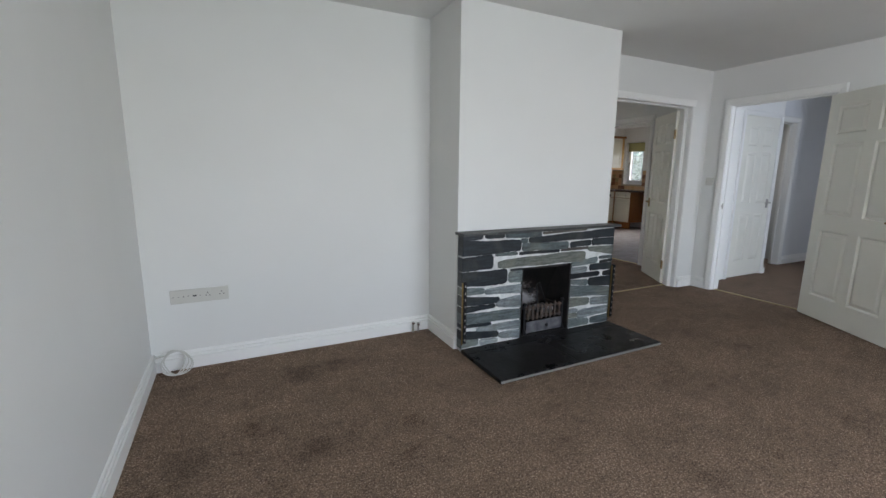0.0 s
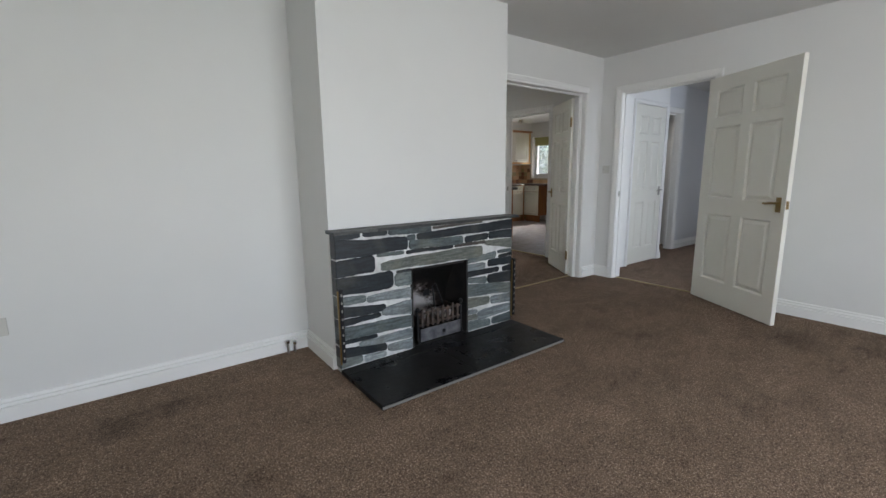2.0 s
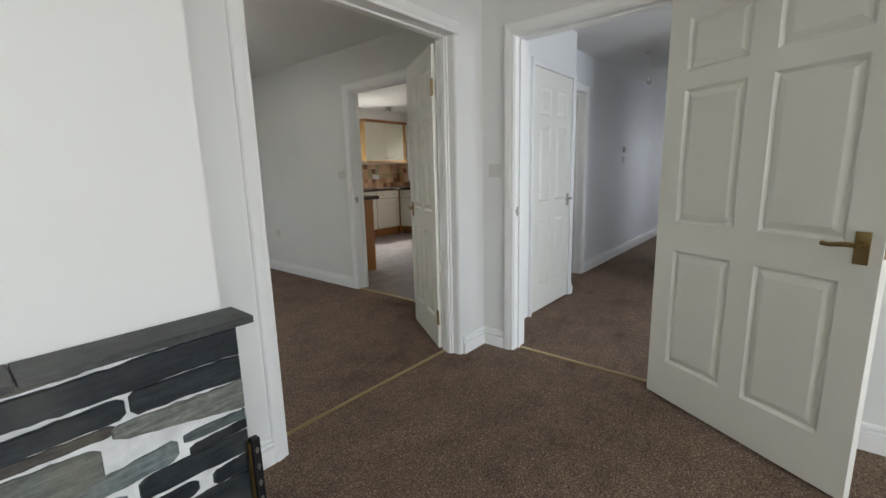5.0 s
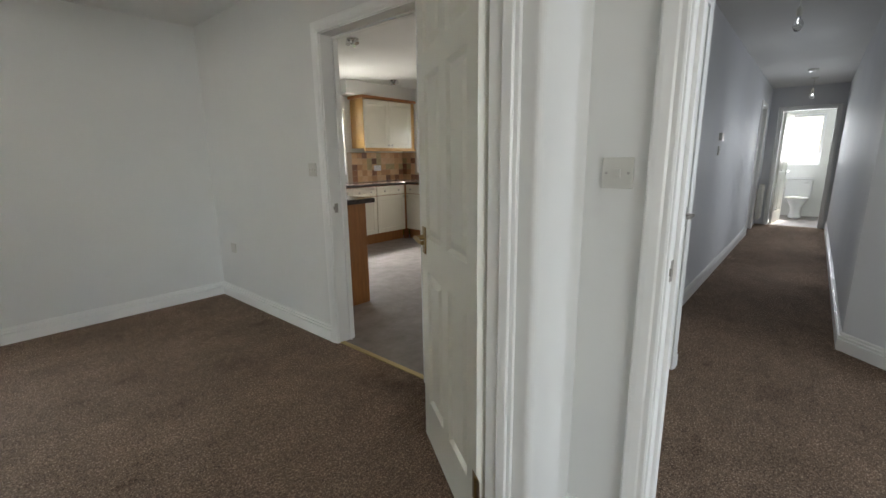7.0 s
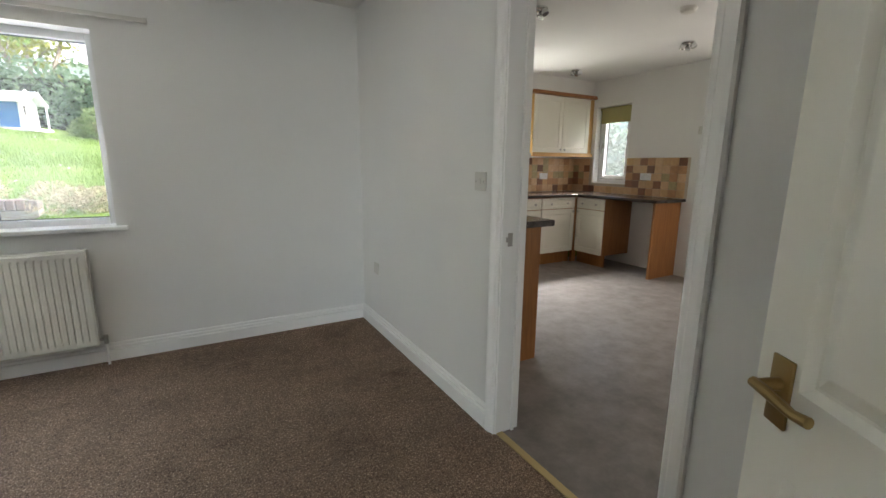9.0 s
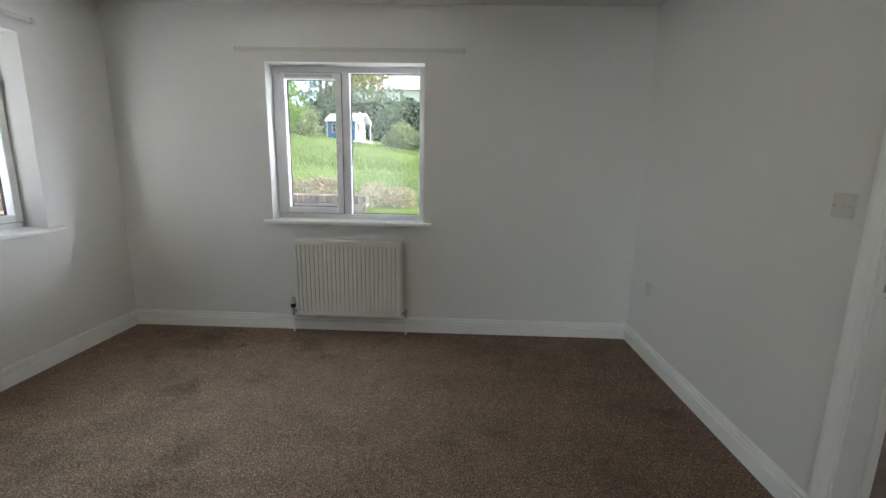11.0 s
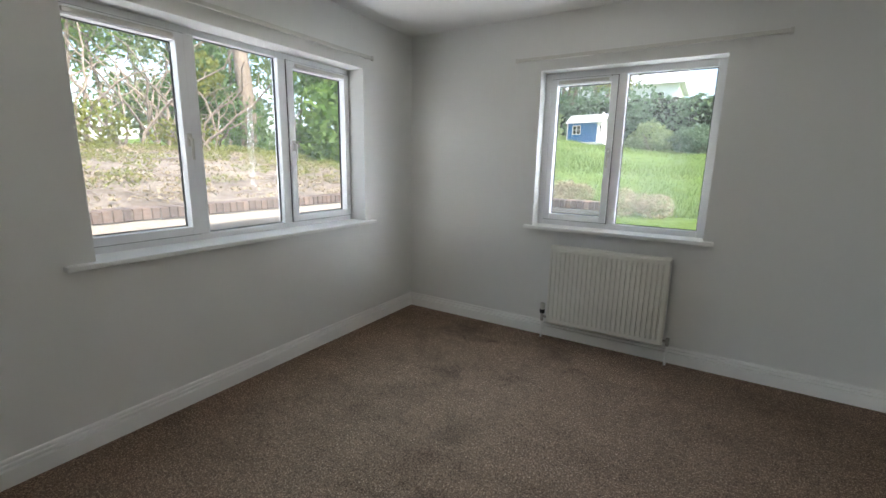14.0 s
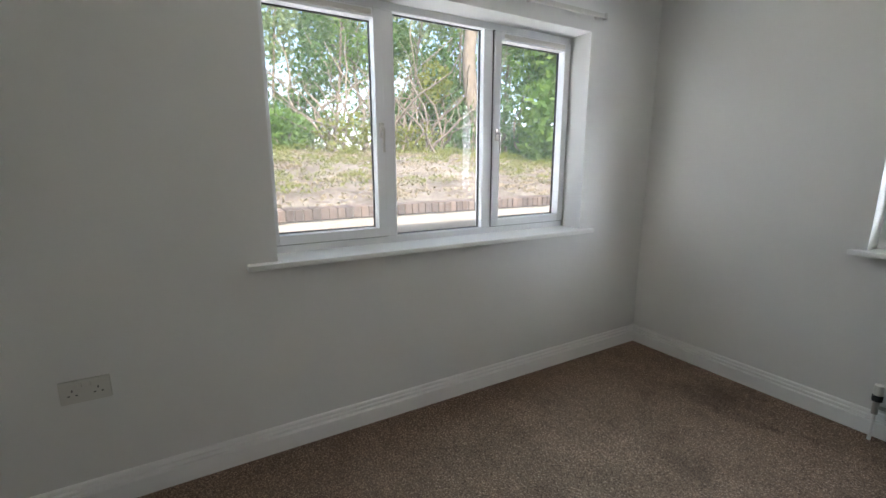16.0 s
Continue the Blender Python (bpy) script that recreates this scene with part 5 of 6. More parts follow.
part("light_pelmet", bm, YOAK, wu, "light oak pelmet")
bm = bmesh.new()
box(bm, 7.40, KE - 0.001, 7.72, KN - 0.001, 2.197, CH - 0.001)
setting("wall_bulkhead", bm, WALL, "plain boxing above the wall cabinet", "wall")

# tiles: one object a tile
BT = 0.1
tile_mesh = bpy.data.meshes.new("tile")
bm = bmesh.new()
bar(bm, 0.0015, BT - 0.0015, 0.0, 0.008, 0.0015, BT - 0.0015, 0.002)
bm.to_mesh(tile_mesh)
bm.free()
tile_mesh.materials.append(TILE)
splash = thing("splashback", "splashback of square brown and honey stone tiles", "splashback", pose(0, 0, 0))
bm = bmesh.new()
box(bm, 7.56, KE - 0.001, KN - 0.005, KN - 0.0005, 0.906, 1.37)
box(bm, KE - 0.005, KE - 0.0005, 6.265, KWIN[0] - 0.03, 0.906, 1.37)
box(bm, KE - 0.005, KE - 0.0005, KWIN[0] - 0.03, KN - 0.006, 0.906, 1.03)
box(bm, KE - 0.005, KE - 0.0005, KWIN[1] + 0.02, KN - 0.006, 1.03, 1.37)
part("grout", bm, GROUT, splash, "pale grout")


def tile(m):
    ob = new("tile", tile_mesh)
    ob.parent = splash
    ob.matrix_basis = m


for j in range(5):
    z = 0.906 + j * 0.0925
    for i in range(12):
        x = KE - 0.01 - (i + 1) * BT
        if x > 7.55 and z < 1.30:
            tile(pose(x, KN - 0.005, z, 0, 0, 0) @ Matrix.Diagonal((1, -1, 0.93, 1)))
    for i in range(18):
        y = KN - 0.006 - (i + 1) * BT
        hidden = KWIN[0] - BT * 0.7 < y < KWIN[1] - BT * 0.2 and z > 0.95
        if y > 6.25 and not hidden:
            tile(Matrix(((0, -1, 0, KE - 0.005), (1, 0, 0, y), (0, 0, 0.93, z), (0, 0, 0, 1))))

socket((KE - 0.013, 6.80, 1.14), (-1, 0, 0), "white plastic double socket on the tiled splashback", plastic=UPVC)
socket((8.15, KN - 0.013, 1.12), (0, -1, 0), "white plastic double socket on the tiled splashback below the wall cabinet", plastic=UPVC)
switch((KE, 6.01, 1.15), (-1, 0, 0), "small white switch on the kitchen wall")
switch((KE, 6.165, 1.66), (-1, 0, 0), "small white fused outlet on the kitchen wall", w=0.11)

blind = thing("roller_blind", "olive green roller blind half drawn in the kitchen window", "roller blind", pose(0, 0, 0))
OLIVE = paint("olive_fabric", (0.42, 0.39, 0.17), (0.37, 0.345, 0.145), 0.85, 300, 0.3)
bm = bmesh.new()
bar(bm, KE + 0.035, KE + 0.038, KWIN[0] + 0.02, KWIN[1] - 0.05, 1.83, 2.02, 0.001)
part("fabric", bm, OLIVE, blind)
bm = bmesh.new()
tube(bm, [(KE + 0.05, KWIN[0] + 0.005, 2.02), (KE + 0.05, KWIN[1] - 0.03, 2.02)], 0.018, 14)
part("roller", bm, OLIVE, blind, smooth=True)


def ceiling_spot(x, y, z=CH, label="round chrome ceiling spotlight, unlit", lamps=3):
    root = thing("ceiling_light", label, "ceiling light", pose(x, y, z), "kitchen ceiling spotlights")
    bm = bmesh.new()
    lathe(bm, [(0.055, 0), (0.058, -0.012), (0.045, -0.02), (0.01, -0.022)], 24)
    part("ceiling_rose", bm, CHROME, root, smooth=True)
    for i in range(lamps):
        a = i * 2 * math.pi / lamps + 0.4
        bm = bmesh.new()
        lathe(bm, [(0.012, 0), (0.022, -0.012), (0.028, -0.04), (0.026, -0.045)], 14, pose(0.045 * math.cos(a), 0.045 * math.sin(a), -0.018, 25 * math.sin(a), 25 * math.cos(a)))
        part("lamp_head", bm, CHROME, root, smooth=True)


for x, y in ((6.19, 5.99), (7.94, 5.94), (7.95, 7.30), (6.3, 7.3)):
    ceiling_spot(x, y)


def smoke_alarm(x, y, label):
    root = thing("smoke_alarm", label, "smoke alarm", pose(x, y, CH), "smoke alarms")
    bm = bmesh.new()
    lathe(bm, [(0.055, 0), (0.056, -0.018), (0.045, -0.034), (0.01, -0.038)], 24)
    part("case", bm, PLASTIC, root, smooth=True)
    bm = bmesh.new()
    lathe(bm, [(0.047, -0.022), (0.048, -0.028)], 24)
    part("vent_ring", bm, DARK, root, "dark slotted ring")


smoke_alarm(7.09, 5.43, "round white smoke alarm on the kitchen ceiling")
smoke_alarm(11.37, 2.67, "round smoke alarm on the hall ceiling")


# ---- hall and bathroom ----
BULB = material("bulb_glass", (0.9, 0.9, 0.88), 0.05)
BULB.node_tree.nodes["Principled BSDF"].inputs["Transmission Weight"].default_value = 0.9
for x, y in ((7.364, 2.70), (12.24, 2.66)):
    root = thing("pendant_light", "bare unlit bulb hanging on a short white flex in the hall", "pendant light", pose(x, y, CH), "hall pendant lights")
    bm = bmesh.new()
    lathe(bm, [(0.05, 0), (0.048, -0.014), (0.02, -0.022), (0.006, -0.024)], 20)
    part("ceiling_rose", bm, PLASTIC, root, smooth=True)
    bm = bmesh.new()
    tube(bm, [(0, 0, -0.02), (0, 0, -0.17)], 0.0035, 8)
    part("flex", bm, PLASTIC, root, smooth=True)
    bm = bmesh.new()
    lathe(bm, [(0.008, -0.165), (0.017, -0.18), (0.017, -0.22), (0.014, -0.225)], 14)
    part("lamp_holder", bm, PLASTIC, root, smooth=True)
    bm = bmesh.new()
    lathe(bm, [(0.012, -0.222), (0.014, -0.24), (0.03, -0.27), (0.03, -0.29), (0.016, -0.315), (0.004, -0.32)], 16)
    part("bulb", bm, BULB, root, smooth=True)

CERAMIC = material("white_ceramic", (0.82, 0.83, 0.84), 0.08)
toilet = thing("toilet", "white close-coupled toilet below the bathroom window", "toilet", pose(14.6, 2.69, 0, 0, 0, 90))
bm = bmesh.new()
lathe(bm, [(0.10, 0), (0.11, 0.02), (0.085, 0.12), (0.10, 0.24), (0.17, 0.36), (0.185, 0.39)], 24, Matrix.Diagonal((1, 1.3, 1, 1)))
part("bowl", bm, CERAMIC, toilet, smooth=True)
bm = bmesh.new()
lathe(bm, [(0.185, 0), (0.19, 0.01), (0.18, 0.03), (0.1, 0.034)], 24, pose(0, 0, 0.395) @ Matrix.Diagonal((1, 1.3, 1, 1)))
part("seat", bm, PLASTIC, toilet, smooth=True)
bm = bmesh.new()
bar(bm, -0.21, 0.21, -0.36, -0.19, 0.40, 0.76, 0.02, 3)
part("cistern", bm, CERAMIC, toilet)
bm = bmesh.new()
bar(bm, -0.22, 0.22, -0.37, -0.18, 0.765, 0.795, 0.008, 2)
part("cistern_lid", bm, CERAMIC, toilet)
bm = bmesh.new()
tube(bm, [(-0.14, -0.18, 0.70), (-0.14, -0.16, 0.70), (-0.08, -0.155, 0.69)], 0.006, 8)
part("flush_lever", bm, CHROME, toilet, smooth=True)


# ---- the garden ----
def ground_height(x, y):
    """Paving by the house, a raised bed and lawn behind a low brick wall, rising to the north and west."""
    west = max(0.0, -1.15 - x)
    north = max(0.0, y - 9.3)
    raised_w = 0.78 + 0.95 * (1 - math.exp(-west / 3.2)) if x < -1.15 else None
    lawn = 0.70 + 0.112 * min(north, 30) ** 0.97 + 0.14 * min(6, max(0, 2.45 - x)) * min(1, north / 8) if y > 9.3 else None
    if x < -1.15 and y < 9.3:
        return raised_w
    if y >= 9.3 and x < 2.45:
        h = lawn
        if x < -1.15:
            h = max(h, raised_w * (1 - min(1, north / 8)) + lawn * min(1, north / 8))
        return h
    if x >= 2.45 and y > 7.1:
        f = min(1.0, (y - 7.1) / 2.2)
        f = f * f * (3 - 2 * f)
        return -0.12 + f * (0.82 + (0.112 * min(north, 30) ** 0.97 if north > 0 else 0.0))
    return -0.12


xs = sorted({*np.linspace(-45, -8, 16).tolist(), *np.linspace(-8, -1.6, 17).tolist(), -1.151, -1.149, *np.linspace(-1, 2.3, 7).tolist(), 2.449, 2.451, *np.linspace(2.8, 14, 22).tolist(), *np.linspace(15, 55, 14).tolist()})
ys = sorted({*np.linspace(-45, 2, 14).tolist(), *np.linspace(3, 7.0, 7).tolist(), *np.linspace(7.1, 9.2, 8).tolist(), 9.299, 9.301, *np.linspace(9.8, 24, 34).tolist(), *np.linspace(26, 90, 16).tolist()})
bm = bmesh.new()
rows = []
for y in ys:
    row = []
    for x in xs:
        h = ground_height(x, y)
        inside = -0.95 < x < 15.4 and -2.7 < y < 8.3
        wob = 0.0 if h < 0 or abs(x - 2.45) < 0.01 or abs(x + 1.15) < 0.01 or abs(y - 9.3) < 0.01 else 0.07 * noise.noise((x * 0.45, y * 0.45, 0)) + 0.03 * noise.noise((x * 1.6, y * 1.6, 3))
        row.append(bm.verts.new((x, y, h + wob)))
    rows.append(row)
for r0, r1 in zip(rows, rows[1:]):
    for k in range(len(xs) - 1):
        bm.faces.new((r0[k], r0[k + 1], r1[k + 1], r1[k]))
GROUND = material("garden_ground", (0.06, 0.10, 0.02), 0.95, spec=0.1)
_c = coords(GROUND)
_sep = node(GROUND, "ShaderNodeSeparateXYZ")
link(GROUND, _c, _sep.inputs[0])


def stepped(m, value, lo, hi):
    n = node(m, "ShaderNodeMapRange")
    n.inputs["From Min"].default_value, n.inputs["From Max"].default_value = lo, hi
    link(m, value, n.inputs["Value"])
    return n.outputs[0]


_n1, _n2 = noise_tex(GROUND, _c, 1.3, 5, 0.65), noise_tex(GROUND, _c, 14, 5, 0.7)
_grass = mixed(GROUND, 0.6, ramp(GROUND, _n1, [(0.3, (0.075, 0.130, 0.024)), (0.55, (0.12, 0.185, 0.040)), (0.75, (0.20, 0.215, 0.085))]),
               ramp(GROUND, _n2, [(0.3, (0.36, 0.38, 0.32)), (0.7, (0.62, 0.62, 0.56))]), "OVERLAY")
_soil = ramp(GROUND, mixed(GROUND, 0.5, _n1, _n2), [(0.33, (0.07, 0.056, 0.043)), (0.45, (0.17, 0.138, 0.108)), (0.56, (0.29, 0.25, 0.205)), (0.72, (0.17, 0.17, 0.085))])
_west = stepped(GROUND, _sep.outputs[0], -1.6, -2.2)
_south = stepped(GROUND, _sep.outputs[1], 11.0, 9.8)
_mask = node(GROUND, "ShaderNodeMath")
_mask.operation = "MULTIPLY"
link(GROUND, stepped(GROUND, _sep.outputs[0], 0.2, -0.8), _mask.inputs[0])
link(GROUND, _south, _mask.inputs[1])
base(GROUND, mixed(GROUND, _mask.outputs[0], _grass, _soil))
bump(GROUND, _n2, 0.8, 0.03)
tagged(part("ground", bm, GROUND), "garden ground with rough lawn and a bare soil bank", "ground", kind="structure")

PAVE = material("pale_paving", (0.42, 0.38, 0.32), 0.85)
_c = coords(PAVE)
base(PAVE, ramp(PAVE, noise_tex(PAVE, _c, 7, 6, 0.7), [(0.3, (0.27, 0.24, 0.20)), (0.7, (0.40, 0.37, 0.32))]))
bm = bmesh.new()
box(bm, -0.93, 0.9, 3.3, 9.2, -0.119, -0.06)
box(bm, 0.9, 2.35, 6.97, 9.2, -0.119, -0.06)
tagged(part("pavement", bm, PAVE), "pale concrete path round the house", "path", kind="structure")

RENDER = material("cream_render", (0.62, 0.55, 0.45), 0.9)
_c = coords(RENDER)
base(RENDER, ramp(RENDER, noise_tex(RENDER, _c, 5, 6, 0.7), [(0.3, (0.36, 0.31, 0.25)), (0.7, (0.50, 0.455, 0.385))]))
bump(RENDER, noise_tex(RENDER, _c, 60, 4), 0.4, 0.004)
BRICK = material("red_brown_brick", (0.27, 0.13, 0.09), 0.85)
_i = node(BRICK, "ShaderNodeObjectInfo")
_c = coords(BRICK)
base(BRICK, mixed(BRICK, 0.6, ramp(BRICK, _i.outputs["Random"], [(0, (0.10, 0.075, 0.062)), (0.5, (0.16, 0.115, 0.09)), (1, (0.24, 0.17, 0.13))]),
                  ramp(BRICK, noise_tex(BRICK, _c, 35, 5), [(0.3, (0.38,) * 3), (0.7, (0.62,) * 3)]), "OVERLAY"))
bump(BRICK, noise_tex(BRICK, _c, 80, 4), 0.5, 0.003)
BEDDING = material("weathered_mortar", (0.20, 0.17, 0.14), 0.9)
_c = coords(BEDDING)
base(BEDDING, ramp(BEDDING, noise_tex(BEDDING, _c, 30, 5), [(0.3, (0.13, 0.11, 0.09)), (0.7, (0.24, 0.21, 0.175))]))
gw = thing("garden_wall", "low rendered garden wall with a brick-on-edge coping", "garden wall", pose(0, 0, 0))
WT = 0.765
bm = bmesh.new()
box(bm, -1.15, -0.95, 0.5, 9.5, -0.12, WT)
box(bm, -0.95, 2.45, 9.3, 9.5, -0.12, WT)
part("wall_body", bm, RENDER, gw)
brick_mesh = bpy.data.meshes.new("brick")
bm = bmesh.new()
bar(bm, -0.12, 0.12, 0.004, 0.071, 0.004, 0.112, 0.006)
bm.to_mesh(brick_mesh)
bm.free()
brick_mesh.materials.append(BRICK)
rnd = random.Random(8)
bm = bmesh.new()
box(bm, -1.15, -0.95, 0.5, 9.5, WT, WT + 0.098)
box(bm, -0.95, 2.45, 9.3, 9.5, WT, WT + 0.098)
part("mortar_bed", bm, BEDDING, gw, "mortar between the bricks")
y = 1.6
while y < 9.25:
    ob = new("brick", brick_mesh)
    ob.parent = gw
    ob.matrix_basis = pose(-1.05 + rnd.uniform(-0.006, 0.006), y, WT + rnd.uniform(-0.003, 0.004), 0, 0, rnd.uniform(-1.5, 1.5))
    y += 0.077
x = -1.1
while x < 2.36:
    ob = new("brick", brick_mesh)
    ob.parent = gw
    ob.matrix_basis = pose(x + 0.075, 9.4, WT + rnd.uniform(-0.003, 0.004), 0, 0, 90 + rnd.uniform(-1.5, 1.5))
    x += 0.077


# ---- plants ----
def leaf_material(name, dark, light, through=0.5):
    m = material(name, light, 0.55, spec=0.3)
    g = node(m, "ShaderNodeNewGeometry")
    base(m, ramp(m, g.outputs["Random Per Island"], [(0, dark), (0.6, tuple((a + b) / 2 for a, b in zip(dark, light))), (1, light)]))
    nt = m.node_tree
    tr = nt.nodes.new("ShaderNodeBsdfTranslucent")
    tr.inputs[0].default_value = (light[0] * 1.6, light[1] * 1.6, light[2] * 1.2, 1)
    mix = nt.nodes.new("ShaderNodeMixShader")
    mix.inputs[0].default_value = through
    nt.links.new(nt.nodes["Principled BSDF"].outputs[0], mix.inputs[1])
    nt.links.new(tr.outputs[0], mix.inputs[2])
    nt.links.new(mix.outputs[0], nt.nodes["Material Output"].inputs[0])
    return m


LEAF_BRIGHT = leaf_material("fresh_green_leaves", (0.06, 0.125, 0.03), (0.20, 0.31, 0.09))
LEAF_IVY = leaf_material("ivy_leaves", (0.04, 0.09, 0.025), (0.12, 0.20, 0.07), 0.4)
LEAF_DARK = leaf_material("dark_hedge_leaves", (0.065, 0.11, 0.075), (0.17, 0.24, 0.17), 0.4)
LEAF_YELLOW = leaf_material("yellow_green_weeds", (0.08, 0.11, 0.02), (0.26, 0.27, 0.07), 0.4)
LEAF_DRY = leaf_material("dry_heather", (0.17, 0.135, 0.085), (0.42, 0.35, 0.25), 0.3)
LEAF_BLUE = leaf_material("blue_green_leaves", (0.07, 0.115, 0.11), (0.20, 0.30, 0.32), 0.4)
LEAF_GREY = leaf_material("silvery_leaves", (0.07, 0.12, 0.05), (0.30, 0.36, 0.20), 0.4)
BARK = material("pale_bark", (0.25, 0.20, 0.155), 0.9)
_c = coords(BARK, (6, 6, 1.5))
base(BARK, ramp(BARK, noise_tex(BARK, _c, 4, 5, 0.7), [(0.3, (0.13, 0.10, 0.075)), (0.7, (0.36, 0.30, 0.235))]))
bump(BARK, noise_tex(BARK, _c, 9, 4), 0.6, 0.02)


def leaves(name, blobs, count, size, mat, parent, seed, label="", slim=0.6, shell=0.55):
    """Many small folded leaves in clumps: blobs are (x, y, z, rx, ry, rz)."""
    r = np.random.RandomState(seed)
    b = np.array(blobs, float)
    vol = (b[:, 3] * b[:, 4] * b[:, 5]) ** 0.75
    which = r.choice(len(b), count, p=vol / vol.sum())
    d = r.normal(size=(count, 3))
    d /= np.linalg.norm(d, axis=1)[:, None]
    rad = shell + (1 - shell) * r.rand(count) ** 0.5
    rad *= 1 + 0.18 * np.sin(d[:, 0] * 5 + which) * np.cos(d[:, 2] * 6 + which * 2)
    centre = b[which, :3] + d * rad[:, None] * b[which, 3:]
    a = r.normal(size=(count, 3))
    a /= np.linalg.norm(a, axis=1)[:, None]
    n = d + 0.9 * r.normal(size=(count, 3))
    c = np.cross(a, n)
    c /= np.linalg.norm(c, axis=1)[:, None] + 1e-9
    s = size * (0.55 + 0.9 * r.rand(count))[:, None]
    v = np.stack([centre - a * s, centre + c * s * slim - a * s * 0.1, centre + a * s, centre - c * s * slim - a * s * 0.1], 1).reshape(-1, 3)
    faces = np.arange(count * 4).reshape(-1, 4)
    me = bpy.data.meshes.new(name)
    me.from_pydata(v.tolist(), [], faces.tolist())
    me.materials.append(mat)
    ob = new(name, me)
    ob.parent = parent
    if label:
        ob["label"] = label
    return ob


def stems(name, paths, mat, parent, label="", sides=6):
    bm = bmesh.new()
    for pts, r0, r1 in paths:
        n = len(pts)
        tube(bm, pts, [r0 + (r1 - r0) * i / (n - 1) for i in range(n)], sides)
    return part(name, bm, mat, parent, label, smooth=True)


def branch(r, start, way, length, r0, bend=0.35, n=6):
    p, d = Vector(start), Vector(way).normalized()
    pts = [p.copy()]
    for i in range(n):
        d = (d + Vector((r.uniform(-bend, bend), r.uniform(-bend, bend), r.uniform(-bend * 0.4, bend * 0.5)))).normalized()
        p = p + d * length / n
        pts.append(p.copy())
    return pts, r0, r0 * 0.3


def plant(name, label, category, at, group=""):
    return thing(name, label, category, pose(*at), group)


# the ivy-clad tree by the three-light window
t = plant("tree", "pale-barked tree with ivy round its foot", "tree", (-6.2, 10.1, 1.55), "trees behind the bank")
r = random.Random(2)
trunk = [(0, 0, -0.2), (0.05, 0.02, 1.0), (0.0, -0.06, 2.2), (0.12, 0.0, 3.4), (0.05, 0.1, 5.0), (0.2, 0.1, 6.8)]
stems("trunk", [(trunk, 0.20, 0.11)], BARK, t, sides=12)
stems("branch", [branch(r, (0.05, 0, z), (r.uniform(-1, 1), r.uniform(-1, 1), 0.9), 2.2, 0.05) for z in (2.6, 3.2, 3.9, 4.4, 5.0, 5.6)], BARK, t, "thin upper branches")
leaves("crown", [(0.3, 0.4, 6.0, 1.6, 1.6, 1.1), (-0.9, 0.9, 4.9, 1.0, 1.0, 0.7), (0.9, -0.9, 5.2, 0.9, 0.9, 0.7)], 2600, 0.055, LEAF_BRIGHT, t, 11)
leaves("ivy", [(0, 0, 0.5, 0.5, 0.5, 0.7), (-0.45, -0.35, 1.1, 0.55, 0.55, 0.8), (-0.6, -0.5, 2.0, 0.35, 0.35, 0.6)], 2200, 0.055, LEAF_IVY, t, 12)

# ivy-covered columns and scrub between the trees
for i, (x, y, z, blobs, n, mat, lab) in enumerate((
        (-5.0, 10.9, 1.5, [(0, 0, 0.9, 0.7, 0.7, 1.0), (0.5, 0.4, 1.9, 0.6, 0.6, 0.8), (-0.3, 0.2, 2.6, 0.5, 0.5, 0.5)], 3600, LEAF_IVY, "tall ivy-covered scrub on the bank"),
        (-7.6, 9.4, 1.6, [(0, 0, 0.8, 0.8, 0.8, 0.9), (0.2, 0.3, 1.9, 0.5, 0.6, 0.8), (-0.2, -0.6, 2.8, 0.5, 0.5, 0.5)], 3600, LEAF_IVY, "ivy-covered scrub beside the pale trunk"),
        (-7.6, 6.3, 1.6, [(0, 0, 0.7, 0.6, 0.6, 0.7), (0.2, 0.3, 1.7, 0.45, 0.4, 0.7), (-0.2, 0.5, 2.7, 0.4, 0.4, 0.6), (0, 0.2, 3.8, 0.5, 0.5, 0.6)], 3200, LEAF_IVY, "slender sapling wrapped in bright ivy"),
        (-6.6, 5.6, 1.6, [(0, 0, 0.35, 0.9, 0.8, 0.45), (0.5, -0.8, 0.5, 0.7, 0.7, 0.4)], 2600, LEAF_BRIGHT, "low bright green shrub at the top of the bank"))):
    s = plant("shrub", lab, "shrub", (x, y, z), "shrubs on the bank")
    rr = random.Random(30 + i)
    stems("stem", [branch(rr, (rr.uniform(-0.3, 0.3), rr.uniform(-0.3, 0.3), -0.2), (rr.uniform(-0.3, 0.3), rr.uniform(-0.3, 0.3), 1), 3.4 if i < 3 else 0.9, 0.035) for _ in range(5)], BARK, s, "thin pale stems")
    leaves("foliage", blobs, n, 0.055, mat, s, 40 + i)

# big-leaved green wall of foliage at the north end of the bank
s = plant("shrub", "dense bright green large-leaved climber mass", "shrub", (-3.9, 10.9, 1.2), "shrubs on the bank")
leaves("foliage", [(0, 0, 0.9, 0.9, 0.9, 1.1), (0.7, 0.7, 1.6, 0.9, 0.9, 1.2), (0.2, 0.9, 3.0, 1.0, 1.0, 1.1), (-0.5, 0.5, 2.4, 0.8, 0.8, 1.0), (1.0, 1.6, 2.5, 0.9, 0.9, 1.2)], 9000, 0.075, LEAF_BRIGHT, s, 51, slim=0.8)

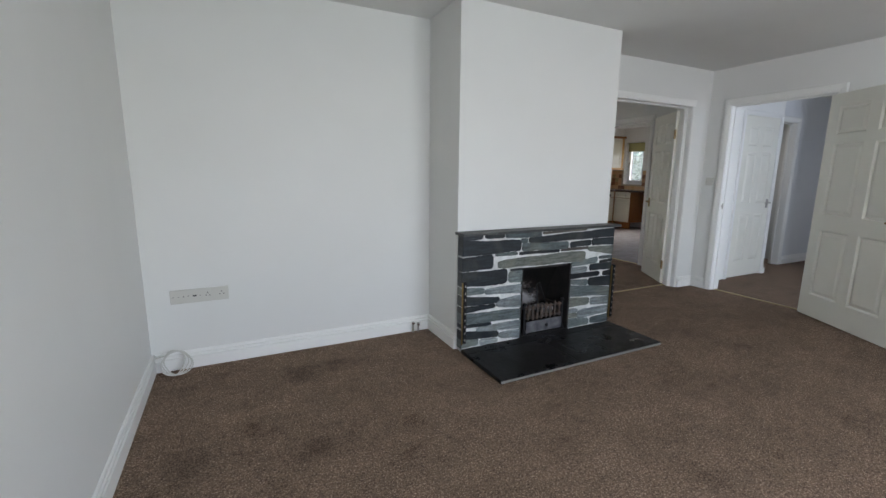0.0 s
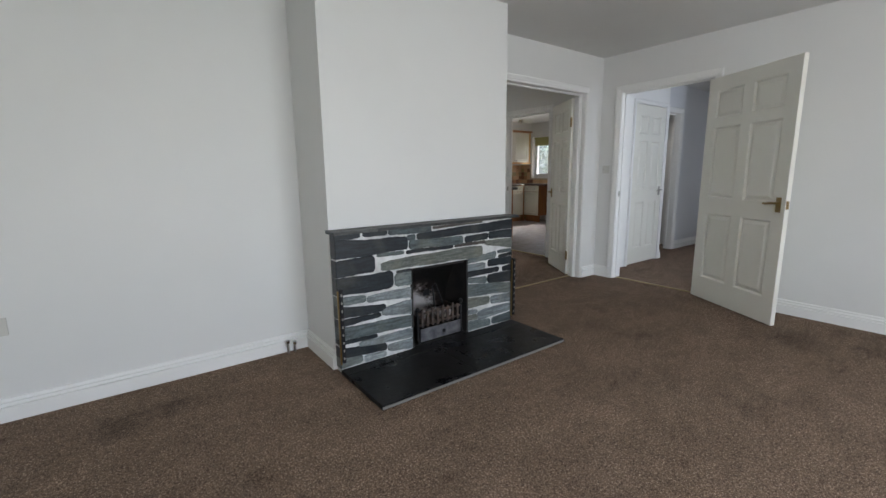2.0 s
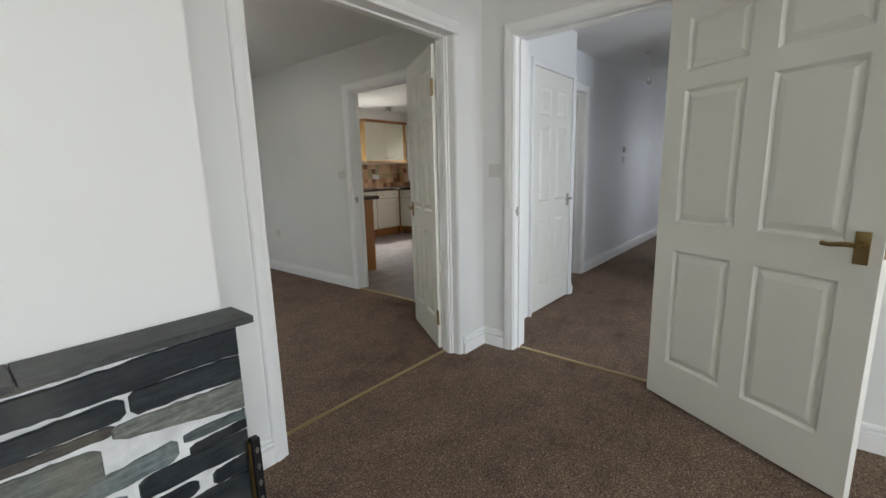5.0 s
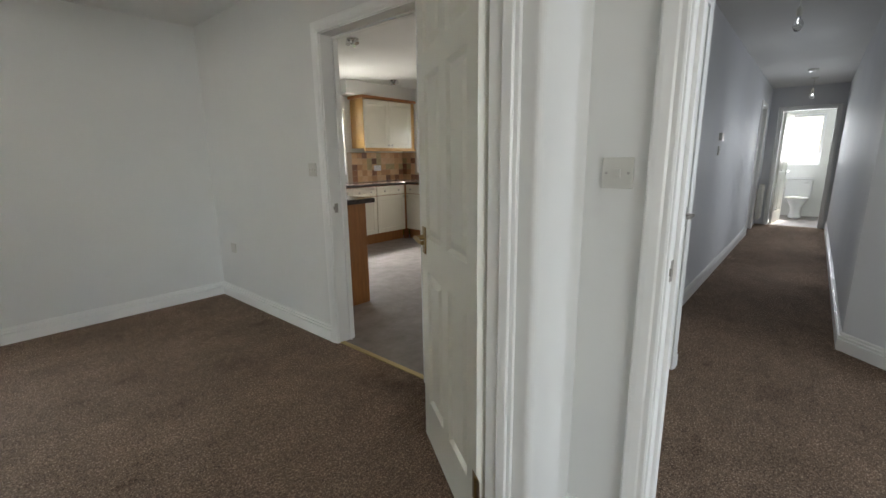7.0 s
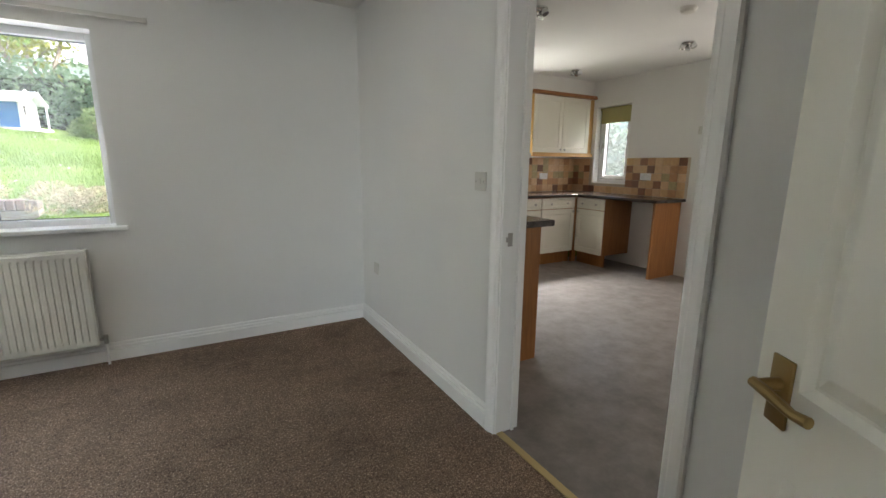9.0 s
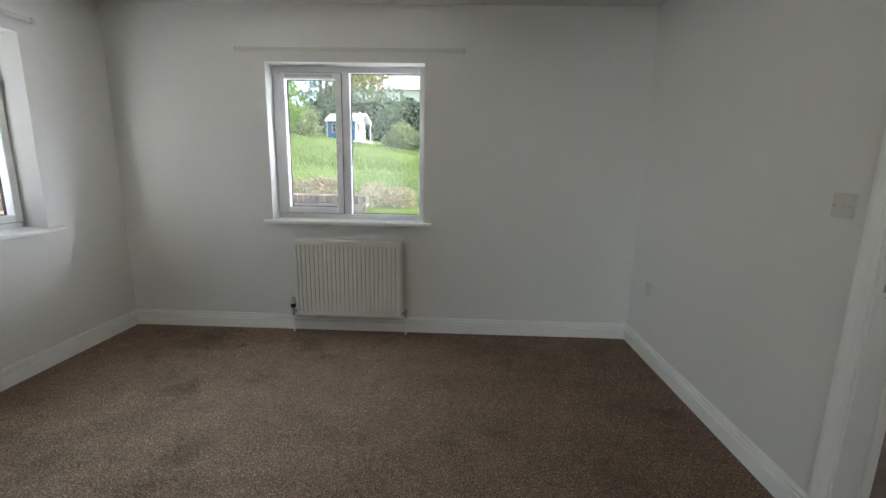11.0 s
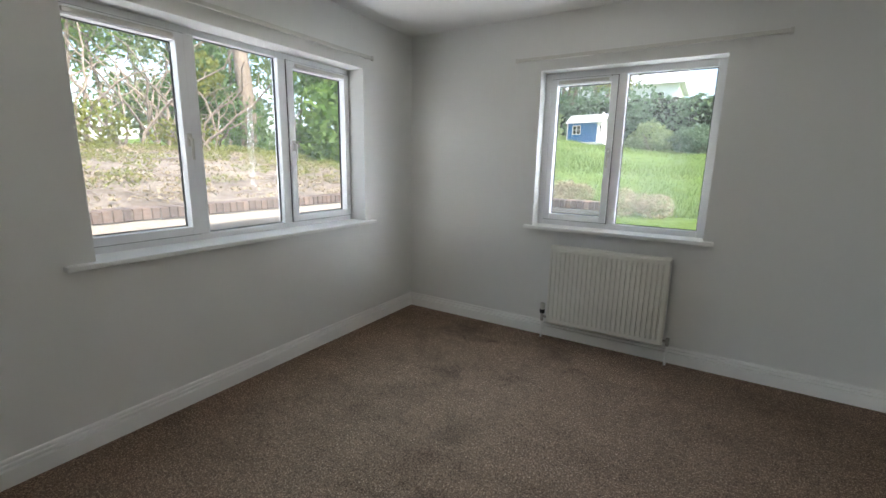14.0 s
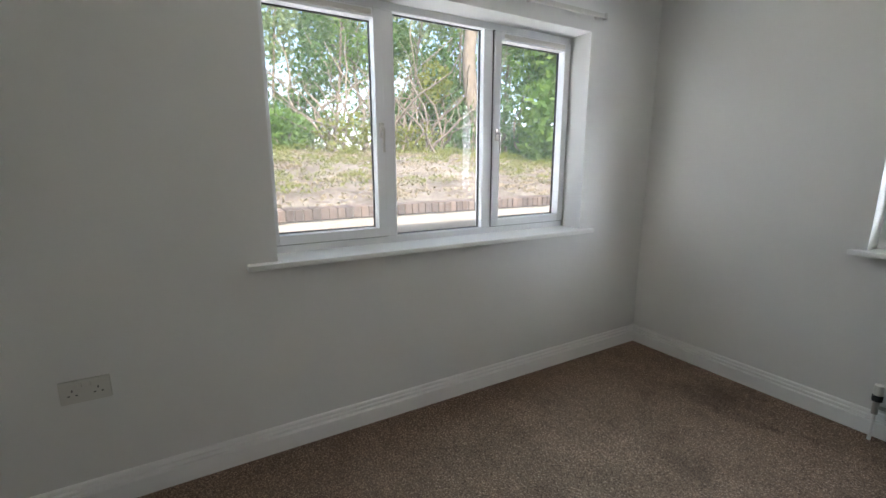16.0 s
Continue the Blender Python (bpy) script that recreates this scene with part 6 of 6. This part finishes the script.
# bare tangled shrub
s = plant("shrub", "bare pale tangle of old shrub branches", "shrub", (-6.0, 7.6, 1.5), "shrubs on the bank")
rr = random.Random(77)
paths = []
for i in range(34):
    st = (rr.uniform(-0.5, 0.5), rr.uniform(-1.3, 1.5), -0.1)
    p = branch(rr, st, (rr.uniform(-0.4, 0.4), rr.uniform(-0.6, 0.6), 1), rr.uniform(1.6, 3.4), 0.030, 0.55, 8)
    paths.append(p)
    for k in (3, 5):
        paths.append(branch(rr, p[0][k], (rr.uniform(-1, 1), rr.uniform(-1, 1), 0.6), rr.uniform(0.5, 1.1), 0.013, 0.6, 5))
stems("branch", paths, BARK, s, sides=5)
leaves("foliage", [(0, 0.9, 0.3, 0.6, 0.7, 0.35), (0.2, -0.8, 0.4, 0.5, 0.6, 0.4), (0, 1.4, 1.6, 0.4, 0.4, 0.5)], 1400, 0.05, LEAF_YELLOW, s, 52)

# saplings behind
for i in range(9):
    rr = random.Random(200 + i)
    x, y = -8.6 - rr.random() * 2.0, 3.6 + i * 1.25
    t = plant("tree", "slim pale sapling with sparse leaves", "tree", (x, y, 1.6), "saplings behind the bank")
    p = branch(rr, (0, 0, -0.2), (rr.uniform(-0.15, 0.15), rr.uniform(-0.2, 0.2), 1), 6.0, 0.055, 0.12, 9)
    stems("trunk", [p], BARK, t)
    stems("branch", [branch(rr, p[0][k], (rr.uniform(-1, 1), rr.uniform(-1, 1), 0.8), 1.6, 0.02, 0.4, 5) for k in (3, 4, 5, 6, 7, 8)], BARK, t)
    leaves("crown", [(p[0][k].x + rr.uniform(-.4, .4), p[0][k].y + rr.uniform(-.5, .5), p[0][k].z, 0.7, 0.8, 0.6) for k in (2, 4, 5, 6, 7, 8)], 1500, 0.06, (LEAF_BRIGHT, LEAF_IVY, LEAF_GREY)[i % 3], t, 300 + i)

# dense pale woodland edge behind the saplings
s = plant("hedge", "dense pale green woodland edge high behind the bank", "hedge", (-11.5, 0, 1.6))
r = np.random.RandomState(17)
blobs = [(r.uniform(-1.2, 0.6), 1.0 + 0.42 * i + r.uniform(-0.4, 0.4), r.uniform(0.2, 5.4), 0.9, 0.9, 0.8) for i in range(36) for _ in range(2)]
leaves("foliage", blobs, 17000, 0.10, LEAF_GREY, s, 92)
rr = random.Random(18)
stems("stem", [branch(rr, (rr.uniform(-0.8, 0.8), 1.5 + 1.1 * i, -0.3), (0, 0, 1), 5.5, 0.06, 0.12, 8) for i in range(13)], BARK, s, "pale bare stems")

# weeds and litter on the bank
r = np.random.RandomState(5)
blobs = []
for i in range(90):
    x, y = -1.6 - 4.6 * r.rand() ** 0.8, 3.6 + 6.4 * r.rand()
    blobs.append((x, y, ground_height(x, y) + 0.05, 0.12 + 0.22 * r.rand(), 0.12 + 0.25 * r.rand(), 0.05 + 0.10 * r.rand()))
ob = leaves("weeds", blobs, 11000, 0.032, LEAF_YELLOW, None, 61, slim=0.25)
tagged(ob, "scattered yellow-green weeds on the soil bank", "weeds", kind="stuff")
blobs = []
for i in range(260):
    x, y = -1.4 - 5.2 * r.rand(), 3.4 + 7 * r.rand()
    blobs.append((x, y, ground_height(x, y) + 0.015, 0.30, 0.30, 0.02))
ob = leaves("leaf_litter", blobs, 16000, 0.024, LEAF_DRY, None, 62, slim=0.5)
tagged(ob, "dry leaf litter on the soil bank", "leaf litter", kind="stuff")

# dry heather along the lawn wall
blobs = []
for i in range(34):
    x, y = -0.9 + 3.9 * r.rand(), 9.95 + 0.65 * r.rand()
    if x > 2.4:
        y = 8.9 + 1.2 * r.rand()
    blobs.append((x, y, ground_height(x, y) + 0.10, 0.22, 0.22, 0.08 + 0.12 * r.rand()))
s = plant("heather_bed", "bed of dry brown heather behind the low brick wall", "flower bed", (0, 0, 0))
leaves("foliage", blobs, 12000, 0.045, LEAF_DRY, s, 63, slim=0.14)
leaves("green_shoots", blobs, 3500, 0.04, LEAF_GREY, s, 64, slim=0.16)

# grass blades on the lawn
cnt = 52000
gx, gy = 1.0 + r.normal(size=cnt) * 4.0, 9.6 + 9.5 * r.rand(cnt) ** 1.5
keep = (gx > -5.5) & (gx < 12) & ((gx > 2.45) | (gy > 9.7))
gx, gy = gx[keep], gy[keep]
gz = np.array([ground_height(a, b) for a, b in zip(gx, gy)])
n = len(gx)
ang, hgt = r.rand(n) * 6.28, 0.03 + 0.05 * r.rand(n)
dx, dy = np.cos(ang) * 0.006, np.sin(ang) * 0.006
lean = r.normal(size=(n, 2)) * 0.02
v = np.stack([np.stack([gx - dx, gy - dy, gz - 0.03], 1), np.stack([gx + dx, gy + dy, gz - 0.03], 1), np.stack([gx + lean[:, 0], gy + lean[:, 1], gz + hgt + 0.02], 1)], 1).reshape(-1, 3)
me = bpy.data.meshes.new("grass")
me.from_pydata(v.tolist(), [], np.arange(n * 3).reshape(-1, 3).tolist())
me.materials.append(leaf_material("grass_blades", (0.085, 0.14, 0.03), (0.17, 0.25, 0.07), 0.4))
tagged(new("grass", me), "rough unmown grass of the lawn", "grass", kind="stuff")
dz = r.rand(420, 2)
blobs = [(-3 + 10 * a, 11 + 9 * b, ground_height(-3 + 10 * a, 11 + 9 * b) + 0.07, 0.03, 0.03, 0.01) for a, b in dz]
ob = leaves("daisies", blobs, 700, 0.009, material("daisy_white", (0.75, 0.75, 0.7), 0.8), None, 65, slim=0.9)
tagged(ob, "small white daisies in the lawn", "daisies", kind="stuff")


# shrubs, hedge and trees north of the lawn
def mound(label, at, blobs, n, size, mat, seed, name="shrub", stemc=6, h=0.8):
    s = plant(name, label, name, at, "shrubs beyond the lawn")
    rr = random.Random(seed)
    stems("stem", [branch(rr, (rr.uniform(-0.2, 0.2), rr.uniform(-0.2, 0.2), -0.25), (rr.uniform(-0.6, 0.6), rr.uniform(-0.5, 0.5), 1), h, 0.03) for _ in range(stemc)], BARK, s)
    leaves("foliage", blobs, n, size, mat, s, seed)


gh = ground_height
mound("rounded bright green shrub on the lawn", (-2.5, 17.2, gh(-2.5, 17.2)), [(0, 0, 1.0, 1.05, 0.9, 0.85), (0.3, 0.1, 0.6, 0.9, 0.8, 0.6)], 5200, 0.06, LEAF_BRIGHT, 71)
mound("pale silvery shrub beside the playhouse", (-1.75, 18.4, gh(-1.75, 18.4)), [(0, 0, 0.45, 0.75, 0.6, 0.5), (-0.8, 0.2, 0.4, 0.7, 0.6, 0.45)], 3000, 0.055, LEAF_GREY, 72)
mound("silvery green shrub in front of the hedge", (1.55, 19.6, gh(1.55, 19.6)), [(0, 0, 0.45, 0.5, 0.4, 0.5), (0.5, 0.2, 0.3, 0.4, 0.4, 0.35), (-0.45, 0.1, 0.25, 0.3, 0.3, 0.3)], 2800, 0.045, LEAF_GREY, 73)
mound("dark twiggy shrub in front of the hedge", (2.9, 19.8, gh(2.9, 19.8)), [(0, 0, 0.4, 0.8, 0.6, 0.45)], 2600, 0.05, LEAF_DARK, 74)

hedge = plant("hedge", "tall dark evergreen hedge beyond the lawn", "hedge", (0, 0, 0))
r = np.random.RandomState(9)
blobs = []
for i in range(64):
    x = -2.2 + 0.30 * i
    for k in range(3):
        blobs.append((x + 0.3 * r.randn(), 21.0 + 0.4 * r.rand(), gh(x, 21) + 0.25 + 0.5 * k + 0.25 * r.randn(), 0.5, 0.5, 0.42 + 0.1 * r.rand()))
leaves("foliage", blobs, 34000, 0.075, LEAF_DARK, hedge, 81, shell=0.75)
rr = random.Random(5)
stems("stem", [branch(rr, (-2 + i * 0.75, 21.2, gh(0, 21) - 0.3), (0, 0, 1), 1.8, 0.05, 0.15) for i in range(25)], BARK, hedge)
# solid core, so that the hedge is not seen through, near black for its inner shade
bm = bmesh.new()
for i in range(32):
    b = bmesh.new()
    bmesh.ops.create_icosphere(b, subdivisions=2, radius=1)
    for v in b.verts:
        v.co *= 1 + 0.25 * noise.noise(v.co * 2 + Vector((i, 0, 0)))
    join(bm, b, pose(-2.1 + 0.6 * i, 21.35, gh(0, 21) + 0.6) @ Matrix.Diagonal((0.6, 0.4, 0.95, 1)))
part("shade_core", bm, material("hedge_core_shade", (0.02, 0.028, 0.015), 1.0), hedge, "solid dark core for the shade inside the hedge")

for i, (x, y, h, mat) in enumerate(((-5.2, 18.5, 6.5, LEAF_IVY), (-3.6, 20.5, 6.5, LEAF_BRIGHT), (-1.9, 21.5, 7, LEAF_BRIGHT), (-7.0, 16.0, 6, LEAF_IVY), (-4.4, 22.5, 7.5, LEAF_DARK), (-0.8, 23.5, 6.5, LEAF_YELLOW), (-6.2, 13.6, 5.5, LEAF_BRIGHT), (-8.5, 19.5, 7, LEAF_DARK), (8.6, 22.0, 3.2, LEAF_GREY))):
    rr = random.Random(400 + i)
    t = plant("tree", ("ivy-clad", "light green", "tall light green", "ivy-clad", "dark", "yellow-green", "light green", "dark", "pale")[i] + " garden tree with several pale trunks", "tree", (x, y, gh(x, y)), "garden trees")
    ps = [branch(rr, (rr.uniform(-.3, .3), rr.uniform(-.3, .3), -0.3), (rr.uniform(-0.35, 0.35), rr.uniform(-0.3, 0.3), 1), h, 0.09, 0.14, 9) for _ in range(3)]
    stems("trunk", ps, BARK, t, sides=8)
    stems("branch", [branch(rr, p[0][k], (rr.uniform(-1, 1), rr.uniform(-1, 1), 0.7), 1.7, 0.03, 0.4, 5) for p in ps for k in (3, 5, 7)], BARK, t)
    leaves("crown", [(p[0][k].x + rr.uniform(-.7, .7), p[0][k].y + rr.uniform(-.6, .6), p[0][k].z, 0.85, 0.8, 0.6) for p in ps for k in (4, 5, 6, 7, 8, 9)] + [(rr.uniform(-.8, .8), 0.3, 0.8, 0.9, 0.7, 0.9)], 5200, 0.085, mat, t, 500 + i)

# hedge seen by the kitchen's east window
s = plant("shrub", "blue-green garden shrubbery outside the kitchen window", "shrub", (13.0, 10.3, -0.12), "shrubs beyond the lawn")
leaves("foliage", [(0, 0, 1.2, 1.6, 1.6, 1.5), (0.5, 1.6, 1.6, 1.5, 1.5, 1.6), (-0.3, -1.7, 1.3, 1.4, 1.5, 1.4), (1.4, 3.2, 2.0, 1.6, 1.6, 2.0)], 15000, 0.085, LEAF_BLUE, s, 91)
rr = random.Random(6)
stems("stem", [branch(rr, (rr.uniform(-1, 1), rr.uniform(-2, 3), -0.1), (0, 0, 1), 2.4, 0.05, 0.2) for _ in range(9)], BARK, s)

# ---- playhouse ----
BLUE = paint("blue_weatherboard", (0.035, 0.19, 0.46), (0.025, 0.15, 0.40), 0.55)
TRIMW = paint("white_shed_paint", (0.75, 0.76, 0.75), (0.68, 0.69, 0.68), 0.6)
ROOFM = material("pale_felt_roof", (0.50, 0.51, 0.53), 0.9)
ph = thing("playhouse", "blue and white wooden children's playhouse with a pale felt roof", "playhouse", pose(0.02, 19.0, gh(0.02, 19.0) + 0.0, 0, 0, -10) @ Matrix.Scale(0.62, 4))
bm = bmesh.new()
for i in range(12):
    z = 0.12 + i * 0.1
    bar(bm, -1.75, 0.0, 0.0, 0.022 + 0.004, z, z + 0.098, 0.004)
    bar(bm, -1.75, -1.725, 0.026, 1.4, z, z + 0.098, 0.004)
box(bm, -1.72, -0.02, 1.38, 1.4, 0.12, 1.32)
part("side_wall", bm, BLUE, ph, "blue weatherboard wall")
bm = bmesh.new()
vs = [bm.verts.new((x, y, z)) for x in (-0.02, 0.02) for y, z in ((0, 0.12), (1.4, 0.12), (1.4, 1.32), (0.7, 1.78), (0, 1.32))]
bm.faces.new(vs[:5][::-1])
bm.faces.new(vs[5:])
for k in range(5):
    bm.faces.new((vs[k], vs[(k + 1) % 5], vs[5 + (k + 1) % 5], vs[5 + k]))
part("gable_wall", bm, TRIMW, ph, "white gable wall")
for side in (0, 1):
    bm = bmesh.new()
    b = bmesh.new()
    box(b, -1.85, 0.38, -0.18, 0.72, 0, 0.03)
    m = pose(0, 0, 1.25, 33) if side == 0 else pose(0, 1.4, 1.25, -33) @ Matrix.Diagonal((1, -1, 1, 1))
    join(bm, b, m)
    part("roof", bm, ROOFM, ph)
for side in (0, 1):
    bm = bmesh.new()
    b = bmesh.new()
    bar(b, 0.36, 0.385, -0.20, 0.75, -0.06, 0.035, 0.003)
    join(bm, b, pose(0, 0, 1.25, 33) if side == 0 else pose(0, 1.4, 1.25, -33) @ Matrix.Diagonal((1, -1, 1, 1)))
    part("bargeboard", bm, TRIMW, ph, "white bargeboard")
for x, y in ((0.0, -0.01), (-1.75, -0.01), (0.36, 0.02), (0.36, 1.38)):
    bm = bmesh.new()
    bar(bm, x - 0.03, x + 0.03, y - 0.02, y + 0.01, 0.0, 1.28, 0.003)
    part("corner_post", bm, TRIMW, ph, "white corner post")
win = None
bm = bmesh.new()
for q in ((-1.45, -1.41, 0.55, 1.05), (-0.99, -0.95, 0.55, 1.05), (-1.41, -0.99, 0.55, 0.59), (-1.41, -0.99, 1.01, 1.05), (-1.215, -1.185, 0.59, 1.01)):
    bar(bm, q[0], q[1], -0.03, -0.002, q[2], q[3], 0.003)
bar(bm, -1.41, -1.215, -0.028, -0.002, 0.785, 0.815, 0.003)
bar(bm, -1.185, -0.99, -0.028, -0.002, 0.785, 0.815, 0.003)
win = part("play_window", bm, TRIMW, ph, "small white four-pane window")
bm = bmesh.new()
box(bm, -1.41, -0.99, -0.006, -0.002, 0.59, 1.01)
part("pane", bm, DARK, win, "dark pane")
bm = bmesh.new()
bar(bm, 0.021, 0.028, 0.25, 0.45, 0.65, 1.05, 0.002)
part("side_window", bm, DARK, ph, "dark window opening")
bm = bmesh.new()
bar(bm, -1.9, 0.45, -0.15, 1.55, 0.0, 0.12, 0.004)
part("deck", bm, TRIMW, ph, "pale timber deck")

# neighbour's house over the hedge
nh = thing("neighbour_house", "white rendered neighbouring house glimpsed above the hedge", "house", pose(-8.3, 42, gh(0, 40)))
bm = bmesh.new()
box(bm, 0, 9, 0, 7, -0.5, 3.6)
part("wall", bm, TRIMW, nh)
bm = bmesh.new()
vs = [bm.verts.new(p) for p in ((-0.4, -0.4, 3.55), (9.4, -0.4, 3.55), (9.4, 7.4, 3.55), (-0.4, 7.4, 3.55), (-0.4, 3.5, 6.0), (9.4, 3.5, 6.0))]
for q in ((0, 1, 5, 4), (2, 3, 4, 5), (0, 4, 3), (1, 2, 5), (0, 3, 2, 1)):
    bm.faces.new([vs[i] for i in q])
part("roof", bm, ROOFM, nh)
for x in (1.2, 4.2, 7.0):
    bm = bmesh.new()
    bar(bm, x, x + 1.1, -0.04, -0.002, 1.8, 3.0, 0.01)
    wnd = part("window", bm, UPVC, nh, "white framed window")
    bm = bmesh.new()
    box(bm, x + 0.08, x + 1.02, -0.05, -0.042, 1.88, 2.92)
    part("pane", bm, DARK, wnd, "dark pane")
